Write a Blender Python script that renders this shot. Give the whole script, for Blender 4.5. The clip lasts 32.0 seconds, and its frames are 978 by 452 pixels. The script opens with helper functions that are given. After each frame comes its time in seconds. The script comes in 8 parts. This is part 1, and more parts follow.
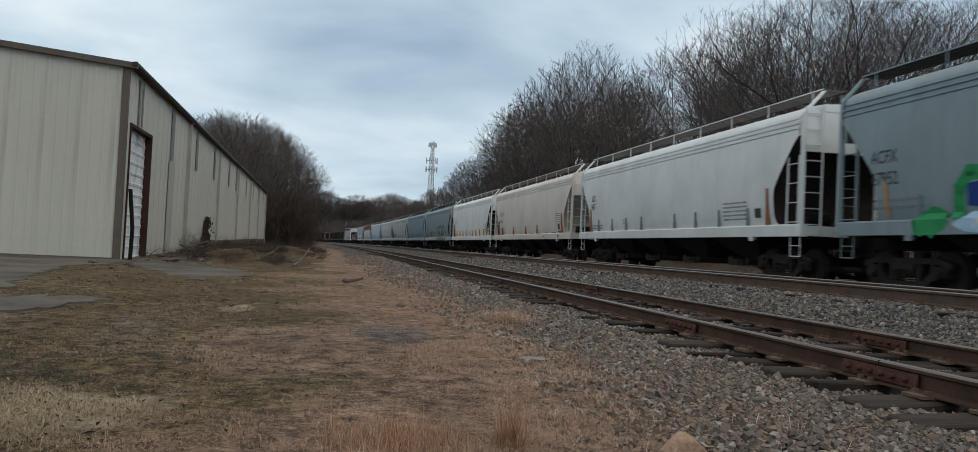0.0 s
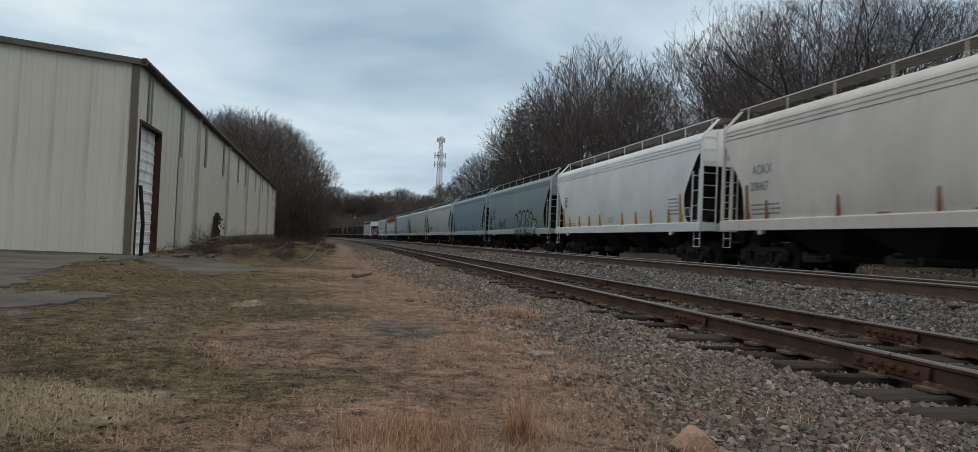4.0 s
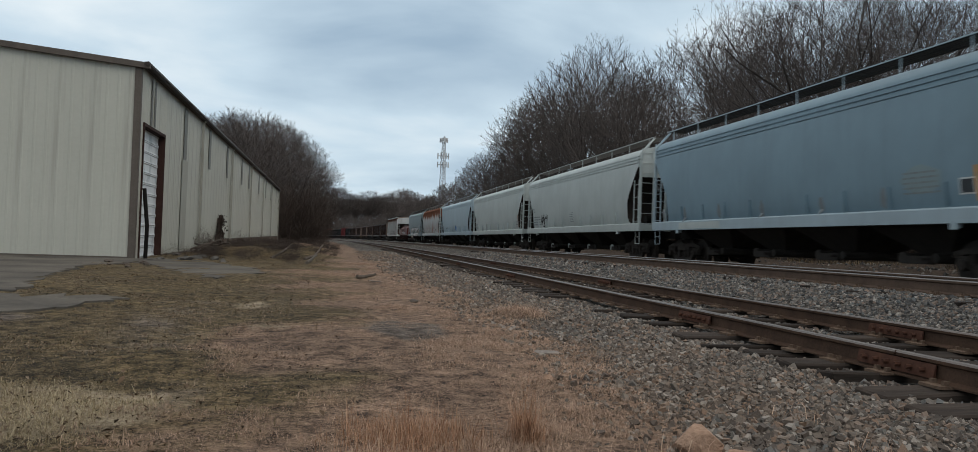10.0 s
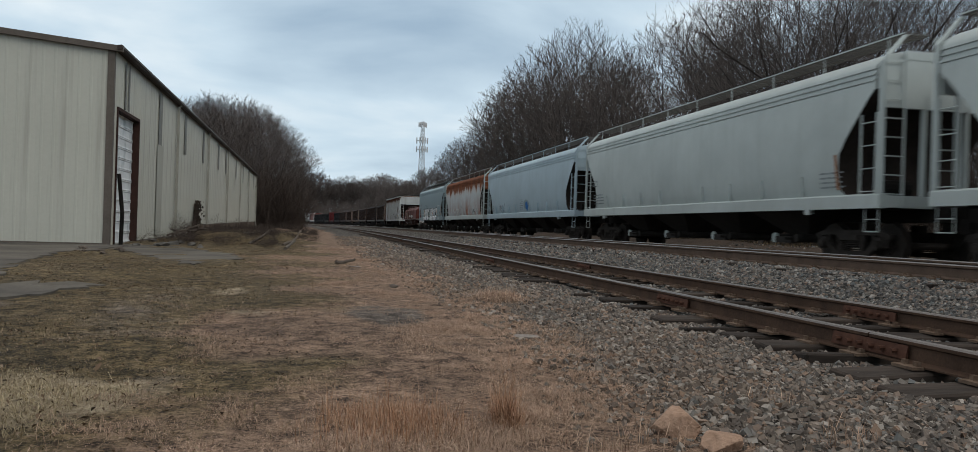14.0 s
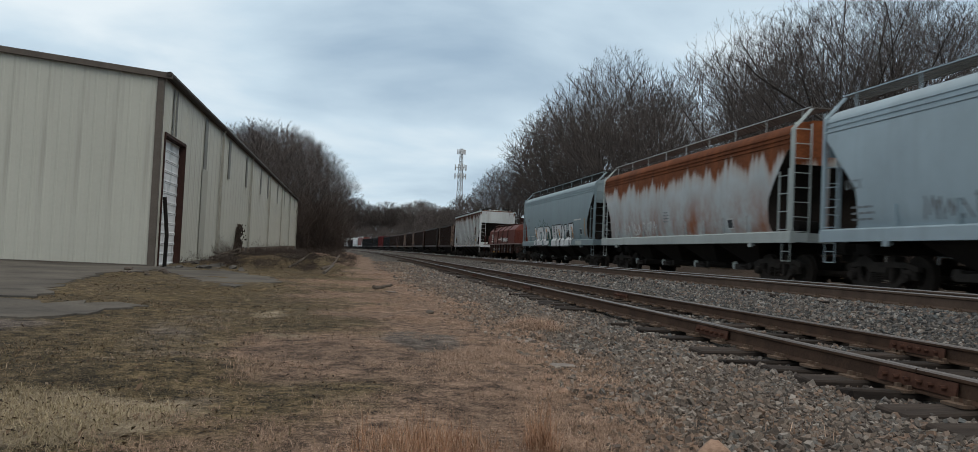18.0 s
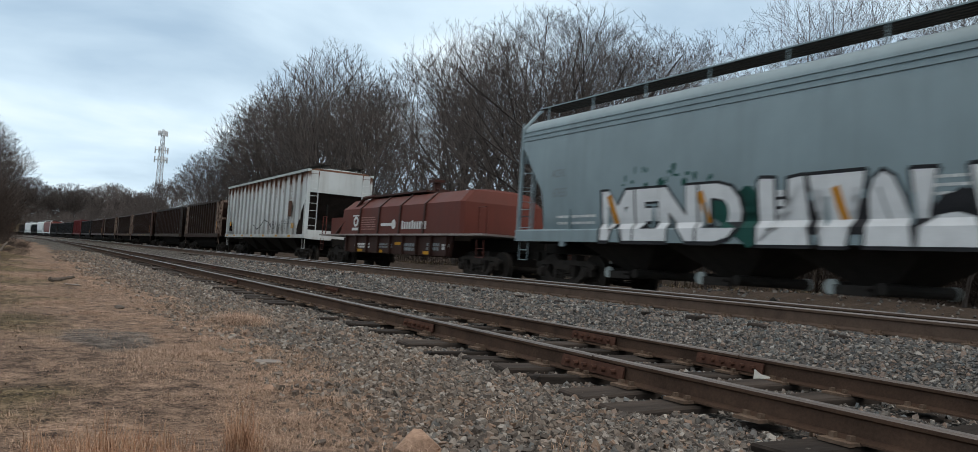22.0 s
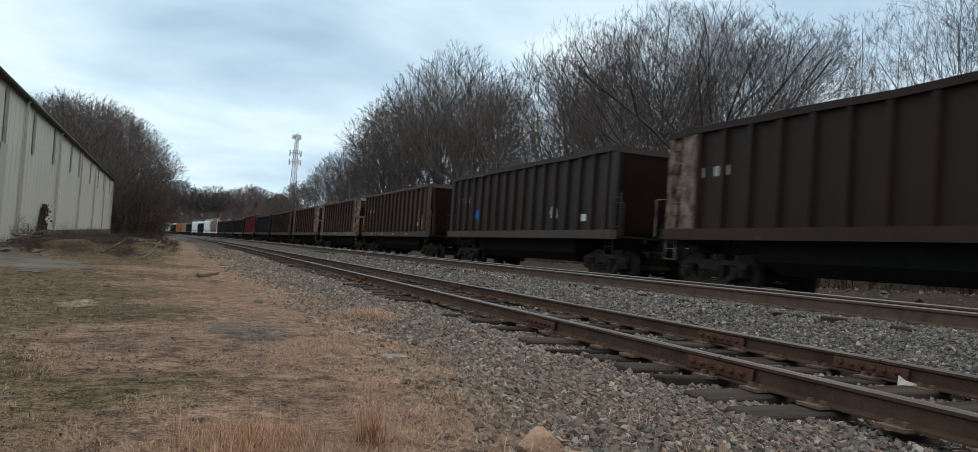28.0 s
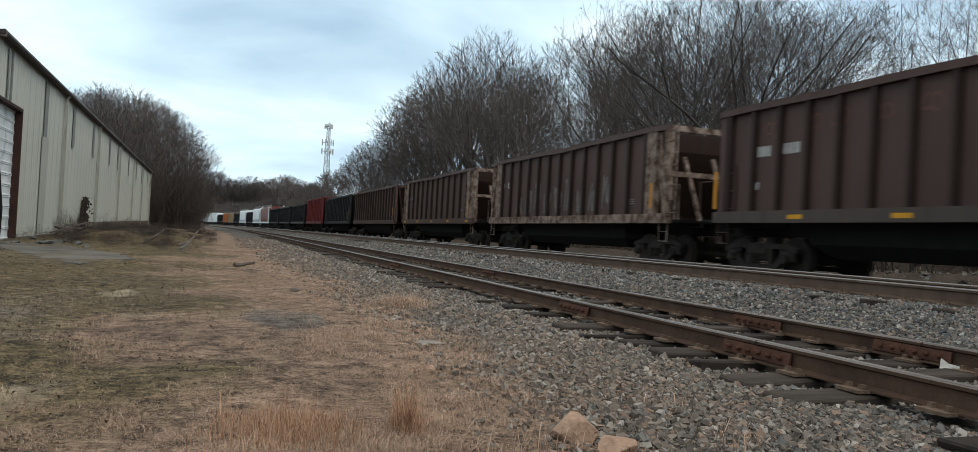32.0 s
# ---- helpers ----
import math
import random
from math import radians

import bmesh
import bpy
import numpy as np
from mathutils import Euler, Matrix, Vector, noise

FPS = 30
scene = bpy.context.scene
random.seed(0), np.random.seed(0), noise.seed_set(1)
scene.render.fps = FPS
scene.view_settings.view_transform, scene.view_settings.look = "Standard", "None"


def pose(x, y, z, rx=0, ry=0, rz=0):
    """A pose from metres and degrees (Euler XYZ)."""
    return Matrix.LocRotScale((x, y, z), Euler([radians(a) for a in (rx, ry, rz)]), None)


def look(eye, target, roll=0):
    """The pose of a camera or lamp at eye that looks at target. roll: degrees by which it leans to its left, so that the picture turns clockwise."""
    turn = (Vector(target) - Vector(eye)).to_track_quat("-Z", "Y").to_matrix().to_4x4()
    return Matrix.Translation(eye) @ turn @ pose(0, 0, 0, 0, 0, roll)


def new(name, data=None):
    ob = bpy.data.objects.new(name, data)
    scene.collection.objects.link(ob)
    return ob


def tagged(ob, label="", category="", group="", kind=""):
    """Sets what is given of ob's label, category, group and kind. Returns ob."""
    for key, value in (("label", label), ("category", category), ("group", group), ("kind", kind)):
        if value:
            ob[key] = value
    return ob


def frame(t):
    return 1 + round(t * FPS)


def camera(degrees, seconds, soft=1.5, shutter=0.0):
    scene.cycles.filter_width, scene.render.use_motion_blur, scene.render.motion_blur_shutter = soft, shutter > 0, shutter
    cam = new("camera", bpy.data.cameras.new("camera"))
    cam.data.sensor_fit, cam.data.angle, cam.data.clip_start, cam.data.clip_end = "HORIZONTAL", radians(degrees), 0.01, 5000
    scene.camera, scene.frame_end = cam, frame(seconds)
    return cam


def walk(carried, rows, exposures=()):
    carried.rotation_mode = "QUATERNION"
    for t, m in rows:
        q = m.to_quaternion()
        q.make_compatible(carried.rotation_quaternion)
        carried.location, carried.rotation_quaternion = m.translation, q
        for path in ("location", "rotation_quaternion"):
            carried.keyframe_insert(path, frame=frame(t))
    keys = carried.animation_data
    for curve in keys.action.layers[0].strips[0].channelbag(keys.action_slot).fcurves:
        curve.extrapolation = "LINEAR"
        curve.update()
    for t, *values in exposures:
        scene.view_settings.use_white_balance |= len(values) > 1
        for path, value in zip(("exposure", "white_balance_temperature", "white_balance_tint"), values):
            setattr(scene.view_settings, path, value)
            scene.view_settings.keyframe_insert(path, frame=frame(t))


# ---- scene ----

# Camera: it stands in one spot and is turned by hand. Seconds, tilt, roll and heading in degrees.
PATH = [
    (0,91.42,-2.80,-11.24), (0.5,91.38,-3.07,-11.10), (1,91.45,-2.99,-10.97), (1.5,91.31,-2.83,-11.00),
    (2,91.20,-2.83,-11.13), (2.5,91.20,-2.76,-11.09), (3,91.22,-2.65,-11.09), (3.5,90.99,-2.56,-10.59),
    (5.5,91.25,-2.46,-10.86), (6,92.25,-2.42,-11.14), (6.5,92.21,-2.17,-10.98), (7,91.74,-2.37,-10.87),
    (7.5,91.43,-2.23,-10.34), (8,91.60,-2.18,-10.40), (8.5,91.47,-2.34,-10.26), (9,91.36,-2.45,-10.38),
    (9.5,91.24,-2.24,-10.58), (10,90.98,-2.08,-10.33), (10.5,90.71,-2.04,-10.61), (11,90.69,-1.92,-10.91),
    (11.5,90.54,-1.99,-10.88), (12,91.04,-2.07,-10.95), (12.5,91.41,-2.12,-11.56), (13,90.94,-1.90,-11.96),
    (13.5,90.09,-1.87,-11.87), (15.5,89.82,-2.26,-11.40), (16,90.04,-2.52,-10.24), (16.5,90.17,-2.69,-9.82),
    (17,90.95,-2.34,-9.27), (17.5,91.22,-2.47,-8.89), (18,91.79,-2.68,-9.12), (18.5,92.35,-3.47,-8.25),
    (19,91.11,-2.64,-9.22), (19.5,91.07,-2.55,-10.41), (20,91.71,-2.82,-14.96), (20.5,91.18,-2.96,-18.40),
    (21,91.19,-3.25,-24.04), (21.5,93.32,-4.08,-29.46), (22,92.57,-3.87,-29.99), (22.5,92.25,-4.01,-30.73),
    (23,90.88,-3.46,-32.31), (23.5,90.73,-3.25,-30.84), (24,90.25,-3.23,-28.56), (24.5,90.41,-4.07,-28.35),
    (25,90.62,-4.06,-27.28), (25.5,90.94,-4.26,-25.72), (26,91.81,-4.76,-23.12), (26.5,91.92,-4.34,-22.51),
    (28.5,91.91,-3.98,-20.43), (29,92.03,-3.98,-19.83), (29.5,91.53,-3.91,-19.68), (30,91.38,-3.78,-19.25),
    (30.5,90.96,-3.51,-19.05), (31,90.85,-3.61,-19.11), (31.5,90.74,-3.40,-18.91), (32,90.66,-3.18,-18.75)
]
cam = camera(64.0, 32.0, soft=0.65, shutter=0.5)
EXPOSURES = [(0, 0.12, 6480, 9), (6, 0.04, 6480, 9), (12, 0.18, 6480, 9), (16, 0.16, 6480, 9), (19, 0.14, 6480, 9), (20, 0.12, 6460, 9), (21, 0.34, 6450, 9), (22, 0.46, 6450, 9), (23, 0.77, 6440, 7), (24, 0.86, 6420, 7), (25, 0.76, 6400, 7), (26, 0.50, 6400, 7), (29, 0.48, 6400, 7), (30, 0.58, 6400, 6), (31, 0.60, 6400, 5), (32, 0.62, 6400, 5)]
walk(cam, [(t, pose(0, 0, 0, rx, ry, rz)) for t, rx, ry, rz in PATH], EXPOSURES)

# World: a closed overcast sky with bright and grey cloud banks over a pale blue.
SUN_AZ, SUN_EL = radians(150), radians(38)
world = bpy.data.worlds.new("overcast_sky")
scene.world = world
world.use_nodes = True


def build_sky():
    nt = world.node_tree
    nt.nodes.clear()
    N, L = nt.nodes.new, nt.links.new
    out, bg = N("ShaderNodeOutputWorld"), N("ShaderNodeBackground")
    sky = N("ShaderNodeTexSky")
    sky.sky_type, sky.sun_disc = "NISHITA", False
    sky.sun_elevation, sky.sun_rotation = SUN_EL, SUN_AZ
    tc, sep = N("ShaderNodeTexCoord"), N("ShaderNodeSeparateXYZ")
    L(tc.outputs["Generated"], sep.inputs[0])
    zz = N("ShaderNodeMath"); zz.operation = "ADD"; zz.inputs[1].default_value = 0.22
    mx = N("ShaderNodeMath"); mx.operation = "MAXIMUM"; mx.inputs[1].default_value = 0.05
    L(sep.outputs["Z"], zz.inputs[0]); L(zz.outputs[0], mx.inputs[0])
    comb = N("ShaderNodeCombineXYZ")
    for axis in ("X", "Y"):
        dv = N("ShaderNodeMath"); dv.operation = "DIVIDE"
        L(sep.outputs[axis], dv.inputs[0]); L(mx.outputs[0], dv.inputs[1]); L(dv.outputs[0], comb.inputs[axis])
    mp = N("ShaderNodeMapping")
    mp.inputs["Location"].default_value = (1.7, 0.35, 0)
    mp.inputs["Scale"].default_value = (1.0, 1.1, 1)
    L(comb.outputs[0], mp.inputs[0])
    n1, n2 = N("ShaderNodeTexNoise"), N("ShaderNodeTexNoise")
    n1.inputs["Scale"].default_value, n1.inputs["Detail"].default_value, n1.inputs["Roughness"].default_value = 1.35, 6.0, 0.48
    n1.inputs["Distortion"].default_value = 0.25
    n2.inputs["Scale"].default_value, n2.inputs["Detail"].default_value = 0.45, 3.0
    L(mp.outputs[0], n1.inputs["Vector"]); L(mp.outputs[0], n2.inputs["Vector"])
    ad = N("ShaderNodeMath"); ad.operation = "MULTIPLY_ADD"; ad.inputs[1].default_value = 0.55
    L(n2.outputs["Fac"], ad.inputs[0]); L(n1.outputs["Fac"], ad.inputs[2])
    ramp = N("ShaderNodeValToRGB")
    e = ramp.color_ramp.elements
    e[0].position, e[0].color = 0.52, (0.32, 0.43, 0.545, 1)
    e[1].position, e[1].color = 0.95, (0.735, 0.81, 0.855, 1)
    m = e.new(0.77); m.color = (0.535, 0.655, 0.75, 1)
    L(ad.outputs[0], ramp.inputs[0])
    mix = N("ShaderNodeMix"); mix.data_type = "RGBA"; mix.blend_type = "MIX"
    mix.inputs["Factor"].default_value = 0.96
    half = N("ShaderNodeVectorMath"); half.operation = "SCALE"; half.inputs["Scale"].default_value = 0.10
    L(sky.outputs[0], half.inputs[0]); L(half.outputs[0], mix.inputs["A"]); L(ramp.outputs[0], mix.inputs["B"])
    # the cloud deck is thicker and more neutral overhead than along the skyline
    up = N("ShaderNodeMapRange"); up.inputs["From Min"].default_value, up.inputs["From Max"].default_value = 0.38, 0.8
    L(sep.outputs["Z"], up.inputs["Value"])
    high = N("ShaderNodeMix"); high.data_type = "RGBA"
    high.inputs["B"].default_value = (0.84, 0.81, 0.775, 1)
    L(up.outputs[0], high.inputs["Factor"]); L(mix.outputs["Result"], high.inputs["A"])
    L(high.outputs["Result"], bg.inputs["Color"])
    bg.inputs["Strength"].default_value = 1.0
    L(bg.outputs[0], out.inputs["Surface"])


build_sky()
sun = new("sun", bpy.data.lights.new("sun", "SUN"))
sun.data.energy, sun.data.angle, sun.data.color = 0.6, radians(25), (1.0, 0.96, 0.9)
sun.matrix_world = look((0, 0, 0), (-math.sin(SUN_AZ) * math.cos(SUN_EL), -math.cos(SUN_AZ) * math.cos(SUN_EL), -math.sin(SUN_EL)))


# ---- materials ----
def nodes_of(name):
    m = bpy.data.materials.new(name)
    m.use_nodes = True
    nt = m.node_tree
    return m, nt, nt.nodes["Principled BSDF"]


def noise_node(nt, scale, detail=4.0, rough=0.55, stretch=(1, 1, 1), coord="Object"):
    tc, mp, n = nt.nodes.new("ShaderNodeTexCoord"), nt.nodes.new("ShaderNodeMapping"), nt.nodes.new("ShaderNodeTexNoise")
    mp.inputs["Scale"].default_value = stretch
    nt.links.new(tc.outputs[coord], mp.inputs[0])
    nt.links.new(mp.outputs[0], n.inputs["Vector"])
    n.inputs["Scale"].default_value, n.inputs["Detail"].default_value, n.inputs["Roughness"].default_value = scale, detail, rough
    return n


def ramp_node(nt, fac, stops):
    r = nt.nodes.new("ShaderNodeValToRGB")
    e = r.color_ramp.elements
    e[0].position, e[0].color = stops[0][0], (*stops[0][1], 1)
    e[1].position, e[1].color = stops[-1][0], (*stops[-1][1], 1)
    for p, c in stops[1:-1]:
        e.new(p).color = (*c, 1)
    nt.links.new(fac, r.inputs[0])
    return r


def mix_node(nt, fac, a, b, blend="MIX"):
    m = nt.nodes.new("ShaderNodeMix")
    m.data_type, m.blend_type = "RGBA", blend
    for key, v in (("Factor", fac), ("A", a), ("B", b)):
        if isinstance(v, (int, float)):
            m.inputs[key].default_value = v
        elif isinstance(v, tuple):
            m.inputs[key].default_value = (*v, 1)
        else:
            nt.links.new(v, m.inputs[key])
    return m.outputs["Result"]


def math_node(nt, op, a, b=None, c=None, clamp=False):
    m = nt.nodes.new("ShaderNodeMath")
    m.operation, m.use_clamp = op, clamp
    for i, v in enumerate((a, b, c)):
        if v is None:
            continue
        if isinstance(v, (int, float)):
            m.inputs[i].default_value = v
        else:
            nt.links.new(v, m.inputs[i])
    return m.outputs[0]


def bump_node(nt, bsdf, height, strength, distance):
    b = nt.nodes.new("ShaderNodeBump")
    b.inputs["Strength"].default_value, b.inputs["Distance"].default_value = strength, distance
    nt.links.new(height, b.inputs["Height"])
    nt.links.new(b.outputs[0], bsdf.inputs["Normal"])


def surf(name, dark, light, scale=3.0, rough=0.7, metal=0.0, bump=0.2, dist=0.01, fine=40.0, stretch=(1, 1, 1), stain=None, stain_amount=0.0,
         stain_stretch=(1, 1, 0.15), stain_scale=2.5, vary=0.0, spec=0.15):
    """A painted, rusty, wooden or stony surface: two scales of colour, a stain that may run down it, and relief."""
    m, nt, b = nodes_of(name)
    n1, n2 = noise_node(nt, scale, 5, 0.6, stretch), noise_node(nt, fine, 3, 0.6, stretch)
    f = math_node(nt, "MULTIPLY_ADD", n2.outputs["Fac"], 0.35, math_node(nt, "MULTIPLY", n1.outputs["Fac"], 0.65))
    col = ramp_node(nt, f, [(0.3, dark), (0.7, light)]).outputs[0]
    if vary:
        info = nt.nodes.new("ShaderNodeObjectInfo")
        k = math_node(nt, "MULTIPLY_ADD", info.outputs["Random"], 2 * vary, 1 - vary)
        hsv = nt.nodes.new("ShaderNodeHueSaturation")
        nt.links.new(k, hsv.inputs["Value"]); nt.links.new(col, hsv.inputs["Color"])
        col = hsv.outputs[0]
    if stain:
        s = noise_node(nt, stain_scale, 6, 0.65, stain_stretch)
        k = math_node(nt, "MULTIPLY", math_node(nt, "SUBTRACT", s.outputs["Fac"], 0.62 - 0.25 * stain_amount), 5.0, clamp=True)
        col = mix_node(nt, k, col, stain)
    nt.links.new(col, b.inputs["Base Color"])
    nt.links.new(math_node(nt, "MULTIPLY_ADD", n1.outputs["Fac"], 0.25, rough - 0.12, clamp=True), b.inputs["Roughness"])
    b.inputs["Metallic"].default_value = metal
    b.inputs["Specular IOR Level"].default_value = spec
    bump_node(nt, b, f, bump, dist)
    return m


M = {}
M["rail_side"] = surf("rail_rust", (0.040, 0.024, 0.017), (0.112, 0.068, 0.047), 4, 0.8, 0.2, 0.25, 0.004, 60)
M["rail_top"] = surf("rail_worn_steel", (0.15, 0.135, 0.125), (0.29, 0.27, 0.26), 6, 0.42, 0.8, 0.05, 0.001, 60, (1, 0.05, 1))
M["rail_rusty_top"] = surf("rail_rusty_top", (0.09, 0.074, 0.066), (0.22, 0.19, 0.175), 6, 0.42, 0.5, 0.05, 0.001, 60, (1, 0.05, 1))
M["tie"] = surf("weathered_tie", (0.011, 0.0085, 0.007), (0.056, 0.044, 0.037), 5, 0.9, 0, 0.7, 0.02, 30, (0.15, 1, 1), vary=0.35)
M["rail_main"] = surf("dusty_main_rail", (0.062, 0.041, 0.031), (0.13, 0.090, 0.068), 4, 0.85, 0, 0.25, 0.004, 60)
M["joint"] = surf("joint_bar_rust", (0.045, 0.021, 0.015), (0.115, 0.055, 0.037), 9, 0.85, 0.1, 0.4, 0.004)
M["steel_black"] = surf("grimy_black_steel", (0.004, 0.0036, 0.0033), (0.016, 0.014, 0.0125), 4, 0.85, 0.0, 0.3, 0.006)
M["truck_steel"] = surf("dusty_truck_casting", (0.014, 0.0115, 0.010), (0.046, 0.039, 0.034), 4, 0.85, 0.0, 0.3, 0.006)
M["wheel"] = surf("worn_wheel_steel", (0.012, 0.010, 0.009), (0.04, 0.033, 0.028), 7, 0.7, 0.1, 0.2, 0.003)
M["concrete"] = surf("weathered_concrete", (0.080, 0.072, 0.062), (0.185, 0.168, 0.147), 1.6, 0.95, 0, 0.5, 0.008, 25, spec=0.04, stain=(0.075, 0.07, 0.064), stain_amount=0.75, stain_stretch=(1, 1, 1), stain_scale=0.8)
M["siding"] = surf("cream_metal_siding", (0.40, 0.395, 0.345), (0.46, 0.455, 0.40), 0.5, 0.55, 0, 0.05, 0.004, 9, stain=(0.33, 0.32, 0.28), stain_amount=0.25, stain_stretch=(1.5, 1.5, 0.06), stain_scale=1.6, vary=0.03)
M["siding_panel"] = surf("aged_translucent_panel", (0.13, 0.13, 0.12), (0.20, 0.20, 0.185), 1.5, 0.6, 0, 0.05, 0.004, 12)
M["trim"] = surf("brown_trim", (0.075, 0.062, 0.053), (0.125, 0.105, 0.09), 2, 0.6, 0, 0.1, 0.004, 20)
M["trim_dark"] = surf("dark_gutter_metal", (0.028, 0.022, 0.019), (0.06, 0.048, 0.042), 2, 0.6, 0.1, 0.1, 0.004, 20)
M["door_frame"] = surf("red_brown_door_frame", (0.020, 0.010, 0.008), (0.055, 0.026, 0.021), 3, 0.75, 0, 0.2, 0.004)
M["door_white"] = surf("white_roll_up_door", (0.55, 0.57, 0.58), (0.72, 0.74, 0.75), 1.2, 0.5, 0, 0.05, 0.003, 15, stain=(0.25, 0.30, 0.31), stain_amount=0.3, stain_stretch=(1, 1, 0.6), stain_scale=2.0)
M["roof"] = surf("galvanised_roof", (0.30, 0.30, 0.29), (0.42, 0.42, 0.40), 1, 0.5, 0.3, 0.05, 0.004)
M["block"] = surf("concrete_block", (0.16, 0.155, 0.145), (0.28, 0.27, 0.25), 2.5, 0.9, 0, 0.4, 0.01)
M["bark"] = surf("grey_bark", (0.030, 0.025, 0.023), (0.115, 0.100, 0.092), 1.3, 0.9, 0, 0.5, 0.03, 12, (1, 1, 0.3), vary=0.3)
M["bark_dark"] = surf("dark_twigs", (0.043, 0.036, 0.033), (0.125, 0.106, 0.098), 1.3, 0.9, 0, 0.5, 0.03, 12, (1, 1, 0.3), vary=0.3)
M["tower"] = surf("galvanised_tower_steel", (0.30, 0.31, 0.32), (0.42, 0.43, 0.44), 1, 0.5, 0.4, 0.05, 0.004)
M["antenna"] = surf("pale_antenna_plastic", (0.45, 0.46, 0.47), (0.58, 0.59, 0.60), 2, 0.5, 0, 0.05, 0.002)
M["log"] = surf("rotten_wood", (0.05, 0.04, 0.034), (0.15, 0.125, 0.105), 4, 0.95, 0, 0.6, 0.02, 25, (1, 1, 0.3))
M["ivy"] = surf("dead_vine", (0.022, 0.016, 0.013), (0.06, 0.045, 0.036), 4, 0.95, 0, 0.6, 0.02)
M["paper"] = surf("white_paper", (0.62, 0.61, 0.58), (0.78, 0.77, 0.74), 3, 0.8, 0, 0.1, 0.004)
M["boulder"] = surf("tan_rock", (0.21, 0.130, 0.090), (0.42, 0.285, 0.205), 9, 0.95, 0, 0.9, 0.03, 40)
M["plate"] = surf("grey_scrap_board", (0.16, 0.14, 0.125), (0.27, 0.24, 0.215), 5, 0.9, 0, 0.3, 0.01)


# ---- mesh helpers ----
GRADE = 0.0048          # the line falls gently away from the camera
RAIL_Z = -0.605         # siding rail top at the camera's feet, the eye being zero
MID_Z = -0.259          # the empty main track stands higher than the siding
TRAIN_Z = -0.549        # the far track, on which the train runs, lies lower again
SIDING_X = 4.34         # siding centre
MID_X = 8.27            # empty main track
TRAIN_X = 12.21         # the train's track
BODY_LIFT = 0.155       # car bodies over their trucks
HALF_GAUGE = 0.753
GROUND_Z = -0.80


def bend(y):
    """How far the line has swung to the side at y metres ahead."""
    return 0.75 * (max(y, 0.0) / 87.0) ** 2.38


def bend_turn(y):
    return math.degrees(math.atan(0.75 * 2.38 / 87.0 * (max(y, 0.0) / 87.0) ** 1.38))


def box(bm, x0, x1, y0, y1, z0, z1, m=None):
    vs = [bm.verts.new(Vector(p) if m is None else m @ Vector(p)) for p in
          ((x0, y0, z0), (x1, y0, z0), (x1, y1, z0), (x0, y1, z0), (x0, y0, z1), (x1, y0, z1), (x1, y1, z1), (x0, y1, z1))]
    for f in ((3, 2, 1, 0), (4, 5, 6, 7), (0, 1, 5, 4), (1, 2, 6, 5), (2, 3, 7, 6), (3, 0, 4, 7)):
        bm.faces.new([vs[i] for i in f])
    return vs


def tube(bm, pts, r, n=6, r_end=None, caps=True):
    """A round bar along points, tapering from r to r_end."""
    pts = [Vector(p) for p in pts]
    rings = []
    for i, p in enumerate(pts):
        d = (pts[min(i + 1, len(pts) - 1)] - pts[max(i - 1, 0)]).normalized()
        a = d.orthogonal().normalized() if abs(d.z) > 0.9 else d.cross(Vector((0, 0, 1))).normalized()
        b = d.cross(a)
        rr = r if r_end is None else r + (r_end - r) * i / (len(pts) - 1)
        rings.append([bm.verts.new(p + (a * math.cos(2 * math.pi * k / n) + b * math.sin(2 * math.pi * k / n)) * rr) for k in range(n)])
    for u, v in zip(rings, rings[1:]):
        for k in range(n):
            bm.faces.new((u[k], u[(k + 1) % n], v[(k + 1) % n], v[k]))
    if caps:
        bm.faces.new(rings[0][::-1]), bm.faces.new(rings[-1])


def prism(bm, profile, a, b, axis="y", closed=True):
    """A profile drawn out from a to b along an axis."""
    def at(p, s):
        return {"y": (p[0], s, p[1]), "x": (s, p[0], p[1]), "z": (p[0], p[1], s)}[axis]
    u, v = [bm.verts.new(at(p, a)) for p in profile], [bm.verts.new(at(p, b)) for p in profile]
    n = len(profile)
    for k in range(n if closed else n - 1):
        bm.faces.new((u[k], u[(k + 1) % n], v[(k + 1) % n], v[k]))
    if closed:
        bm.faces.new(u[::-1]), bm.faces.new(v)


def loft(bm, rings, close=True, cap=True):
    vs = [[bm.verts.new(p) for p in r] for r in rings]
    n = len(vs[0])
    for u, v in zip(vs, vs[1:]):
        for k in range(n if close else n - 1):
            bm.faces.new((u[k], u[(k + 1) % n], v[(k + 1) % n], v[k]))
    if cap and close:
        bm.faces.new(vs[0][::-1]), bm.faces.new(vs[-1])


def mesh_of(name, bm, mats, smooth=False, bevel=0.0):
    if bevel:
        bmesh.ops.bevel(bm, geom=[e for e in bm.edges if len(e.link_faces) == 2 and e.calc_face_angle(0) > 0.6], offset=bevel, segments=1, affect="EDGES")
    bmesh.ops.recalc_face_normals(bm, faces=bm.faces)
    me = bpy.data.meshes.new(name)
    bm.to_mesh(me)
    bm.free()
    for m in mats if isinstance(mats, (list, tuple)) else [mats]:
        me.materials.append(m)
    if smooth:
        me.shade_smooth()
        me.set_sharp_from_angle(angle=radians(35))
    return me


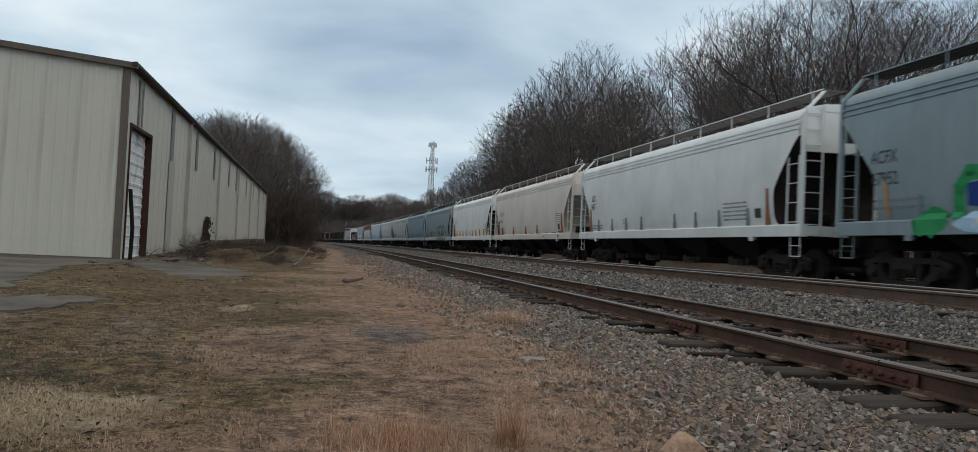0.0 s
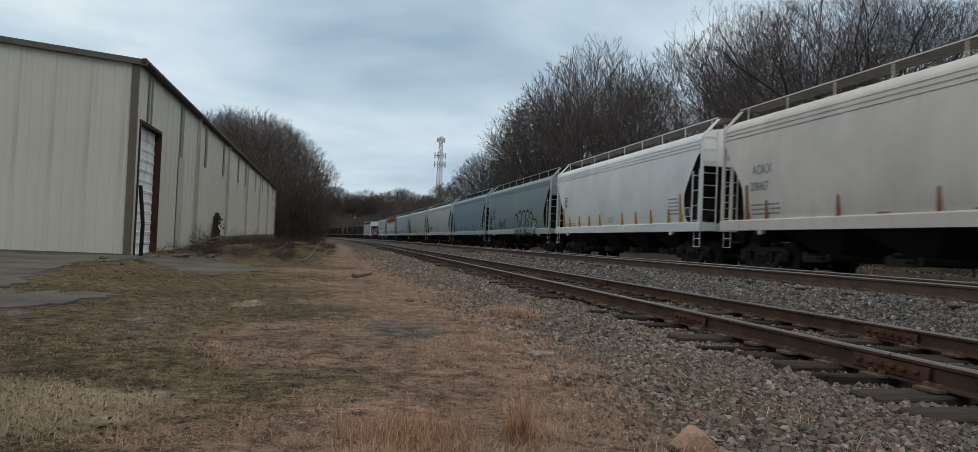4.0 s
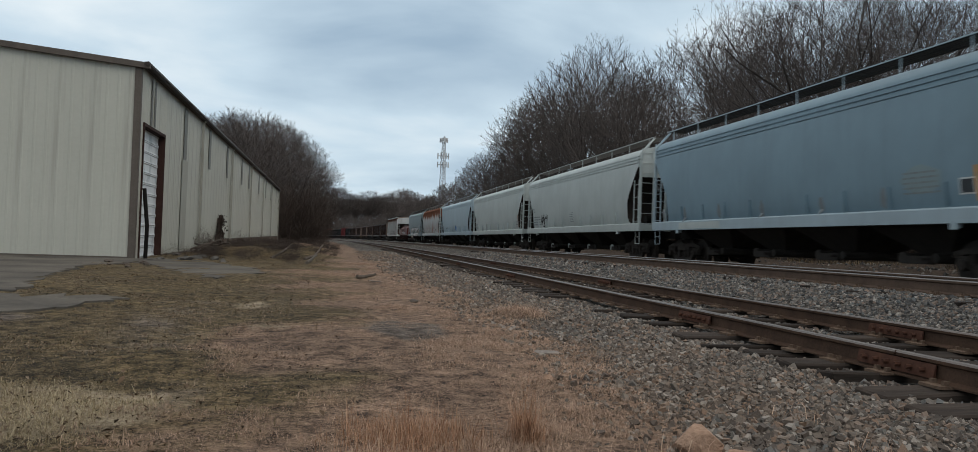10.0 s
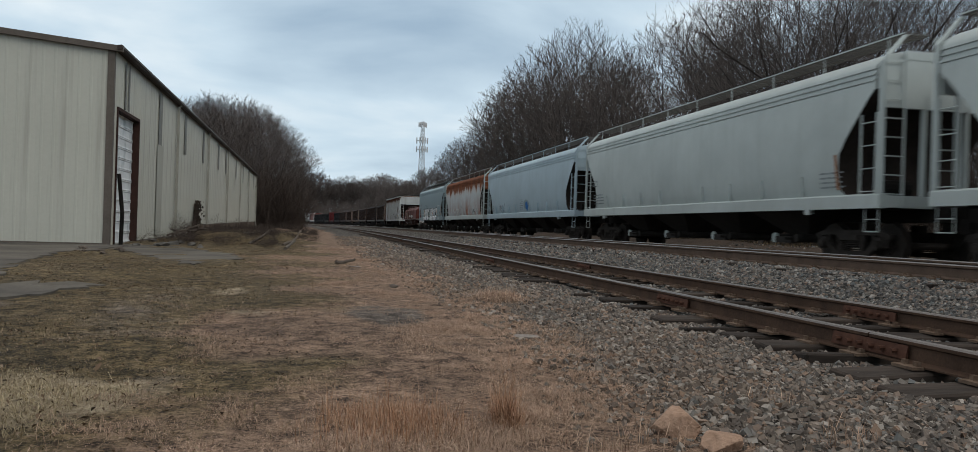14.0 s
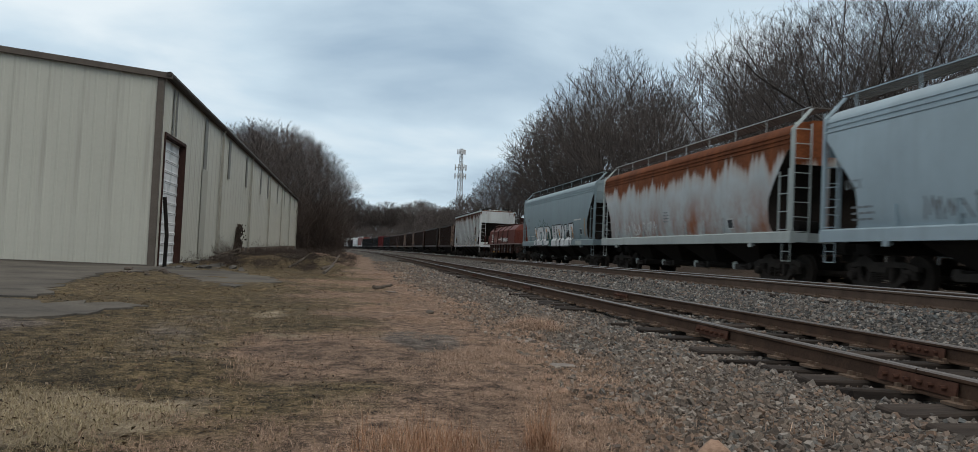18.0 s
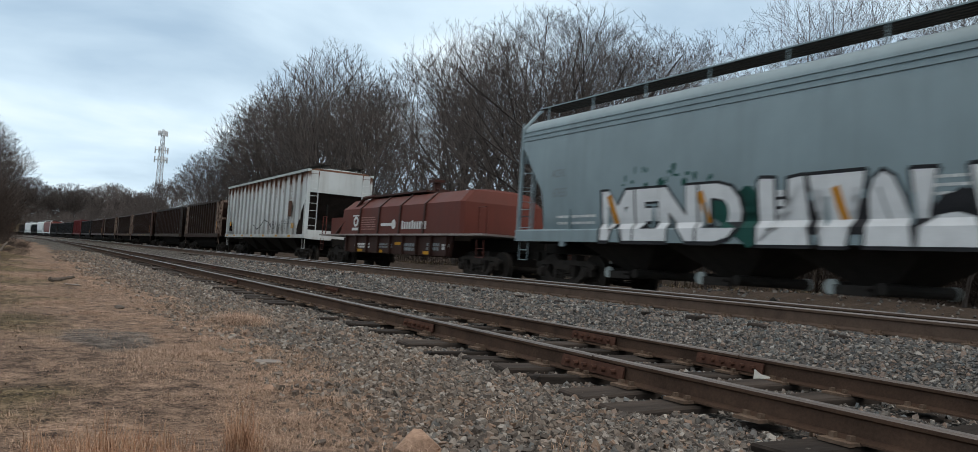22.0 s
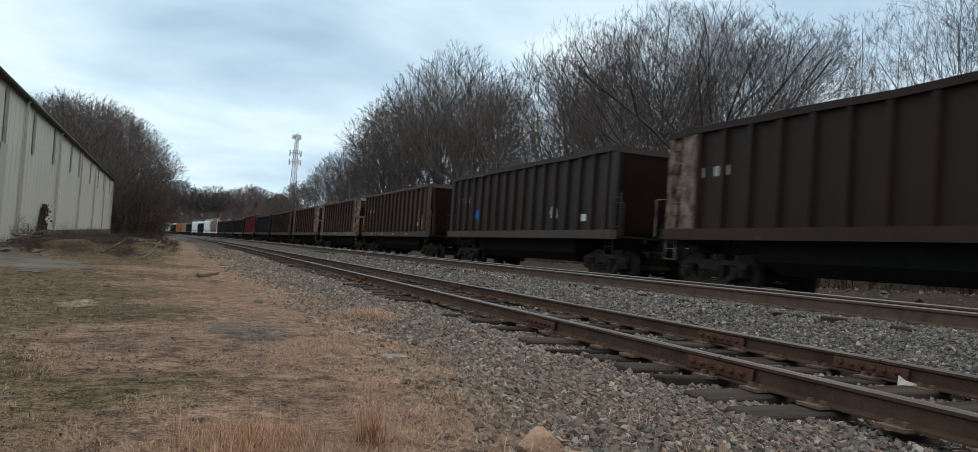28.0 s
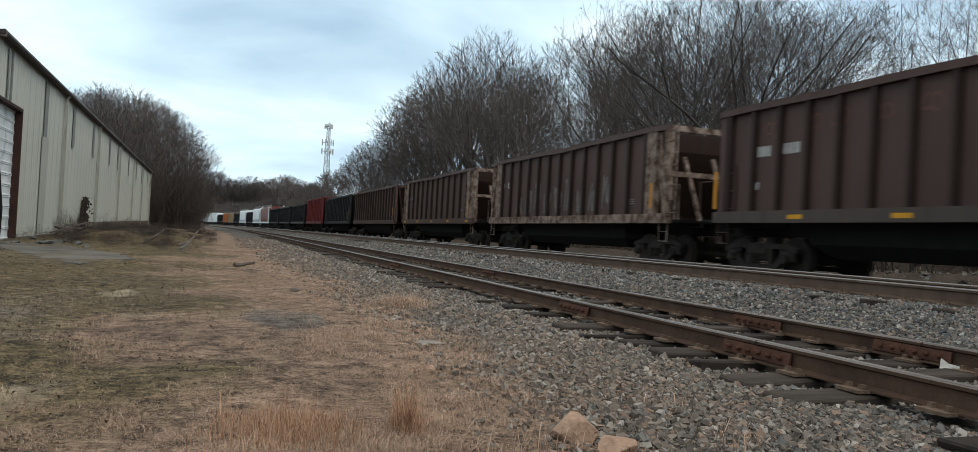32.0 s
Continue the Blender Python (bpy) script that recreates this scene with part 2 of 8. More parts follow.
def thing(name, label, category, group="", kind="", m=None):
    ob = tagged(new(name), label, category, group, kind)
    if m is not None:
        ob.matrix_basis = m
    return ob


def put(name, me, parent, label="", m=None):
    ob = new(name, me)
    ob.parent = parent
    if m is not None:
        ob.matrix_basis = m
    if label:
        ob["label"] = label
    return ob


def part(name, bm, material, parent, label="", smooth=False, bevel=0.0, m=None):
    return put(name, mesh_of(name, bm, material, smooth, bevel), parent, label, m)


def mesh_from(name, verts, faces, mats):
    me = bpy.data.meshes.new(name)
    me.from_pydata([tuple(v) for v in verts], [], [tuple(f) for f in faces])
    for m in mats if isinstance(mats, (list, tuple)) else [mats]:
        me.materials.append(m)
    return me


def smoothstep(a, b, x):
    t = min(max((x - a) / (b - a), 0.0), 1.0)
    return t * t * (3 - 2 * t)


def nz(x, y, s, seed=0.0):
    return noise.noise(Vector((x * s + seed, y * s - seed * 0.7, seed * 1.3)))


# ---- ground ----
def gravel_edge(y):
    """Where the dry grass gives way to the ballast shoulder."""
    return 1.55 - 0.012 * max(y - 10, 0) + 0.25 * math.sin(y * 0.55) + 0.35 * nz(y, 0, 0.45, 3.0) + 0.5 * smoothstep(4, 8, y) * (1 - smoothstep(9, 14, y))


def ground_height(x, y):
    u = x + bend(y)
    z = GROUND_Z - GRADE * y
    e = gravel_edge(y)
    z -= 0.012 * smoothstep(2.55, 3.05, u) * (1 - smoothstep(5.6, 6.0, u))            # the ties lie almost buried in the stones
    z += 0.325 * smoothstep(5.7, 7.25, u) * (1 - smoothstep(9.4, 10.9, u))           # the main track's raised ballast
    z += 0.065 * smoothstep(9.4, 10.9, u) * (1 - smoothstep(14.2, 16.0, u))          # the far track's ballast
    z += 0.52 * smoothstep(15.0, 18.6, u) * (1 - smoothstep(120, 400, u))            # stony bank beyond the far track
    z += 1.75 * smoothstep(20, 40, u) * (1 - smoothstep(120, 400, u))                # rising wooded ground
    rough = 1 - smoothstep(30, 60, y)
    if -7 < x < 0.5 and 22 < y < 56:                                                   # low weedy mounds of dumped soil beside the warehouse
        z += smoothstep(24, 30, y) * (1 - smoothstep(44, 56, y)) * smoothstep(0.4, -1.6, x) * smoothstep(-6.4, -4.6, x) * max(0.0, 0.20 + 0.40 * nz(x, y, 0.42, 6.0) + 0.07 * nz(x, y, 1.6, 2.0))
    if rough > 0 and -15 < x < 22:
        grass = 1 - smoothstep(e - 0.2, e + 0.2, u)
        z += rough * (0.022 * nz(x, y, 0.9, 1.0) + 0.014 * nz(x, y, 3.1, 5.0)) * (0.5 + grass)
    if u > 18:
        z += 0.25 * nz(x, y, 0.15, 9.0)
    return z


def spread(lo, hi, step, far, n):
    mid = list(np.arange(lo, hi + 1e-6, step))
    g = [step * 1.0 * (1.17 ** k) for k in range(1, n)]
    up = list(hi + np.cumsum(g))
    dn = list(lo - np.cumsum(g))
    up = [v for v in up if v < far] + [far]
    dn = [v for v in dn if v > -far] + [-far]
    return dn[::-1] + mid + up


def ground_material():
    m, nt, b = nodes_of("dry_grass_and_gravel")

    def attr(name):
        a = nt.nodes.new("ShaderNodeAttribute")
        a.attribute_name = name
        return a.outputs["Fac"]
    n1, n2, n3 = noise_node(nt, 0.9, 6, 0.6), noise_node(nt, 9, 6, 0.7), noise_node(nt, 55, 5, 0.75)
    k = math_node(nt, "MULTIPLY_ADD", n2.outputs["Fac"], 0.5, math_node(nt, "MULTIPLY", n3.outputs["Fac"], 0.5))
    grass = ramp_node(nt, k, [(0.405, (0.020, 0.0135, 0.010)), (0.49, (0.155, 0.102, 0.072)), (0.60, (0.38, 0.262, 0.188))]).outputs[0]
    moss = ramp_node(nt, k, [(0.415, (0.012, 0.009, 0.006)), (0.50, (0.080, 0.060, 0.032)), (0.60, (0.22, 0.165, 0.098))]).outputs[0]
    green = noise_node(nt, 0.6, 5, 0.65, (1, 1, 1.7))
    gk = math_node(nt, "MULTIPLY", math_node(nt, "SUBTRACT", green.outputs["Fac"], 0.38), 4.0, clamp=True)
    moss = mix_node(nt, gk, moss, ramp_node(nt, k, [(0.425, (0.012, 0.009, 0.0045)), (0.50, (0.088, 0.065, 0.030)), (0.59, (0.23, 0.165, 0.088))]).outputs[0])
    soil = ramp_node(nt, k, [(0.41, (0.017, 0.014, 0.012)), (0.50, (0.090, 0.073, 0.061)), (0.60, (0.24, 0.20, 0.17))]).outputs[0]
    straw = ramp_node(nt, k, [(0.38, (0.10, 0.077, 0.052)), (0.50, (0.25, 0.20, 0.14)), (0.63, (0.43, 0.36, 0.26))]).outputs[0]
    wood = ramp_node(nt, k, [(0.30, (0.030, 0.023, 0.018)), (0.55, (0.075, 0.055, 0.042)), (0.75, (0.13, 0.10, 0.075))]).outputs[0]
    vor = nt.nodes.new("ShaderNodeTexVoronoi")
    tc = nt.nodes.new("ShaderNodeTexCoord")
    nt.links.new(tc.outputs["Object"], vor.inputs["Vector"])
    vor.inputs["Scale"].default_value = 22
    sepc = nt.nodes.new("ShaderNodeSeparateColor")
    nt.links.new(vor.outputs["Color"], sepc.inputs[0])
    stone = ramp_node(nt, sepc.outputs[0], [(0.0, (0.06, 0.055, 0.05)), (0.5, (0.145, 0.128, 0.112)), (1.0, (0.30, 0.27, 0.24))]).outputs[0]
    gap = math_node(nt, "MULTIPLY_ADD", vor.outputs["Distance"], -1.9, 1.55, clamp=True)
    stone = mix_node(nt, gap, (0.028, 0.025, 0.023), stone)
    edge = math_node(nt, "MULTIPLY", math_node(nt, "SUBTRACT", n1.outputs["Fac"], 0.5), 1.6)

    def mask(name, soft=3.0):
        return math_node(nt, "MULTIPLY_ADD", math_node(nt, "SUBTRACT", math_node(nt, "ADD", attr(name), edge), 0.5), soft, 0.5, clamp=True)
    col = mix_node(nt, mask("moss", 2.2), grass, moss)
    col = mix_node(nt, mask("soil"), col, soil)
    col = mix_node(nt, mask("straw"), col, straw)
    col = mix_node(nt, mask("wood"), col, wood)
    grav = mask("gravel", 6.0)
    col = mix_node(nt, grav, col, stone)
    big = math_node(nt, "MULTIPLY_ADD", n1.outputs["Fac"], 1.5, 0.25)
    hsv = nt.nodes.new("ShaderNodeHueSaturation")
    nt.links.new(big, hsv.inputs["Value"]); nt.links.new(col, hsv.inputs["Color"])
    nt.links.new(hsv.outputs[0], b.inputs["Base Color"])
    b.inputs["Roughness"].default_value = 0.95
    b.inputs["Specular IOR Level"].default_value = 0.2
    h = math_node(nt, "ADD", math_node(nt, "MULTIPLY", k, 0.6), math_node(nt, "MULTIPLY", math_node(nt, "MULTIPLY", gap, grav), 0.8))
    bump_node(nt, b, h, 1.0, 0.06)
    return m


M["ground"] = ground_material()


def turf_line(x, y):
    """Negative where the mossy turf is, positive in the dry grass; a ragged border."""
    return x - 0.1 + 0.03 * (y - 8) + 1.6 * nz(x, y, 0.42, 13.0) + 0.8 * nz(x, y, 1.2, 17.0) + 1.1 * smoothstep(5.2, 3.6, y)


def soil_zone(x, y):
    a = smoothstep(0.9, 0.3, abs(x + 1.35 + 0.10 * (y - 6)) / 1.0) * smoothstep(3.4, 4.2, y) * smoothstep(14, 9, y)
    b = smoothstep(-2.2, -3.2, x) * smoothstep(4.5, 6.0, y) * smoothstep(9.0, 7.2, y)
    c = smoothstep(1.0, 0.5, math.hypot((x - 0.55) / 0.45, (y - 7.0) / 1.3))
    return max(0.3 * a, 0.8 * b, 0.9 * c)


def build_ground():
    xs, ys = spread(-12, 19, 0.25, 3200, 60), spread(-4, 40, 0.25, 3200, 60)
    verts, cols = [], {k: [] for k in ("gravel", "moss", "soil", "straw", "wood")}
    for y in ys:
        for x in xs:
            u = x + bend(min(y, 600))
            verts.append((x, y, ground_height(x, min(y, 900))))
            e = gravel_edge(min(y, 300))
            cols["gravel"].append(smoothstep(e - 0.25, e + 0.25, u) * (1 - smoothstep(15.0, 16.5, u)))
            cols["moss"].append(smoothstep(0.7, -1.1, turf_line(x, y)) * (1 - 0.6 * smoothstep(30, 60, y)))
            cols["soil"].append(soil_zone(x, y))
            cols["straw"].append(smoothstep(1.1, 0.6, math.hypot((x + 1.65) / 1.0, (y - 3.7) / 0.75)) + 0.75 * smoothstep(1.0, 0.4, math.hypot((x + 1.0) / 0.35, (y - 9.3) / 0.7)) + 0.75 * smoothstep(1.0, 0.4, math.hypot((x + 0.62) / 0.3, (y - 7.2) / 0.45)))
            cols["wood"].append(max(smoothstep(15.5, 17.5, u), smoothstep(60, 80, y) * smoothstep(-1.5, -4, u), smoothstep(-30, -45, x)))
    n = len(xs)
    faces = [(j * n + i, j * n + i + 1, (j + 1) * n + i + 1, (j + 1) * n + i) for j in range(len(ys) - 1) for i in range(n - 1)]
    me = mesh_from("ground", verts, faces, M["ground"])
    for k, v in cols.items():
        a = me.attributes.new(k, "FLOAT", "POINT")
        a.data.foreach_set("value", np.array(v, dtype=np.float32))
    me.shade_smooth()
    return tagged(new("ground", me), "dry winter grass, mossy turf and ballast gravel beside the line", "ground", kind="structure")


ground = build_ground()


# ---- tracks ----
RAIL_PROFILE = [(-0.07, 0.0), (0.07, 0.0), (0.07, 0.012), (0.012, 0.03), (0.010, 0.125), (0.034, 0.138), (0.036, 0.160), (0.028, 0.172),
                (-0.028, 0.172), (-0.036, 0.160), (-0.034, 0.138), (-0.010, 0.125), (-0.012, 0.03), (-0.07, 0.012)]


def line_point(cx, z0, y, dx=0.0, dz=0.0):
    return Vector((cx + dx - bend(y), y, z0 - GRADE * y + dz))


def rail_mesh(cx, dx, z_top, y0, y1, step, tall=1.0):
    verts, faces, mats = [], [], []
    ys = list(np.arange(y0, y1, step)) + [y1]
    n = len(RAIL_PROFILE)
    for y in ys:
        c = line_point(cx, z_top, y, dx)
        verts += [(c.x + p[0], c.y, c.z + (p[1] - 0.172) * tall) for p in RAIL_PROFILE]
    for j in range(len(ys) - 1):
        for k in range(n):
            faces.append((j * n + k, j * n + (k + 1) % n, (j + 1) * n + (k + 1) % n, (j + 1) * n + k))
            mats.append(1 if k in (6, 7, 8) else 0)
    faces += [tuple(range(n))[::-1], tuple(range((len(ys) - 1) * n, len(ys) * n))]
    mats += [0, 0]
    me = mesh_from("rail", verts, faces, [M["rail_main"], M["rail_top"]] if cx != SIDING_X else [M["rail_side"], M["rail_rusty_top"]])
    me.polygons.foreach_set("material_index", mats)
    return me


def joint_bar_mesh():
    bm = bmesh.new()
    for s in (-1, 1):
        prism(bm, [(s * 0.034, 0.035), (s * 0.052, 0.03), (s * 0.046, 0.075), (s * 0.034, 0.128), (s * 0.026, 0.128)], -0.45, 0.45)
        for k in (-0.34, -0.2, -0.07, 0.07, 0.2, 0.34):
            tube(bm, [(s * 0.04, k, 0.08), (s * 0.085, k, 0.08)], 0.02, 6)
    return mesh_of("joint_bar", bm, M["joint"])


M["plate_rust"] = surf("sandy_tie_plate", (0.075, 0.048, 0.034), (0.19, 0.135, 0.098), 9, 0.9, 0, 0.4, 0.004)


def tie_plate_mesh():
    bm = bmesh.new()
    box(bm, -0.15, 0.15, -0.09, 0.09, 0.0, 0.018)
    for sx in (-1, 1):
        for sy in (-1, 1):
            box(bm, sx * 0.085 - 0.016, sx * 0.085 + 0.016, sy * 0.05 - 0.014, sy * 0.05 + 0.014, 0.018, 0.045)
    return mesh_of("tie_plate", bm, M["plate_rust"])


def tie_meshes(count=6):
    rnd = random.Random(4)
    out = []
    for _ in range(count):
        bm = bmesh.new()
        vs = box(bm, -1.3, 1.3, -0.115, 0.115, -0.17, 0.0)
        for v in vs:
            v.co += Vector((rnd.uniform(-0.04, 0.04), rnd.uniform(-0.012, 0.012), rnd.uniform(-0.012, 0.012)))
        bmesh.ops.subdivide_edges(bm, edges=[e for e in bm.edges if abs((e.verts[0].co - e.verts[1].co).x) > 1], cuts=4)
        for v in bm.verts:
            v.co.z += rnd.uniform(-0.008, 0.008)
        out.append(mesh_of("tie", bm, M["tie"], bevel=0.012))
    return out


TIES = tie_meshes()
SIDING_TIES = []
JOINT, PLATE = joint_bar_mesh(), tie_plate_mesh()


def build_track(name, label, cx, z_top, first, last, tie_gap, sections, joints_at, sink, seed, tall=1.0):
    rnd = random.Random(seed)
    tr = thing(name, label, "railway track", kind="structure")
    for dx in (-HALF_GAUGE, HALF_GAUGE):
        for a, b in zip(sections, sections[1:]):
            put("rail", rail_mesh(cx, dx, z_top, a + 0.006, b - 0.006, 2.0 if b < 80 else 6.0, tall), tr, "rusty steel rail with a worn top")
        for y in joints_at[0 if dx < 0 else 1]:
            p = line_point(cx, z_top, y, dx, -0.172 * tall)
            put("joint_bar", JOINT, tr, "bolted rusty joint bar", Matrix.Translation(p) @ pose(0, 0, 0, 0, 0, bend_turn(y)) @ Matrix.Diagonal((1, 0.8, tall, 1)))
    y = first
    while y < last:
        deep = 0.05 if sink == 0 and rnd.random() < 0.22 else 0.0
        p = line_point(cx, z_top, y, rnd.uniform(-0.10, 0.10), -0.172 * tall - 0.006 - sink - deep - abs(rnd.gauss(0, 0.008)))
        put("tie", rnd.choice(TIES), tr, m=Matrix.Translation(p) @ pose(0, 0, 0, rnd.uniform(-1, 1), rnd.uniform(-0.6, 0.6), bend_turn(y) + rnd.uniform(-4, 4)))
        if cx == SIDING_X and not deep:
            SIDING_TIES.append(y)
        if y < 22 and cx != TRAIN_X:
            for dx in (-HALF_GAUGE, HALF_GAUGE):
                put("tie_plate", PLATE, tr, m=Matrix.Translation(line_point(cx, z_top, y, dx, -0.172 * tall - 0.008)))
        y += tie_gap + rnd.uniform(-0.05, 0.05)
    return tr


JOINT_L = [-4.6, 4.56, 7.55, 16.6, 24.5, 36.0]
JOINT_R = [-6.0, 4.66, 6.5, 14.8, 26.5, 38.0]
siding = build_track("siding_track", "rusty siding track on weathered wooden ties", SIDING_X, RAIL_Z, -5.0, 62.0, 0.54,
                     [-8, 4.56, 16.6, 28.5, 40.4, 80, 160, 300, 470], (JOINT_L, JOINT_R), 0.0, 3, 0.87)
main_line = build_track("main_track", "empty main track with worn bright rail heads on grey ballast", MID_X, MID_Z, 1.0, 46.0, 0.50,
                        [-12, 60, 200, 470], ((), ()), 0.012, 8, 1.09)
far_line = build_track("far_track", "far track that carries the freight train", TRAIN_X, TRAIN_Z, 4.0, 40.0, 0.60,
                       [-12, 60, 200, 470], ((), ()), 0.03, 12)


# ---- metal warehouse ----
WALL_X, WALL_Y, WALL_BASE, EAVE_Z, WALL_LEN = -5.833, 23.32, -0.90, 4.52, 65.2
GABLE_W, RIDGE_UP = 24.0, 1.0
SHED = pose(WALL_X, WALL_Y, WALL_BASE, 0, 0, 1.44)
H = EAVE_Z - WALL_BASE


def rib_panel(length, top_fn, width=0.914):
    """One siding sheet in the x z plane, three raised ribs, facing minus y; the top follows top_fn(x)."""
    xs, ds = [], []
    pitch = width / 3
    for k in range(3):
        a = k * pitch
        for dx, d in ((0.0, 0.0), (pitch * 0.36, 0.0), (pitch * 0.44, 0.008), (pitch * 0.56, 0.008), (pitch * 0.64, 0.0)):
            xs.append(a + dx), ds.append(d)
    xs.append(width), ds.append(0.0)
    return xs, ds


def siding_sheet(w, z0, z1a, z1b, name="siding_panel"):
    bm = bmesh.new()
    xs, ds = rib_panel(w, None, w)
    lo = [bm.verts.new((x, -d, z0)) for x, d in zip(xs, ds)]
    hi = [bm.verts.new((x, -d, z1a + (z1b - z1a) * x / w)) for x, d in zip(xs, ds)]
    bk = [bm.verts.new((x, 0.03, z)) for x, z in ((0, z0), (w, z0), (w, z1b), (0, z1a))]
    for k in range(len(xs) - 1):
        bm.faces.new((lo[k], lo[k + 1], hi[k + 1], hi[k]))
    bm.faces.new(bk[::-1])
    return bm


M["spout"] = surf("dull_downspout_paint", (0.24, 0.23, 0.20), (0.33, 0.32, 0.28), 2, 0.6, 0, 0.05, 0.004)


def build_shed():
    sh = thing("warehouse", "long cream metal warehouse with brown trim beside the line", "building", m=SHED)
    side = Matrix.Rotation(radians(90), 4, "Z")    # sheets of the long wall face plus x and run along y
    W = 0.9
    door_a, door_b, door_h = 0.50, 3.38, 3.80
    # long wall
    full = mesh_of("siding_panel", siding_sheet(W, 0.0, H, H), M["siding"])
    over = mesh_of("siding_panel", siding_sheet(W, door_h + 0.02, H, H), M["siding"])
    s = 0.12
    while s < WALL_LEN - 0.1:
        on_door = s + W > door_a and s < door_b
        if not on_door:
            put("siding_panel", full, sh, m=Matrix.Translation((0, s, 0)) @ side)
        elif s < door_a:
            bm = siding_sheet(door_a - s, 0.0, H, H)
            part("siding_panel", bm, M["siding"], sh, m=Matrix.Translation((0, s, 0)) @ side)
            part("siding_panel", siding_sheet(s + W - door_a, door_h + 0.02, H, H), M["siding"], sh, m=Matrix.Translation((0, door_a, 0)) @ side)
        elif s + W > door_b:
            part("siding_panel", siding_sheet(door_b - s, door_h + 0.02, H, H), M["siding"], sh, m=Matrix.Translation((0, s, 0)) @ side)
            part("siding_panel", siding_sheet(s + W - door_b, 0.0, H, H), M["siding"], sh, m=Matrix.Translation((0, door_b, 0)) @ side)
        else:
            put("siding_panel", over, sh, m=Matrix.Translation((0, s, 0)) @ side)
        s += W
    # gable wall, facing minus y
    x = 0.12
    while x < GABLE_W - 0.5:
        def top(xx):
            return H + RIDGE_UP * (1 - abs(xx - GABLE_W / 2) / (GABLE_W / 2))
        part("siding_panel", siding_sheet(W, 0.0, top(x + W), top(x)), M["siding"], sh, m=Matrix.Translation((-x - W, 0, 0)))
        x += W
    # closing walls and roof
    bm = bmesh.new()
    box(bm, -GABLE_W, -GABLE_W + 0.1, 0.05, WALL_LEN, 0, H)
    box(bm, -GABLE_W, 0, WALL_LEN, WALL_LEN + 0.08, 0, H)
    part("rear_wall", bm, M["siding"], sh)
    bm = bmesh.new()
    for sx in (0, 1):
        a = [(0.14 if not sx else -GABLE_W - 0.3, H - 0.02), (-GABLE_W / 2, H + RIDGE_UP)]
        prism(bm, [(a[0][0], a[0][1]), a[1], (a[1][0], a[1][1] + 0.06), (a[0][0], a[0][1] + 0.06)], -0.12, WALL_LEN + 0.2)
    part("roof", bm, M["roof"], sh, "low-pitched sheet metal roof")
    bm = bmesh.new()
    prism(bm, [(0.11, H - 0.02), (0.11, H + 0.08), (0.23, H + 0.10), (0.25, H + 0.02), (0.21, H - 0.04)], -0.2, WALL_LEN + 0.3)
    part("gutter", bm, M["trim_dark"], sh, "dark brown gutter along the eave")
    bm = bmesh.new()
    prism(bm, [(0.04, H - 0.05), (0.11, H - 0.03), (0.11, H - 0.01), (0.04, H - 0.02)], 0.0, WALL_LEN)
    part("soffit", bm, M["trim_dark"], sh)
    bm = bmesh.new()
    k = RIDGE_UP / (GABLE_W / 2)
    for x0, x1 in ((0.25, -GABLE_W / 2), (-GABLE_W / 2, -GABLE_W - 0.3)):
        def hz(xx):
            return H + RIDGE_UP - k * abs(xx + GABLE_W / 2)
        vs = [(x0, hz(x0) - 0.07), (x1, hz(x1) - 0.07), (x1, hz(x1) + 0.09), (x0, hz(x0) + 0.09)]
        prism(bm, vs, -0.16, -0.045)
    part("rake_trim", bm, M["trim"], sh, "brown rake trim on the gable")
    bm = bmesh.new()
    box(bm, -0.15, 0.03, -0.06, 0.08, 0.0, H - 0.02)
    part("corner_trim", bm, M["trim"], sh, "brown corner trim", bevel=0.01)
    bm = bmesh.new()
    box(bm, -0.02, 0.06, WALL_LEN - 0.02, WALL_LEN + 0.1, 0.0, H - 0.05)
    part("corner_trim", bm, M["siding"], sh)
    bm = bmesh.new()
    box(bm, -GABLE_W, 0.02, -0.05, 0.02, -0.05, 0.05)
    box(bm, 0.0, 0.045, door_b, WALL_LEN, -0.04, 0.04)
    part("base_trim", bm, M["trim"], sh, "narrow brown trim at the foot of the wall")
    # downspouts
    for s in (10.8, 21.4, 32.5, 43.2, 53.3, 64.8):
        bm = bmesh.new()
        box(bm, 0.05, 0.14, s - 0.06, s + 0.06, 0.1, H - 0.15)
        tube(bm, [(0.09, s, H - 0.16), (0.13, s, H - 0.08), (0.18, s, H - 0.03)], 0.05, 6)
        tube(bm, [(0.09, s, 0.14), (0.12, s, 0.05), (0.25, s, 0.0)], 0.05, 6)
        part("downspout", bm, M["spout"], sh, "cream painted downspout")
    # aged strips of translucent sheet under the eave
    for s, drop in ((1.30, 1.50), (1.75, 1.50), (6.80, 2.0), (12.95, 1.85), (19.3, 1.8), (26.6, 1.7), (31.2, 1.7), (39.2, 1.65), (46.2, 1.65), (52.4, 1.6), (60.0, 1.6)):
        w = 0.16 if s < 3 else 0.62
        bm = bmesh.new()
        box(bm, 0.034, 0.042, s, s + w, H - drop, H - 0.12)
        part("skylight_strip", bm, M["siding_panel"], sh, "grey weathered translucent strip")
    bm = bmesh.new()
    box(bm, 0.033, 0.038, 6.65, 7.75, 0.05, H - 2.0)
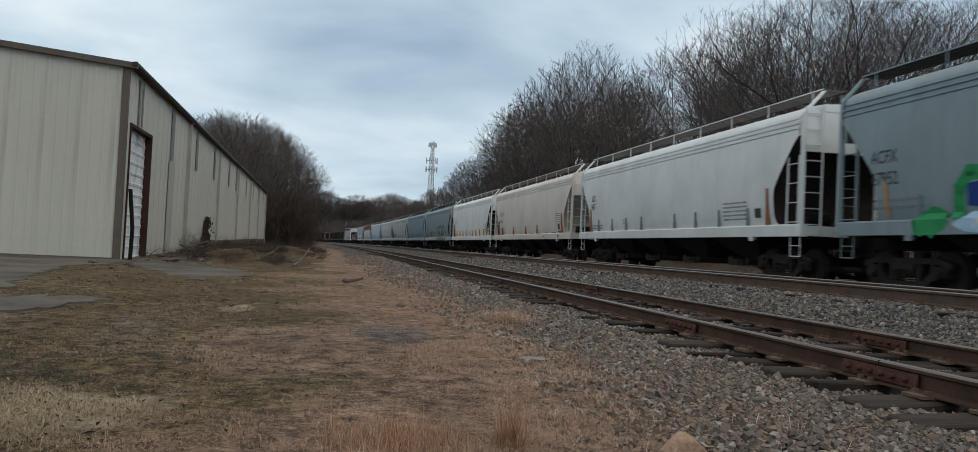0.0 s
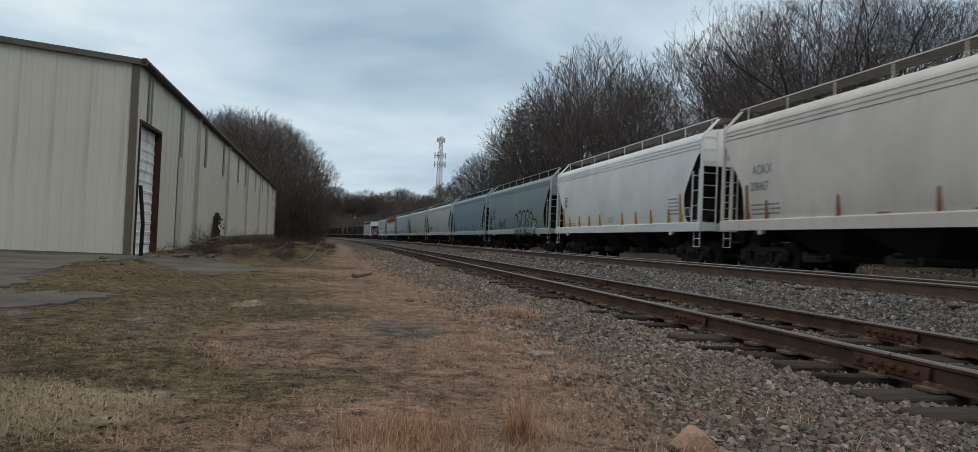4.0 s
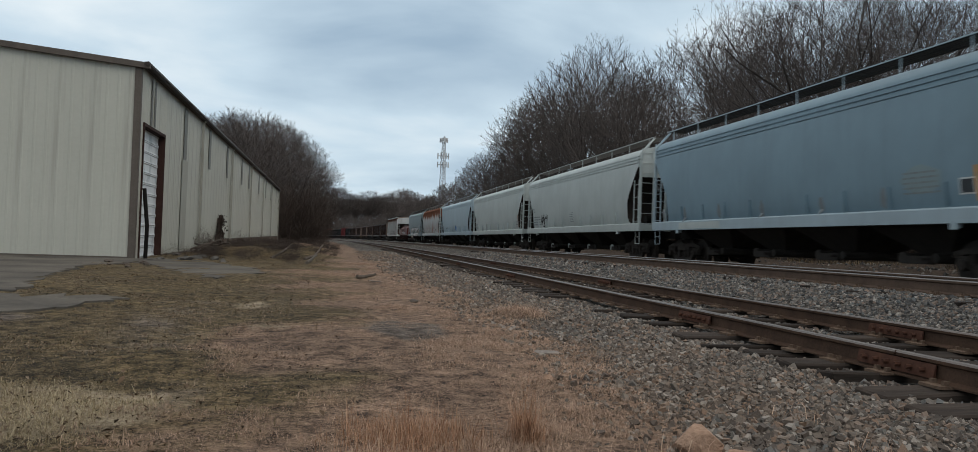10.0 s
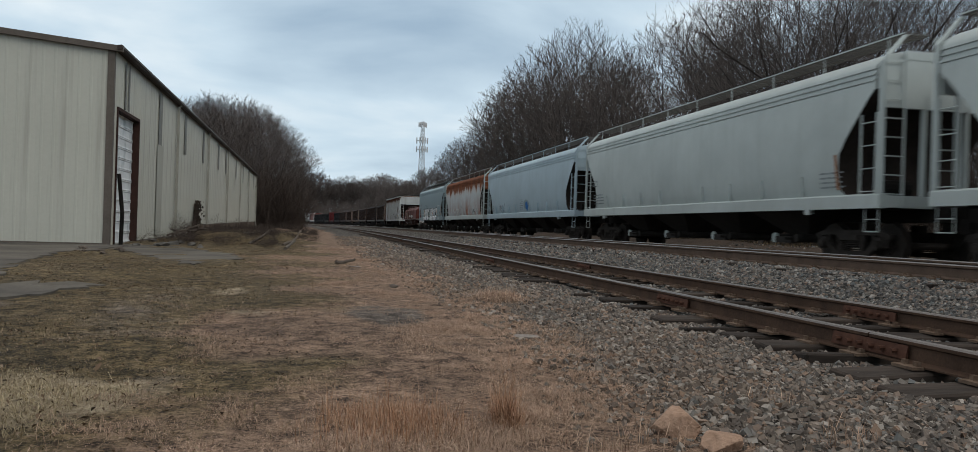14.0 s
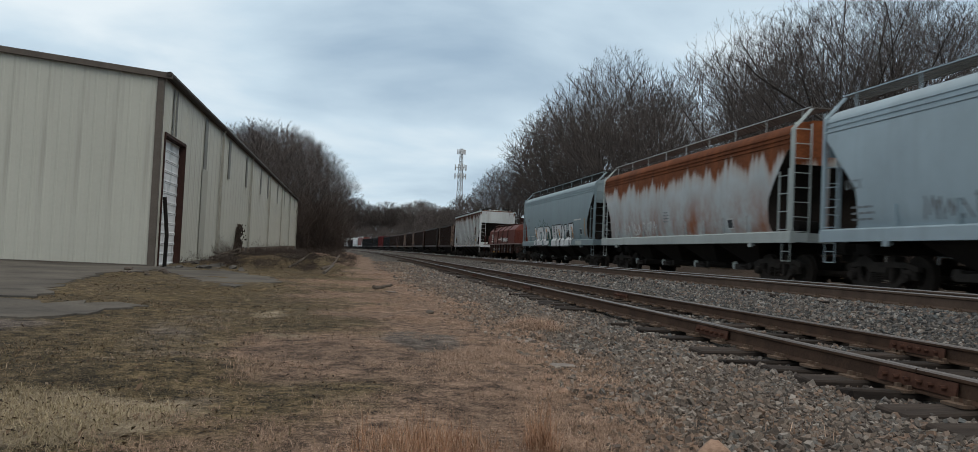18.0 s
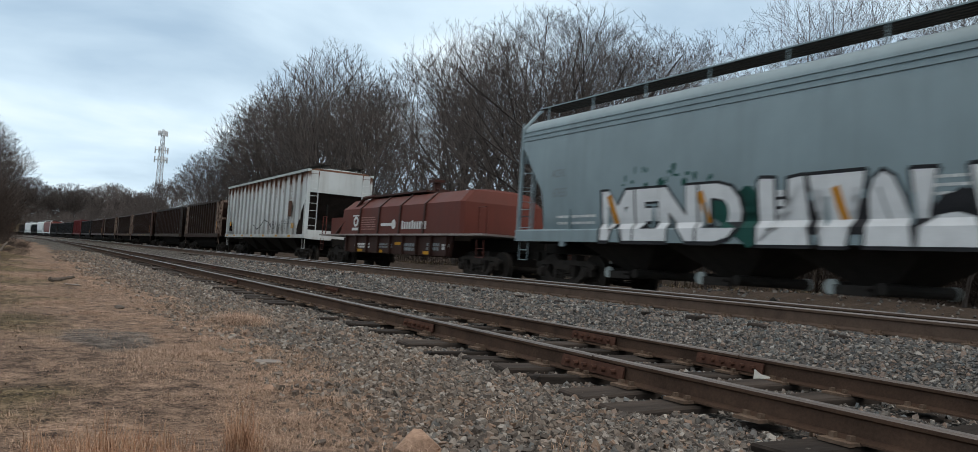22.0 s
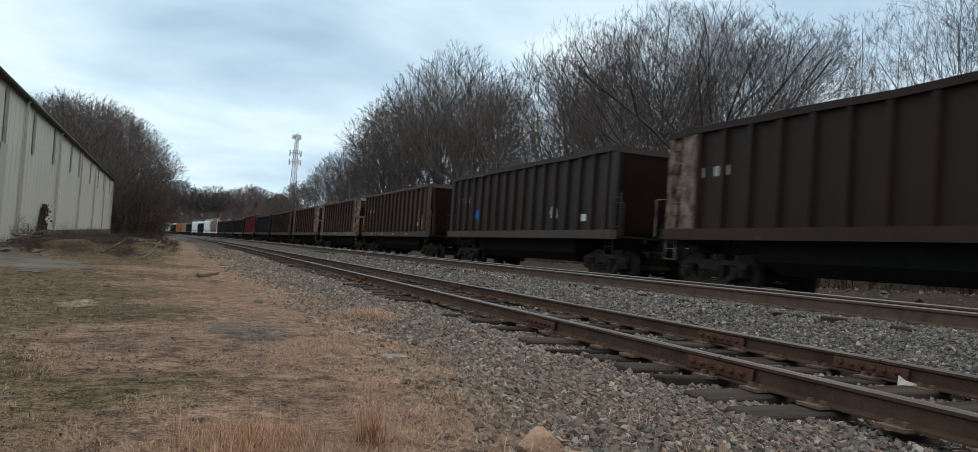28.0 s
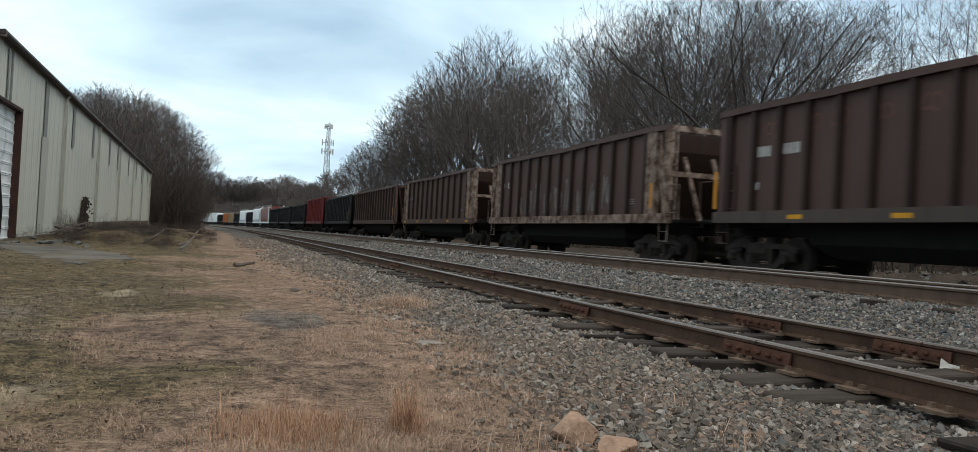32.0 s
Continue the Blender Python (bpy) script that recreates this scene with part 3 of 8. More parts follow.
    part("patched_strip", bm, surf("faded_siding", (0.30, 0.295, 0.255), (0.36, 0.355, 0.31), 1, 0.6, 0, 0.05, 0.004), sh, "duller replacement strip of siding")
    # roll-up door
    door = thing("roll_up_door", "white sectional roll-up door, closed and stained", "door", m=SHED)
    for k in range(12):
        bm = bmesh.new()
        z0 = 0.01 + k * (door_h - 0.01) / 12
        z1 = z0 + (door_h - 0.01) / 12 - 0.012
        prism(bm, [(-0.19, z0), (-0.14, z0), (-0.14, z0 + 0.03), (-0.16, z0 + 0.05), (-0.16, z1 - 0.05), (-0.14, z1 - 0.03), (-0.14, z1), (-0.19, z1)], door_a, door_b)
        part("door_section", bm, M["door_white"], door)
    for y0, y1 in ((door_a - 0.07, door_a), (door_b, door_b + 0.07)):
        bm = bmesh.new()
        box(bm, -0.22, 0.05, y0, y1, 0.0, door_h)
        part("jamb", bm, M["door_frame"], door, "rusty dark red door jamb")
    bm = bmesh.new()
    box(bm, -0.22, 0.05, door_a - 0.07, door_b + 0.07, door_h, door_h + 0.09)
    part("lintel", bm, M["door_frame"], door, "rusty dark red lintel")
    bm = bmesh.new()
    box(bm, -0.16, -0.10, door_a + 0.3, door_a + 0.42, 0.2, 0.26)
    part("door_handle", bm, M["steel_black"], door, "black lift handle")
    bm = bmesh.new()
    tube(bm, [(0.22, 0.42, -0.05), (0.24, 0.40, 0.9), (0.12, 0.42, 2.0)], 0.055, 8)
    tagged(part("bollard", bm, M["steel_black"], None), "dark leaning pipe bollard beside the roll-up door", "bollard").matrix_basis = SHED
    # block footing
    bm = bmesh.new()
    box(bm, -0.3, -0.01, 0.3, WALL_LEN, -0.62, 0.0)
    part("footing", bm, M["block"], sh, "grey concrete footing")
    return sh


shed = build_shed()


# ---- train ----
def paint(name, base, dirt, rust=None, rust_top=0.0, rust_low=0.0):
    """Weathered car paint: soft blotches, grime that runs down, road dirt at the foot, and rust that runs from the top or blooms low."""
    m, nt, b = nodes_of(name)
    n1, n2 = noise_node(nt, 0.5, 5, 0.6), noise_node(nt, 3.0, 5, 0.6, (1, 1, 0.12))
    n3 = noise_node(nt, 22, 4, 0.6)
    dark = tuple(v * 0.80 for v in base)
    col = ramp_node(nt, n1.outputs["Fac"], [(0.3, dark), (0.65, base)]).outputs[0]
    k = math_node(nt, "MULTIPLY", math_node(nt, "SUBTRACT", n2.outputs["Fac"], 0.50), 1.6, clamp=True)
    col = mix_node(nt, k, col, dirt)
    tc, sep = nt.nodes.new("ShaderNodeTexCoord"), nt.nodes.new("ShaderNodeSeparateXYZ")
    nt.links.new(tc.outputs["Object"], sep.inputs[0])
    z = sep.outputs["Z"]
    low = math_node(nt, "MULTIPLY", math_node(nt, "SUBTRACT", math_node(nt, "MULTIPLY_ADD", n2.outputs["Fac"], 1.2, 1.2), z), 0.9, clamp=True)
    col = mix_node(nt, math_node(nt, "MULTIPLY", low, 0.55), col, dirt)
    dull = 0.0
    if rust:
        if rust_top:
            streak = noise_node(nt, 1.1, 6, 0.7, (1, 1, 0.05))
            edge = math_node(nt, "MULTIPLY_ADD", streak.outputs["Fac"], -2.6 * rust_top, 4.15 + 0.3 * rust_top)
            r = math_node(nt, "MULTIPLY", math_node(nt, "SUBTRACT", z, edge), 5.0, clamp=True)
            mottle = math_node(nt, "MULTIPLY_ADD", n3.outputs["Fac"], 0.4, math_node(nt, "MULTIPLY", streak.outputs["Fac"], 0.6))
            tone = ramp_node(nt, mottle, [(0.36, tuple(v * 0.42 for v in rust)), (0.52, tuple(v * 0.8 for v in rust)), (0.68, tuple(v * 1.5 for v in rust))]).outputs[0]
            halo = math_node(nt, "MULTIPLY", math_node(nt, "SUBTRACT", z, math_node(nt, "SUBTRACT", edge, 0.35)), 1.6, clamp=True)
            col = mix_node(nt, math_node(nt, "MULTIPLY", halo, 0.62 * min(rust_top, 1.0)), col, (0.33, 0.155, 0.065))
            col = mix_node(nt, r, col, tone)
            dull = math_node(nt, "MULTIPLY", r, 0.45)
        if rust_low:
            n4 = noise_node(nt, 0.8, 6, 0.7, (1, 1, 0.6))
            r = math_node(nt, "MULTIPLY", math_node(nt, "SUBTRACT", n4.outputs["Fac"], 0.70 - 0.2 * rust_low), 4.0, clamp=True)
            lowz = math_node(nt, "MULTIPLY_ADD", z, -0.9, 2.6, clamp=True)
            col = mix_node(nt, math_node(nt, "MULTIPLY", r, lowz), col, tuple(v * 1.3 for v in rust))
    nt.links.new(col, b.inputs["Base Color"])
    nt.links.new(math_node(nt, "ADD", math_node(nt, "MULTIPLY_ADD", n1.outputs["Fac"], 0.3, 0.38), dull, clamp=True), b.inputs["Roughness"])
    b.inputs["Specular IOR Level"].default_value = 0.35 if max(base) > 0.15 else 0.12
    bump_node(nt, b, math_node(nt, "ADD", n1.outputs["Fac"], math_node(nt, "MULTIPLY", n3.outputs["Fac"], 0.03)), 0.25, 0.03)
    return m


RUST = (0.24, 0.072, 0.022)
P = {
    "blue_grey": paint("blue_grey_paint", (0.235, 0.305, 0.33), (0.155, 0.19, 0.20)),
    "white": paint("white_paint", (0.72, 0.755, 0.755), (0.52, 0.54, 0.53)),
    "beige": paint("beige_paint", (0.70, 0.655, 0.595), (0.50, 0.44, 0.385), RUST, 0.0, 0.12),
    "beige_slope": paint("dusty_beige_slope_sheet", (0.42, 0.385, 0.345), (0.26, 0.22, 0.19), RUST, 0.0, 0.3),
    "bright": paint("bright_white_paint", (0.78, 0.80, 0.79), (0.58, 0.58, 0.56)),
    "slate": paint("slate_green_paint", (0.215, 0.285, 0.30), (0.145, 0.18, 0.185)),
    "sky": paint("dull_blue_paint", (0.19, 0.28, 0.335), (0.135, 0.19, 0.22)),
    "pale": paint("pale_grey_paint", (0.44, 0.485, 0.475), (0.31, 0.33, 0.32)),
    "pale_blue": paint("pale_blue_paint", (0.36, 0.45, 0.50), (0.25, 0.30, 0.33)),
    "rusty": paint("rusting_grey_paint", (0.46, 0.50, 0.51), (0.33, 0.35, 0.35), (0.185, 0.056, 0.018), 1.05, 1.5),
    "ribbed": paint("chalky_white_paint", (0.60, 0.63, 0.63), (0.27, 0.25, 0.23), (0.17, 0.085, 0.055), 0.3, 0.6),
    # grime and rust on the ribs, darkened further to paint in their shadow contrast
    "ribs": paint("grimy_shaded_rib_paint", (0.40, 0.40, 0.39), (0.15, 0.12, 0.10), (0.11, 0.048, 0.028), 0.55, 0.6),
    "coil_dark": paint("dark_red_brown_paint", (0.055, 0.024, 0.019), (0.03, 0.017, 0.014)),
    "bay_end": surf("peeling_pale_paint", (0.16, 0.11, 0.085), (0.32, 0.25, 0.21), 3, 0.8, 0, 0.3, 0.008, 30, stain=(0.055, 0.031, 0.022), stain_amount=0.85, stain_stretch=(1, 1, 0.8), stain_scale=4.5),
    "coil": paint("dull_red_paint", (0.118, 0.033, 0.024), (0.072, 0.026, 0.021)),
    "gon_brown": paint("brown_gondola_paint", (0.082, 0.051, 0.043), (0.048, 0.030, 0.025), (0.09, 0.04, 0.022), 0.1, 0.3),
    # brown darkened to paint in the ribs' shadow and the dirty ends' shade
    "gon_rib": paint("shade_darkened_rib_and_end_paint", (0.034, 0.020, 0.016), (0.015, 0.011, 0.009), (0.07, 0.035, 0.02), 0.1, 0.3),
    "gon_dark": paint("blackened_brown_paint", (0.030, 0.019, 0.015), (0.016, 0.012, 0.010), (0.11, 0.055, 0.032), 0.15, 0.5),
    "gon_soot": paint("sooty_gondola_paint", (0.036, 0.031, 0.030), (0.019, 0.016, 0.015), (0.075, 0.04, 0.025), 0.05, 0.4),
    "chalk_end": paint("chalky_end_paint", (0.52, 0.55, 0.55), (0.27, 0.24, 0.22)),
    "gon_black": paint("black_gondola_paint", (0.020, 0.020, 0.021), (0.013, 0.012, 0.012)),
    "gon_rust": paint("weathered_gondola_paint", (0.050, 0.031, 0.024), (0.024, 0.017, 0.014), (0.16, 0.075, 0.04), 0.1, 0.4),
    "red": paint("dark_red_paint", (0.135, 0.024, 0.024), (0.085, 0.022, 0.02)),
    "far_red": paint("dull_brick_red_paint", (0.16, 0.040, 0.030), (0.10, 0.035, 0.028)),
    "orange": paint("orange_paint", (0.40, 0.13, 0.035), (0.22, 0.09, 0.04)),
    "yellow": paint("tan_yellow_paint", (0.30, 0.22, 0.13), (0.20, 0.15, 0.1)),
}
# rusty brown taken almost to black: the end openings' shade is in the colour
M["slope_shade"] = surf("rusty_slope_sheet", (0.012, 0.0095, 0.0085), (0.042, 0.032, 0.027), 2, 0.85, 0, 0.3, 0.01, 20, (1, 1, 0.4))
# shade below the floor and around the roof walkways is put into this steel's colour
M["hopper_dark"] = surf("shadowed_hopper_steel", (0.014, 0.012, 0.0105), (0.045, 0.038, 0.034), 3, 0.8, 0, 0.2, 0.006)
M["walkway"] = surf("galvanised_walkway", (0.10, 0.09, 0.082), (0.20, 0.18, 0.165), 3, 0.7, 0.2, 0.2, 0.004)
M["outlet_steel"] = surf("dusty_outlet_steel", (0.015, 0.013, 0.0115), (0.045, 0.039, 0.035), 3, 0.8, 0, 0.2, 0.006)
CACHE = {}


def cached(key, make):
    if key not in CACHE:
        CACHE[key] = make()
    return CACHE[key]


def coloured(key, make, mat):
    """The mesh of that key in another colour."""
    base = cached(key, make)
    name = key + "/" + mat.name
    if name not in CACHE:
        me = base.copy()
        me.materials[0] = mat
        CACHE[name] = me
    return CACHE[name]


def wheelset_mesh():
    bm = bmesh.new()
    tube(bm, [(-1.05, 0, 0), (1.05, 0, 0)], 0.08, 10)
    for s in (-1, 1):
        for r, a, b in ((0.483, 0.69, 0.715), (0.457, 0.715, 0.82), (0.18, 0.66, 0.69), (0.17, 0.82, 0.86)):
            tube(bm, [(s * a, 0, 0), (s * b, 0, 0)], r, 28)
        for k in range(3):                                     # cast marks on the wheel plate
            an = 2 * math.pi * k / 3
            box(bm, s * 0.80, s * 0.828, 0.24 * math.cos(an) - 0.04, 0.24 * math.cos(an) + 0.04, 0.24 * math.sin(an) - 0.04, 0.24 * math.sin(an) + 0.04)
    return mesh_of("wheelset", bm, M["wheel"])


def truck_mesh():
    """Two cast side frames with open windows, spring nests and bearing caps, and the bolster across."""
    bm = bmesh.new()
    for s in (-1, 1):
        x0, x1 = sorted((s * 0.95, s * 1.07))
        prism(bm, [(-1.18, 0.58), (-1.20, 0.68), (-0.86, 0.77), (0.86, 0.77), (1.20, 0.68), (1.18, 0.58), (0.82, 0.66), (-0.82, 0.66)], x0, x1, "x")
        prism(bm, [(-1.02, 0.58), (-0.56, 0.21), (0.56, 0.21), (1.02, 0.58), (0.86, 0.61), (0.47, 0.32), (-0.47, 0.32), (-0.86, 0.61)], x0, x1, "x")
        for yy in (-0.37, 0.37):                                # columns beside the springs
            box(bm, x0, x1, yy - 0.05, yy + 0.05, 0.28, 0.70)
        for yy in (-0.89, 0.89):                                # jaws, bearing adapters and caps
            for d in (-0.17, 0.17):
                box(bm, x0, x1, yy + d - 0.035, yy + d + 0.035, 0.40, 0.66)
            box(bm, s * 0.95, s * 1.11, yy - 0.13, yy + 0.13, 0.52, 0.62)
            tube(bm, [(s * 1.0, yy, 0.457), (s * 1.17, yy, 0.457)], 0.105, 12)
            tube(bm, [(s * 1.17, yy, 0.457), (s * 1.19, yy, 0.457)], 0.06, 8)
        for yy in (-0.2, 0.0, 0.2):                             # the coils, ring on ring
            for k in range(5):
                z = 0.335 + 0.042 * k
                tube(bm, [(s * 1.04, yy, z), (s * 1.04, yy, z + 0.024)], 0.085, 8)
        box(bm, *sorted((s * 0.9, s * 1.13)), -0.31, 0.31, 0.545, 0.66)
    box(bm, -1.0, 1.0, -0.2, 0.2, 0.48, 0.76)
    tube(bm, [(0, 0, 0.74), (0, 0, 0.80 + BODY_LIFT)], 0.2, 12)
    for x in (-0.65, 0.65):
        box(bm, x - 0.12, x + 0.12, -0.12, 0.12, 0.74, 0.76 + BODY_LIFT)
    return mesh_of("truck", bm, M["truck_steel"])


def add_trucks(car, at, drop=None):
    out = []
    for y in (-at, at):
        t = put("truck", cached("truck", truck_mesh), car, "cast steel truck with coil springs", pose(0, y, 0))
        for w in (-0.89, 0.89):
            out.append(put("wheelset", cached("wheelset", wheelset_mesh), t, "", pose(0, w, 0.457)))
    return out


def coupler_mesh():
    bm = bmesh.new()
    box(bm, -0.10, 0.10, -0.1, 0.55, 0.78, 0.98)
    box(bm, -0.16, 0.06, 0.5, 0.74, 0.72, 1.02)
    box(bm, 0.02, 0.16, 0.55, 0.70, 0.74, 1.0)
    tube(bm, [(-0.35, 0.1, 0.9), (-0.38, 0.35, 0.62), (-0.30, 0.65, 0.5)], 0.025, 6)
    return mesh_of("coupler", bm, M["steel_black"], bevel=0.015)


def add_couplers(car, end):
    me = cached("coupler", coupler_mesh)
    put("coupler", me, car, "knuckle coupler with air hose", pose(0, end, 0))
    put("coupler", me, car, "knuckle coupler with air hose", pose(0, -end, 0, 0, 0, 180))


# cylindrical-sided covered hopper ------------------------------------------------------------------------------------------------
HOP_END = 8.48
HOP_ROWS = [  # height, half width, half length
    (1.32, 1.44, 7.36), (1.42, 1.48, 7.26), (1.60, 1.52, 7.22), (1.95, 1.555, 7.22), (2.20, 1.575, 7.26), (2.45, 1.588, 7.44), (2.75, 1.598, 7.69), (3.00, 1.60, 7.91), (3.25, 1.595, 8.12), (3.42, 1.59, 8.30),
    (3.56, 1.585, 8.30), (3.58, 1.580, 8.30), (3.585, 1.605, 8.30), (3.63, 1.605, 8.30), (3.635, 1.565, 8.30), (3.70, 1.56, 8.30), (3.705, 1.59, 8.30), (3.75, 1.59, 8.30),
    (3.755, 1.545, 8.30), (3.82, 1.54, 8.30), (3.825, 1.565, 8.30), (3.87, 1.56, 8.30), (3.92, 1.535, 8.30), (4.00, 1.48, 8.29), (4.08, 1.38, 8.28), (4.15, 1.22, 8.27), (4.20, 0.98, 8.25), (4.25, 0.6, 8.24)]


def hopper_body():
    bm = bmesh.new()
    rings = []
    for z, w, l in HOP_ROWS:
        ys = [-l, -l * 0.66, -l * 0.33, 0, l * 0.33, l * 0.66, l]
        rings.append([(w, y, z) for y in ys] + [(-w, y, z) for y in ys[::-1]])
    loft(bm, rings)
    bm.normal_update()
    # end slopes below the roof take the sheet colour with painted-in shade
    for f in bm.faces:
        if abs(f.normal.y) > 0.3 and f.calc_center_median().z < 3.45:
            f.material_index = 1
    return mesh_of("body", bm, [P["white"], M["slope_shade"]], smooth=True)


def hopper_sill():
    bm = bmesh.new()
    for s in (-1, 1):
        prism(bm, [(s * 1.40, 1.04), (s * 1.58, 1.04), (s * 1.58, 1.30), (s * 1.55, 1.335), (s * 1.40, 1.335)], -HOP_END, HOP_END)
    for e in (-1, 1):
        a, b = sorted((e * (HOP_END - 0.16), e * HOP_END))
        box(bm, -1.40, 1.40, a, b, 1.06, 1.30)
    return mesh_of("side_sill", bm, P["white"])


def hopper_deck():
    """One end's platform on its draft sill, with the brake cylinder."""
    bm = bmesh.new()
    box(bm, -1.40, 1.40, 6.7, HOP_END - 0.16, 1.16, 1.20)
    box(bm, -0.32, 0.32, 5.2, 8.9, 0.80, 1.16)
    for x in (-0.9, 0.9):
        box(bm, x - 0.05, x + 0.05, 7.0, HOP_END - 0.2, 1.02, 1.16)
    tube(bm, [(0.5, 7.9, 1.45), (1.1, 7.9, 1.45)], 0.2, 12)
    return mesh_of("end_platform", bm, M["steel_black"])


def hopper_bottom():
    """One outlet bay under the floor: a pyramid with its gate."""
    bm = bmesh.new()
    loft(bm, [[(-1.34, -1.55, 1.34), (1.34, -1.55, 1.34), (1.34, 1.55, 1.34), (-1.34, 1.55, 1.34)],
              [(-1.15, -1.2, 1.0), (1.15, -1.2, 1.0), (1.15, 1.2, 1.0), (-1.15, 1.2, 1.0)],
              [(-0.55, -0.28, 0.42), (0.55, -0.28, 0.42), (0.55, 0.28, 0.42), (-0.55, 0.28, 0.42)],
              [(-0.55, -0.28, 0.32), (0.55, -0.28, 0.32), (0.55, 0.28, 0.32), (-0.55, 0.28, 0.32)]])
    box(bm, -0.9, 0.9, -0.33, 0.33, 0.36, 0.40)
    tube(bm, [(-1.2, -0.3, 0.38), (1.2, -0.3, 0.38)], 0.03, 6)
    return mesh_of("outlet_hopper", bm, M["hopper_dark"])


def outlet_pipe_mesh():
    """The cross pipe through which an outlet is emptied."""
    bm = bmesh.new()
    for y in (-0.42, 0.42):
        tube(bm, [(-0.98, y, 0.40), (0.98, y, 0.40)], 0.10, 12)
    for y in (-0.32, 0.32):
        box(bm, -1.02, 1.02, y - 0.02, y + 0.02, 0.30, 0.36)
    box(bm, -1.06, -0.9, -0.33, 0.33, 0.28, 0.44)
    return mesh_of("outlet_pipe", bm, M["outlet_steel"])


def jacking_pad_mesh():
    """The square plate that hangs from the sill beside each truck."""
    bm = bmesh.new()
    box(bm, -1.585, -1.545, -0.09, 0.09, 0.93, 1.08)
    box(bm, -1.55, -1.46, -0.07, 0.07, 0.96, 1.06)
    return mesh_of("jacking_pad", bm, P["white"], bevel=0.012)


def outlet_cap_mesh():
    bm = bmesh.new()
    tube(bm, [(-1.03, 0.42, 0.40), (-0.97, 0.42, 0.40)], 0.125, 14)
    return mesh_of("outlet_cap", bm, M["outlet_steel"])


def ladder_mesh(width, z0, z1, rungs):
    """A ladder in the y z plane, its stiles at y = 0 and width."""
    bm = bmesh.new()
    for y in (0, width):
        box(bm, -0.02, 0.02, y - 0.014, y + 0.014, z0, z1)
    for k in range(rungs):
        z = z0 + (z1 - z0) * (k + 0.6) / rungs
        tube(bm, [(-0.02, 0, z), (-0.02, width, z)], 0.012, 6)
    return mesh_of("ladder", bm, P["white"])


def corner_post_mesh():
    """The broad channel that carries the roof's end, with the bracket to the running board."""
    bm = bmesh.new()
    box(bm, -1.57, -1.49, -0.04, 0.04, 1.06, 3.95)
    loft(bm, [[(-1.57, -0.04, 3.95), (-1.49, -0.04, 3.95), (-1.49, 0.04, 3.95), (-1.57, 0.04, 3.95)],
              [(-1.08, -0.035, 4.50), (-1.0, -0.035, 4.50), (-1.0, 0.035, 4.50), (-1.08, 0.035, 4.50)]])
    return mesh_of("corner_post", bm, P["white"])


def end_panel_mesh():
    bm = bmesh.new()
    box(bm, -1.46, 1.46, -0.02, 0.02, 3.05, 4.02)
    box(bm, -1.0, 1.0, -0.03, 0.03, 4.02, 4.2)
    for x in (-0.5, 0.5):
        box(bm, x - 0.03, x + 0.03, -0.09, 0.02, 1.2, 3.3)
    return mesh_of("end_panel", bm, P["white"])


def board_mesh():
    """One running board beside the hatches, an open grating; the dark tone carries the shade of its gaps."""
    bm = bmesh.new()
    L = HOP_END - 0.05
    for k in range(5):
        box(bm, -0.28 + 0.12 * k, -0.20 + 0.12 * k, -L, L, 4.52, 4.545)
    return mesh_of("running_board", bm, M["hopper_dark"])


def board_edge_mesh():
    bm = bmesh.new()
    L = HOP_END - 0.05
    box(bm, -0.31, -0.29, -L, L, 4.526, 4.55)
    return mesh_of("board_edge", bm, P["white"])


def board_post_mesh():
    bm = bmesh.new()
    box(bm, -0.011, 0.011, -0.012, 0.012, 4.12, 4.52)
    return mesh_of("board_bracket", bm, P["white"])


def hatch_mesh():
    bm = bmesh.new()
    prism(bm, [(-0.32, 4.22), (0.32, 4.22), (0.32, 4.38), (0.24, 4.44), (-0.24, 4.44), (-0.32, 4.38)], -1.72, 1.72)
    for y in (-1.2, 0, 1.2):
        box(bm, -0.38, 0.38, y - 0.03, y + 0.03, 4.44, 4.47)
    return mesh_of("roof_hatch", bm, M["hopper_dark"])


def stake_mesh():
    """A narrow jacking stiffener above the sill."""
    bm = bmesh.new()
    loft(bm, [[(-1.585, -0.014, 1.33), (-1.48, -0.014, 1.33), (-1.48, 0.014, 1.33), (-1.585, 0.014, 1.33)],
              [(-1.590, -0.012, 1.80), (-1.54, -0.012, 1.80), (-1.54, 0.012, 1.80), (-1.590, 0.012, 1.80)]])
    return mesh_of("side_stake", bm, P["white"])


def end_stake_mesh():
    bm = bmesh.new()
    loft(bm, [[(-1.58, -0.045, 1.33), (-1.48, -0.045, 1.33), (-1.48, 0.045, 1.33), (-1.58, 0.045, 1.33)],
              [(-1.615, -0.03, 2.25), (-1.55, -0.03, 2.25), (-1.55, 0.03, 2.25), (-1.615, 0.03, 2.25)]])
    return mesh_of("end_stake", bm, P["white"])


def step_mesh():
    bm = bmesh.new()
    for y in (-0.2, 0.2):
        tube(bm, [(-1.5, y, 1.06), (-1.5, y, 0.56)], 0.013, 6)
    for z in (0.57, 0.82):
        tube(bm, [(-1.5, -0.2, z), (-1.5, 0.2, z)], 0.013, 6)
    return mesh_of("sill_step", bm, P["white"])


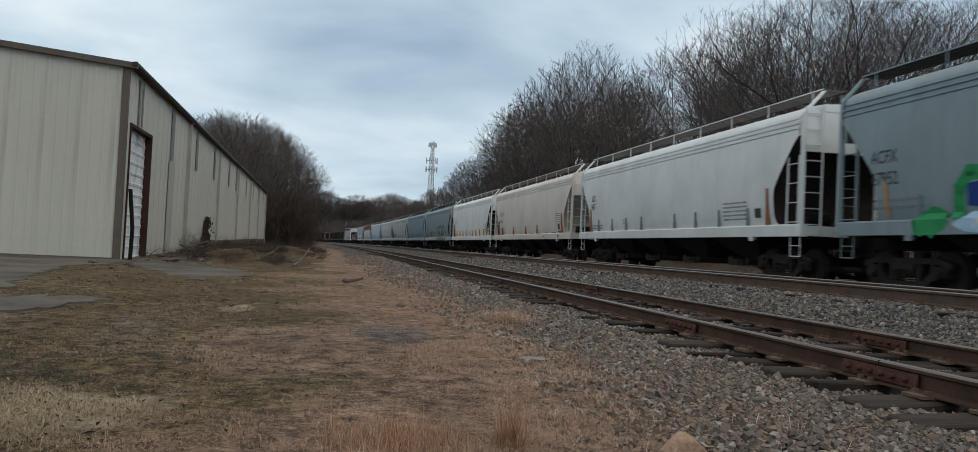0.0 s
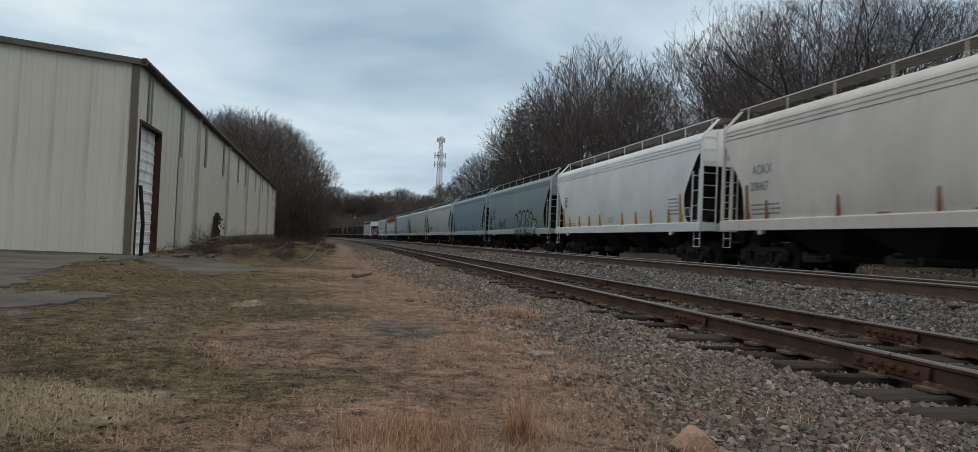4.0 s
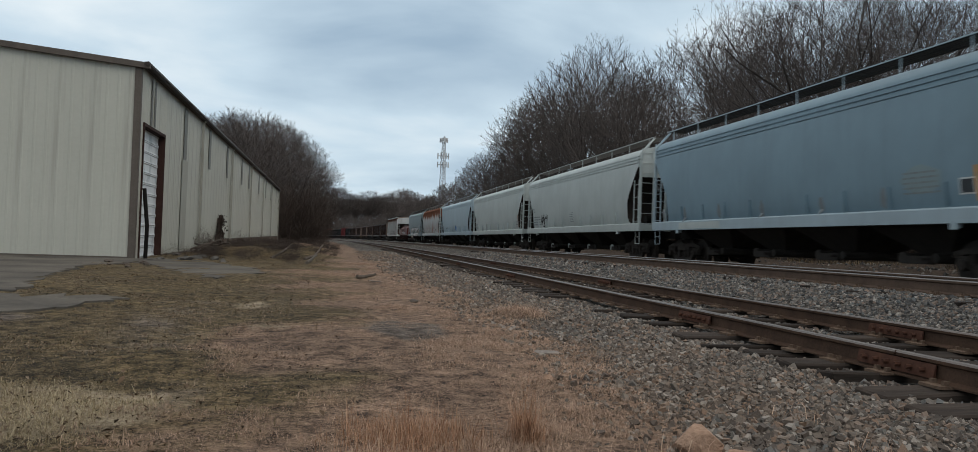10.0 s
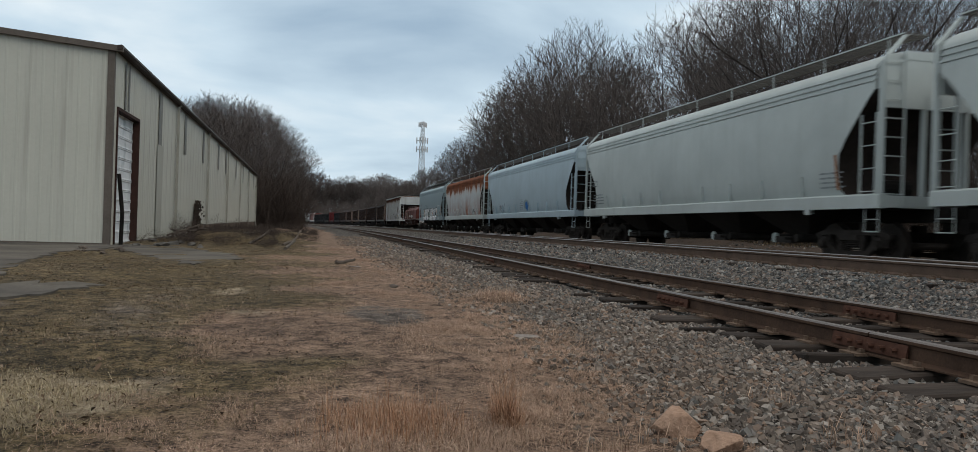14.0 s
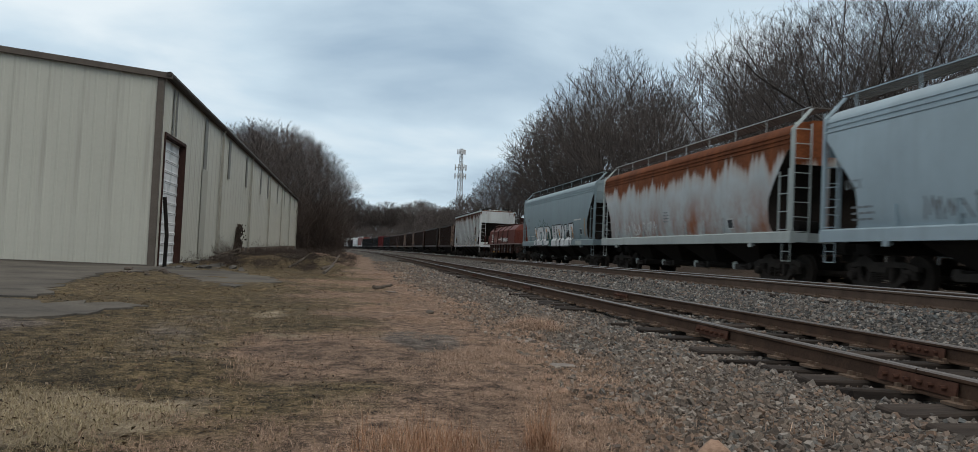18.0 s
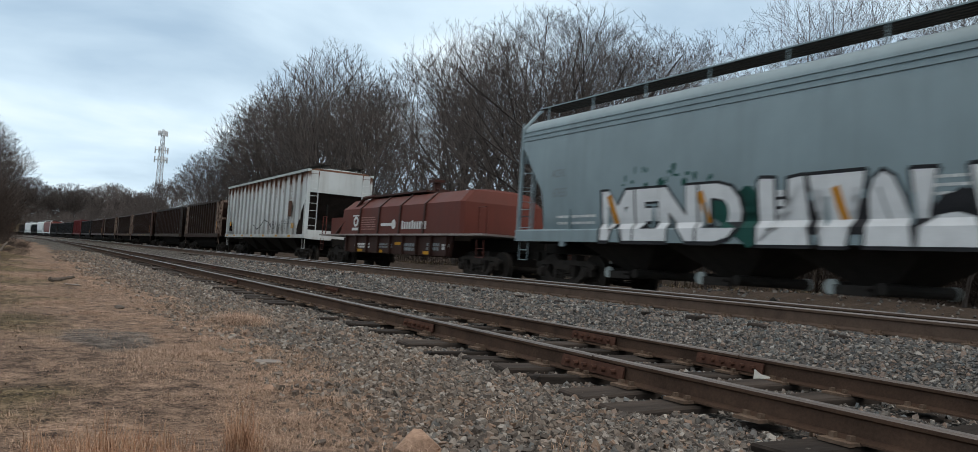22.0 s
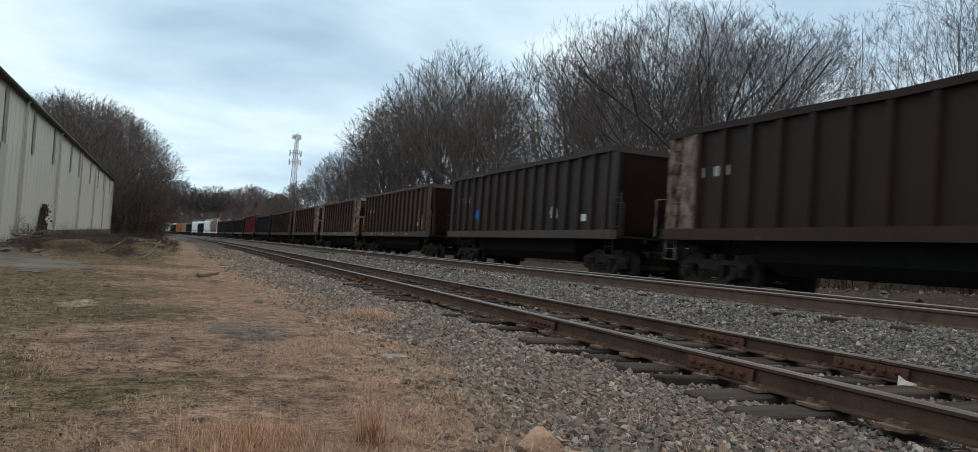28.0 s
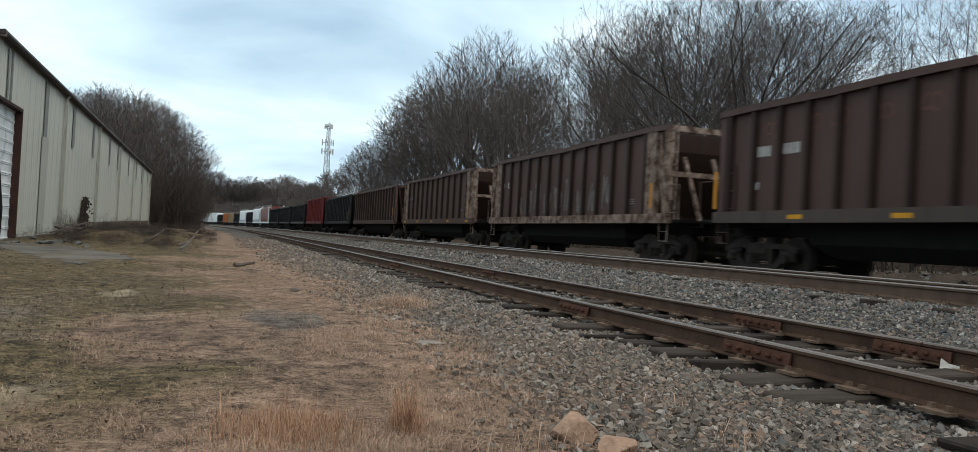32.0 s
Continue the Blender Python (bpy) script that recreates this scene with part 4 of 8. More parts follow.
M["stake_orange"] = surf("orange_stake_paint", (0.42, 0.20, 0.05), (0.55, 0.29, 0.08), 5, 0.7)
M["stake_rust"] = surf("rust_orange_stake", (0.22, 0.10, 0.05), (0.36, 0.18, 0.09), 5, 0.8)


def hopper(label, colour, pitch=18.26, stakes=None, trim=None, dark_ends=False):
    """A covered hopper; pitch is its length between couplings."""
    car = thing("covered_hopper", label, "freight car", "cars of the train")
    mat, tm = P[colour], P[trim or colour]
    k = (pitch - 1.3) / 16.96
    long = Matrix.Diagonal((1, k, 1, 1))
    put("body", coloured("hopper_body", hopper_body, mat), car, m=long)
    if colour == "beige":
        car.children[0].data.materials[1] = P["beige_slope"]
    put("side_sill", coloured("hopper_sill", hopper_sill, tm), car, m=long)
    shift = 16.96 * (k - 1) / 2
    for y in (-4.6, -1.55, 1.55, 4.6):
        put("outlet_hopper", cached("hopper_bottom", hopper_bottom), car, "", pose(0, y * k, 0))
        put("outlet_pipe", cached("outlet_pipe", outlet_pipe_mesh), car, "", pose(0, y * k, 0))
        for turn in (0, 180):
            put("outlet_cap", coloured("outlet_cap", outlet_cap_mesh, P["pale"] if colour in ("rusty", "pale", "blue_grey") else M["outlet_steel"]), car, "round outlet cap", pose(0, y * k, 0, 0, 0, turn))
        put("roof_hatch", coloured("hatch", hatch_mesh, P["pale"] if stakes else M["hopper_dark"]), car, "", pose(0, y * 1.15 * k, 0))
    for flip in (pose(0, 0, 0), pose(0, 0, 0, 0, 0, 180)):
        put("end_platform", cached("hopper_deck", hopper_deck), car, "", flip @ pose(0, shift, 0))
        put("running_board", coloured("board", board_mesh, M["walkway"] if stakes or colour in ("rusty", "pale", "pale_blue") else M["hopper_dark"]), car, "steel grating walkway", flip @ pose(-0.78, 0, 0) @ long)
        put("board_edge", coloured("board_edge", board_edge_mesh, tm), car, "", flip @ pose(-0.78, 0, 0) @ long)
        put("end_panel", coloured("end_panel", end_panel_mesh, M["hopper_dark"] if dark_ends else mat), car, "", flip @ pose(0, 8.38 + shift, 0))
        for s in (-1, 1):
            y = s * (8.42 + shift)
            put("corner_post", coloured("corner_post", corner_post_mesh, tm), car, "", flip @ pose(0, y, 0))
            put("side_ladder", coloured("side_ladder", lambda: ladder_mesh(0.46, 1.1, 2.95, 4), tm), car, "", flip @ pose(-1.55, y - (0.56 if s > 0 else -0.10), 0))
            put("end_ladder", coloured("end_ladder", lambda: ladder_mesh(0.46, 1.1, 4.1, 8), tm), car, "", flip @ pose(-1.52, y + 0.06 * s, 0, 0, 0, -90))
            put("sill_step", coloured("sill_step", step_mesh, tm), car, "", flip @ pose(0, y - 0.25 * s, 0))
        for y in (-6.25, 6.25):
            put("jacking_pad", coloured("jacking_pad", jacking_pad_mesh, tm), car, "", flip @ pose(0, y * k, 0))
        for j in range(9):
            put("board_bracket", coloured("board_post", board_post_mesh, tm), car, "", flip @ pose(-1.06, (-8.0 + 16.0 * j / 8) * k, 0))
        for y in (-2.45, 0.0, 3.0, 6.0) if colour == "beige" else (-6.0, -4.4, -2.9, -1.4, 1.4, 2.9, 4.4, 6.0):
            put("side_stake", coloured("side_stake", stake_mesh, P["slate"] if colour == "white" else M[stakes] if stakes else mat), car, "", flip @ pose(0, y * k, 0))
        if stakes:
            for y in (-6.98, 6.98):
                put("end_stake", coloured("end_stake", end_stake_mesh, M[stakes]), car, "orange-brown stake beside the end opening", flip @ pose(0, y * k, 0))
    add_couplers(car, 8.55 + shift)
    return car, add_trucks(car, 6.97 + shift)


# straight-sided ribbed covered hopper ---------------------------------------------------------------------------------------------
def ribbed_hopper(label, pitch):
    car = thing("covered_hopper", label, "freight car", "cars of the train")
    mat = P["ribbed"]
    h = (pitch - 2.1) / 2
    top, base = 4.22, 1.16
    bm = bmesh.new()
    rows = [(base, 1.46, h - 1.75), (1.45, 1.50, h - 1.62), (2.0, 1.50, h - 1.35), (3.05, 1.50, h - 0.35), (3.2, 1.50, h - 0.1), (top, 1.50, h - 0.1), (top + 0.10, 1.2, h - 0.12), (top + 0.14, 0.6, h - 0.15)]
    loft(bm, [[(w, -l, z), (w, l, z), (-w, l, z), (-w, -l, z)] for z, w, l in rows])
    bm.normal_update()
    # sloping ends get the same shade-darkened sheet colour
    for f in bm.faces:
        if abs(f.normal.y) > 0.3 and f.calc_center_median().z < 3.15:
            f.material_index = 1
    body = part("body", bm, mat, car, "chalky white side sheets with slope-sheet ends")
    body.data.materials.append(M["slope_shade"])
    body.data.materials.append(P["pale"])
    for f in body.data.polygons:
        if f.normal.z > 0.3:
            f.material_index = 2
    n = 19
    for s in (-1, 1):
        for j in range(n):
            y = -(h - 0.25) + 2 * (h - 0.25) * j / (n - 1)
            z0 = max(base, 1.2 + (abs(y) - (h - 1.72)) * 1.3)
            bm = bmesh.new()
            prism(bm, [(s * 1.495, y - 0.05), (s * 1.59, y - 0.035), (s * 1.59, y + 0.035), (s * 1.495, y + 0.05)], z0, top - 0.03, "z")
            part("rib", bm, P["ribs"], car)
        bm = bmesh.new()
        box(bm, *sorted((s * 1.42, s * 1.60)), -h, h, 1.06, 1.22)
        part("side_sill", bm, mat, car)
        bm = bmesh.new()
        box(bm, *sorted((s * 1.46, s * 1.62)), -h + 0.05, h - 0.05, top - 0.06, top + 0.05)
        part("top_chord", bm, P["pale"], car)
        bm = bmesh.new()
        box(bm, *sorted((s * 0.55, s * 1.05)), -h, h, top + 0.28, top + 0.31)
        for j in range(9):
            y = -h + 0.3 + (2 * h - 0.6) * j / 8
            box(bm, *sorted((s * 0.9, s * 1.0)), y - 0.03, y + 0.03, top + 0.05, top + 0.28)
        part("running_board", bm, M["hopper_dark"], car, "dark steel running board")
        for e in (-1, 1):
            y = e * (h - 0.08)
            bm = bmesh.new()
            box(bm, *sorted((s * 1.44, s * 1.58)), *sorted((y, y - e * 0.14)), 1.1, top)
            part("corner_post", bm, mat, car)
            put("side_ladder", coloured("rib_ladder", lambda: ladder_mesh(0.42, 1.2, 3.0, 5), mat), car, "", pose(s * 1.5, y - (0.5 if e > 0 else -0.08), 0))
            put("end_ladder", coloured("rib_end_ladder", lambda: ladder_mesh(0.42, 1.1, 4.2, 9), mat), car, "", pose(s * 1.5 if s < 0 else 1.08, y + 0.04 * e, 0, 0, 0, -90))
            put("sill_step", coloured("sill_step", step_mesh, mat), car, "", pose(0, y - 0.3 * e, 0) @ pose(0, 0, 0, 0, 0, 0 if s < 0 else 180))
    for e in (-1, 1):
        bm = bmesh.new()
        y = e * (h - 0.06)
        box(bm, -1.44, 1.44, *sorted((y, y - e * 0.06)), 3.2, top)
        part("end_panel", bm, P["chalk_end"], car, "white end sheet with rust stains")
        bm = bmesh.new()
        box(bm, -1.45, 1.45, *sorted((e * h, e * (h - 0.2))), 1.02, 1.45)
        part("end_sill", bm, mat, car)
        bm = bmesh.new()
        box(bm, -1.4, 1.4, *sorted((e * (h - 2.4), e * (h - 0.2))), 1.1, 1.16)
        box(bm, -0.3, 0.3, *sorted((e * (h - 4), e * (h + 0.2))), 0.78, 1.1)
        tube(bm, [(-0.6, e * (h - 0.7), 1.6), (0.6, e * (h - 0.7), 1.6)], 0.18, 10)
        for x in (-0.45, 0.45):
            tube(bm, [(x, e * (h - 0.3), 1.16), (x, e * (h - 0.5), 2.7)], 0.05, 6)
        part("end_platform", bm, M["steel_black"], car)
    for y in (-4.2, -1.4, 1.4, 4.2):
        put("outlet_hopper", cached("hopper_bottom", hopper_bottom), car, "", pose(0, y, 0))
    add_couplers(car, h - 0.05)
    return car, add_trucks(car, h - 1.75)


# coil car -------------------------------------------------------------------------------------------------------------------------
def coil_car(label, pitch):
    car = thing("coil_car", label, "freight car", "cars of the train")
    mat = P["coil"]
    h = (pitch - 2.0) / 2
    bm = bmesh.new()
    box(bm, -1.56, 1.56, -h, h, 1.18, 1.24)
    part("deck", bm, surf("worn_deck_edge", (0.20, 0.17, 0.155), (0.34, 0.30, 0.28), 3, 0.7), car, "pale worn deck edge")
    for s in (-1, 1):
        bm = bmesh.new()
        prism(bm, [(-h + 2.15, 1.18), (-h + 2.30, 0.55), (h - 3.2, 0.55), (h - 3.0, 1.18)], s * 1.34, s * 1.42, "x")
        part("side_sill", bm, P["coil_dark"], car, "dark brown fish-belly side sill")
        for j in range(9):
            y = -h + 2.4 + (2 * h - 5.7) * j / 8
            bm = bmesh.new()
            box(bm, *sorted((s * 1.42, s * 1.52)), y - 0.04, y + 0.04, 0.56, 1.18)
            part("sill_rib", bm, P["coil_dark"], car)
    # the cover: vertical sides, sloped shoulders, chamfered ends
    y0, y1 = -h + 1.45, h - 2.4
    bm = bmesh.new()
    rows = [(1.24, 1.50, 0.0), (2.22, 1.46, 0.14), (2.60, 1.06, 0.32), (2.67, 0.5, 0.40)]
    rings = []
    for z, w, c in rows:
        rings.append([(w - 0.10, y0 + c, z), (w, y0 + c + 0.12, z), (w, y1 - c - 0.2, z), (w - 0.3, y1 - c, z), (-w + 0.3, y1 - c, z), (-w, y1 - c - 0.2, z), (-w, y0 + c + 0.12, z), (-w + 0.10, y0 + c, z)])
    loft(bm, rings)
    part("cover", bm, mat, car, "dull red coil cover with sloped shoulders")
    bm = bmesh.new()
    box(bm, -1.2, 1.2, y1 + 0.2, h - 0.5, 1.24, 1.95)
    part("end_box", bm, mat, car, bevel=0.05)
    for y in (-3.2, -1.25, 0.65, 2.55):
        bm = bmesh.new()
        for s in (-1, 1):
            loft(bm, [[(s * (w + 0.045), y - 0.05, z), (s * (w - 0.02), y - 0.05, z), (s * (w - 0.02), y + 0.05, z), (s * (w + 0.045), y + 0.05, z)] for z, w in ((1.24, 1.50), (2.22, 1.465), (2.62, 1.05))])
        box(bm, -1.05, 1.05, y - 0.05, y + 0.05, 2.60, 2.72)
        part("cover_rib", bm, P["coil_dark"], car)
    for s in (-1, 1):
        bm = bmesh.new()
        tube(bm, [(s * 1.5, y1 + 0.25, 1.26), (s * 1.25, y1 - 2.0, 2.66), (s * 1.05, y1 - 2.6, 2.72)], 0.07, 6)
        part("brace", bm, P["coil_dark"], car, "dark slanting brace")
        bm = bmesh.new()
        box(bm, *sorted((s * 0.35, s * 1.1)), y0 + 3.4, y1 - 2.4, 2.68, 2.74)
        part("lifting_rail", bm, P["coil_dark"], car)
    bm = bmesh.new()
    ym = (y0 + y1) / 2 - 0.4
    box(bm, -0.12, 0.12, ym - 0.09, ym + 0.09, 2.66, 3.19)
    box(bm, -0.2, 0.2, ym - 0.24, ym + 0.24, 3.18, 3.28)
    for e in (-1, 1):
        tube(bm, [(0, ym + e * 1.5, 2.74), (0, ym + e * 0.7, 2.80), (0, ym + e * 0.1, 2.95)], 0.045, 6)
    part("lifting_bracket", bm, P["coil_dark"], car, "dark lifting bracket on the cover")
    for e in (-1, 1):
        bm = bmesh.new()
        box(bm, -0.32, 0.32, *sorted((e * (h - 3.0), e * (h + 0.25))), 0.78, 1.16)
        part("draft_sill", bm, M["steel_black"], car)
        for x in (-1.45, 1.45):
            bm = bmesh.new()
            tube(bm, [(x, e * (h - 0.1), 1.24), (x, e * (h - 0.1), 2.0), (x, e * (h - 0.55), 2.0), (x, e * (h - 0.55), 1.24)], 0.022, 6)
            part("grab_rail", bm, mat, car)
        for x in (-1, 1):
            put("sill_step", coloured("sill_step", step_mesh, mat), car, "", pose(0, e * (h - 0.3), 0, 0, 0, 0 if x < 0 else 180))
    add_couplers(car, h - 0.05)
    return car, add_trucks(car, h - 1.15)


# gondolas and open hoppers -----------------------------------------------------------------------------------------------------------
def gondola(label, colour, pitch, ribs=13, bay=False, sill=None, end=None, top=3.55, inset=0.55, category="freight car"):
    """An open car. bay: side sheets stop short of open framed ends with a slope sheet behind; else a tub with sloping end sheets."""
    car = thing("open_hopper_car" if bay else "open_gondola", label, category, "cars of the train")
    mat, smat, emat = P[colour], P[sill or colour], P[end or colour]
    h = (pitch - 1.5) / 2
    b = h - inset                      # end of the side sheets
    low = b - (2.1 if bay else 1.6)
    key = "%.2f %s %.2f %.2f" % (pitch, bay, top, inset)

    def shell():
        bm = bmesh.new()

        def ring(z, w, l):
            return [(w, -l, z), (w, l, z), (-w, l, z), (-w, -l, z)]
        if bay:
            loft(bm, [ring(1.20, 1.42, low), ring(1.3, 1.44, low), ring(top - 0.5, 1.44, b - 1.15), ring(top, 1.44, b - 1.1), ring(top, 1.38, b - 1.16), ring(1.5, 1.38, low - 0.1)])
        else:
            loft(bm, [ring(1.20, 1.42, low), ring(1.3, 1.44, low + 0.1), ring(top - 0.1, 1.44, b), ring(top, 1.44, b), ring(top, 1.38, b - 0.08), ring(1.4, 1.38, low)])
        bm.normal_update()
        # end sheets: their shade and dirt come from the darker second colour
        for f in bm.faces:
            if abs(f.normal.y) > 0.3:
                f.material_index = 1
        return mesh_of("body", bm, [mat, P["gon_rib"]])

    def side():
        bm = bmesh.new()
        l = b - 1.0 if bay else b - 0.12
        box(bm, -1.46, -1.40, -l, l, 1.22, top - 0.06)
        return mesh_of("side_sheet", bm, mat)

    def rib():
        bm = bmesh.new()
        loft(bm, [[(-1.57, -0.045, z), (-1.44, -0.065, z), (-1.44, 0.065, z), (-1.57, 0.045, z)] for z in (1.25, top - 0.10)])
        return mesh_of("rib", bm, mat)

    def chord():
        bm = bmesh.new()
        n = 12
        prev = None
        for j in range(n + 1):
            y = -b - 0.02 + (2 * b + 0.04) * j / n
            d = 0.012 * math.sin(j * 1.9) + (0.02 * math.sin(j * 0.8) if bay else 0)
            ring = [bm.verts.new(p) for p in ((-1.36, y, top - 0.12 + d), (-1.58, y, top - 0.12 + d), (-1.58, y, top + 0.02 + d), (-1.36, y, top + 0.02 + d))]
            if prev:
                for i in range(4):
                    bm.faces.new((prev[i], prev[(i + 1) % 4], ring[(i + 1) % 4], ring[i]))
            else:
                bm.faces.new(ring)
            prev = ring
        bm.faces.new(prev)
        return mesh_of("top_chord", bm, mat)

    def sill_m():
        bm = bmesh.new()
        prism(bm, [(-1.42, 1.03), (-1.60, 1.03), (-1.60, 1.28), (-1.42, 1.28)], -b - 0.1, b + 0.1)
        return mesh_of("side_sill", bm, smat)

    def tub():
        bm = bmesh.new()
        l = h - 3.2
        loft(bm, [[(1.25, -l, 1.25), (1.25, l, 1.25), (-1.25, l, 1.25), (-1.25, -l, 1.25)], [(1.1, -l + 0.15, 0.62), (1.1, l - 0.15, 0.62), (-1.1, l - 0.15, 0.62), (-1.1, -l + 0.15, 0.62)],
                  [(0.8, -l + 0.5, 0.36), (0.8, l - 0.5, 0.36), (-0.8, l - 0.5, 0.36), (-0.8, -l + 0.5, 0.36)]])
        return mesh_of("belly", bm, M["steel_black"])

    def draft():
        bm = bmesh.new()
        box(bm, -0.3, 0.3, h - 3.4, h + 0.25, 0.78, 1.12)
        box(bm, -1.42, 1.42, b - 0.5, h, 1.06, 1.12)
        for x in (-0.8, 0.8):
            box(bm, x - 0.05, x + 0.05, b - 1.5, h, 0.95, 1.06)
        return mesh_of("draft_sill", bm, M["steel_black"])

    def end_beam():
        bm = bmesh.new()
        box(bm, -1.44, 1.44, b - 0.12, b + 0.02, top - 0.14, top + 0.01)
        if bay:
            for x in (-1.42, 1.36):
                box(bm, x, x + 0.1, b - 0.1, b, 1.1, top)
            box(bm, -1.42, 1.42, b - 0.06, b, 2.25, 2.38)
            for x in (-0.5, 0.4):
                loft(bm, [[(x, b - 0.02, 1.1), (x + 0.1, b - 0.02, 1.1), (x + 0.1, b - 0.1, 1.1), (x, b - 0.1, 1.1)], [(x, b - 0.9, 2.9), (x + 0.1, b - 0.9, 2.9), (x + 0.1, b - 1.0, 2.9), (x, b - 1.0, 2.9)]])
        return mesh_of("end_frame", bm, emat)

    def corner():
        bm = bmesh.new()
        if bay:
            box(bm, -1.56, -1.42, b - 1.05, b - 0.55, 1.22, top - 0.05)
            box(bm, -1.56, -1.44, b - 0.14, b, 1.1, top)
            loft(bm, [[(-1.5, b - 0.10, z0), (-1.42, b - 0.10, z0), (-1.42, b - 0.26, z0), (-1.5, b - 0.26, z0)] if q else [(-1.5, b - 0.55, z0), (-1.42, b - 0.55, z0), (-1.42, b - 0.70, z0), (-1.5, b - 0.70, z0)] for q, z0 in ((0, top - 0.1), (1, 1.3))])
        else:
            box(bm, -1.54, -1.42, b - 0.2, b, 1.25, top)
            loft(bm, [[(-1.40, b + 0.02, top - 0.1), (-1.28, b + 0.02, top - 0.1), (-1.28, b - 0.1, top - 0.1), (-1.40, b - 0.1, top - 0.1)],
                      [(-0.75, low + 0.25, 1.15), (-0.63, low + 0.25, 1.15), (-0.63, low + 0.1, 1.15), (-0.75, low + 0.1, 1.15)]])
        return mesh_of("corner_post", bm, emat)

    def grab():
        bm = bmesh.new()
        tube(bm, [(-1.5, b + 0.02, 1.12), (-1.5, b + 0.02, 2.0), (-1.5, h - 0.02, 2.0), (-1.5, h - 0.02, 1.12)], 0.022, 6)
        return mesh_of("grab_rail", bm, emat)

    put("body", coloured("gon_body" + key, shell, mat), car)
    put("belly", cached("gon_belly" + key, tub), car)
    for flip in (pose(0, 0, 0), pose(0, 0, 0, 0, 0, 180)):
        put("side_sheet", coloured("gon_side" + key, side, mat), car, "", flip)
        put("top_chord", coloured("gon_chord" + key, chord, mat), car, "", flip)
        put("side_sill", coloured("gon_sill" + key, sill_m, smat), car, "", flip)
        put("draft_sill", cached("gon_draft" + key, draft), car, "", flip)
        put("end_frame", coloured("gon_end" + key, end_beam, emat), car, "", flip)
        l = b - 1.15 if bay else b - 0.35
        # ribs on brown and sooty cars carry painted shadow contrast
        for j in range(ribs):
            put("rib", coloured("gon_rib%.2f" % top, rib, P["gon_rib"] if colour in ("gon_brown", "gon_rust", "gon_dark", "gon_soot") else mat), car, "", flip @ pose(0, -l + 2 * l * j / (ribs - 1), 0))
        for s in (-1, 1):
            turn = flip if s > 0 else flip @ Matrix.Diagonal((1, -1, 1, 1))
            put("corner_post", coloured("gon_corner" + key, corner, emat), car, "", turn)
            put("grab_rail", coloured("gon_grab" + key, grab, emat), car, "", turn)
            put("end_ladder", coloured("gon_ladder" + str(bay), lambda: ladder_mesh(0.42, 1.12, top if bay else 2.3, 8 if bay else 3), emat), car, "", flip @ pose(-1.5, s * (b - (0.30 if s > 0 else -0.12)) - (0.24 if s > 0 else 0.24), 0))
            put("sill_step", coloured("sill_step", step_mesh, emat), car, "", flip @ pose(0, s * (b - 0.15), 0))
    add_couplers(car, h - 0.05)
    return car, add_trucks(car, h - 1.7)


# ---- the train put together ----
# Distances of the couplings behind the point abreast of the camera at the start.
COUPLINGS = [-2.2, 15.8, 33.6, 51.6, 68.95, 86.8, 104.1, 123.0, 142.0, 161.4, 178.35, 195.4, 211.9, 230.9, 246.1, 262.5, 279.4, 295.6, 312.0, 330.0, 347.5, 363.5]
while len(COUPLINGS) < 42:
    COUPLINGS.append(COUPLINGS[-1] + 17.0)
CARS = []


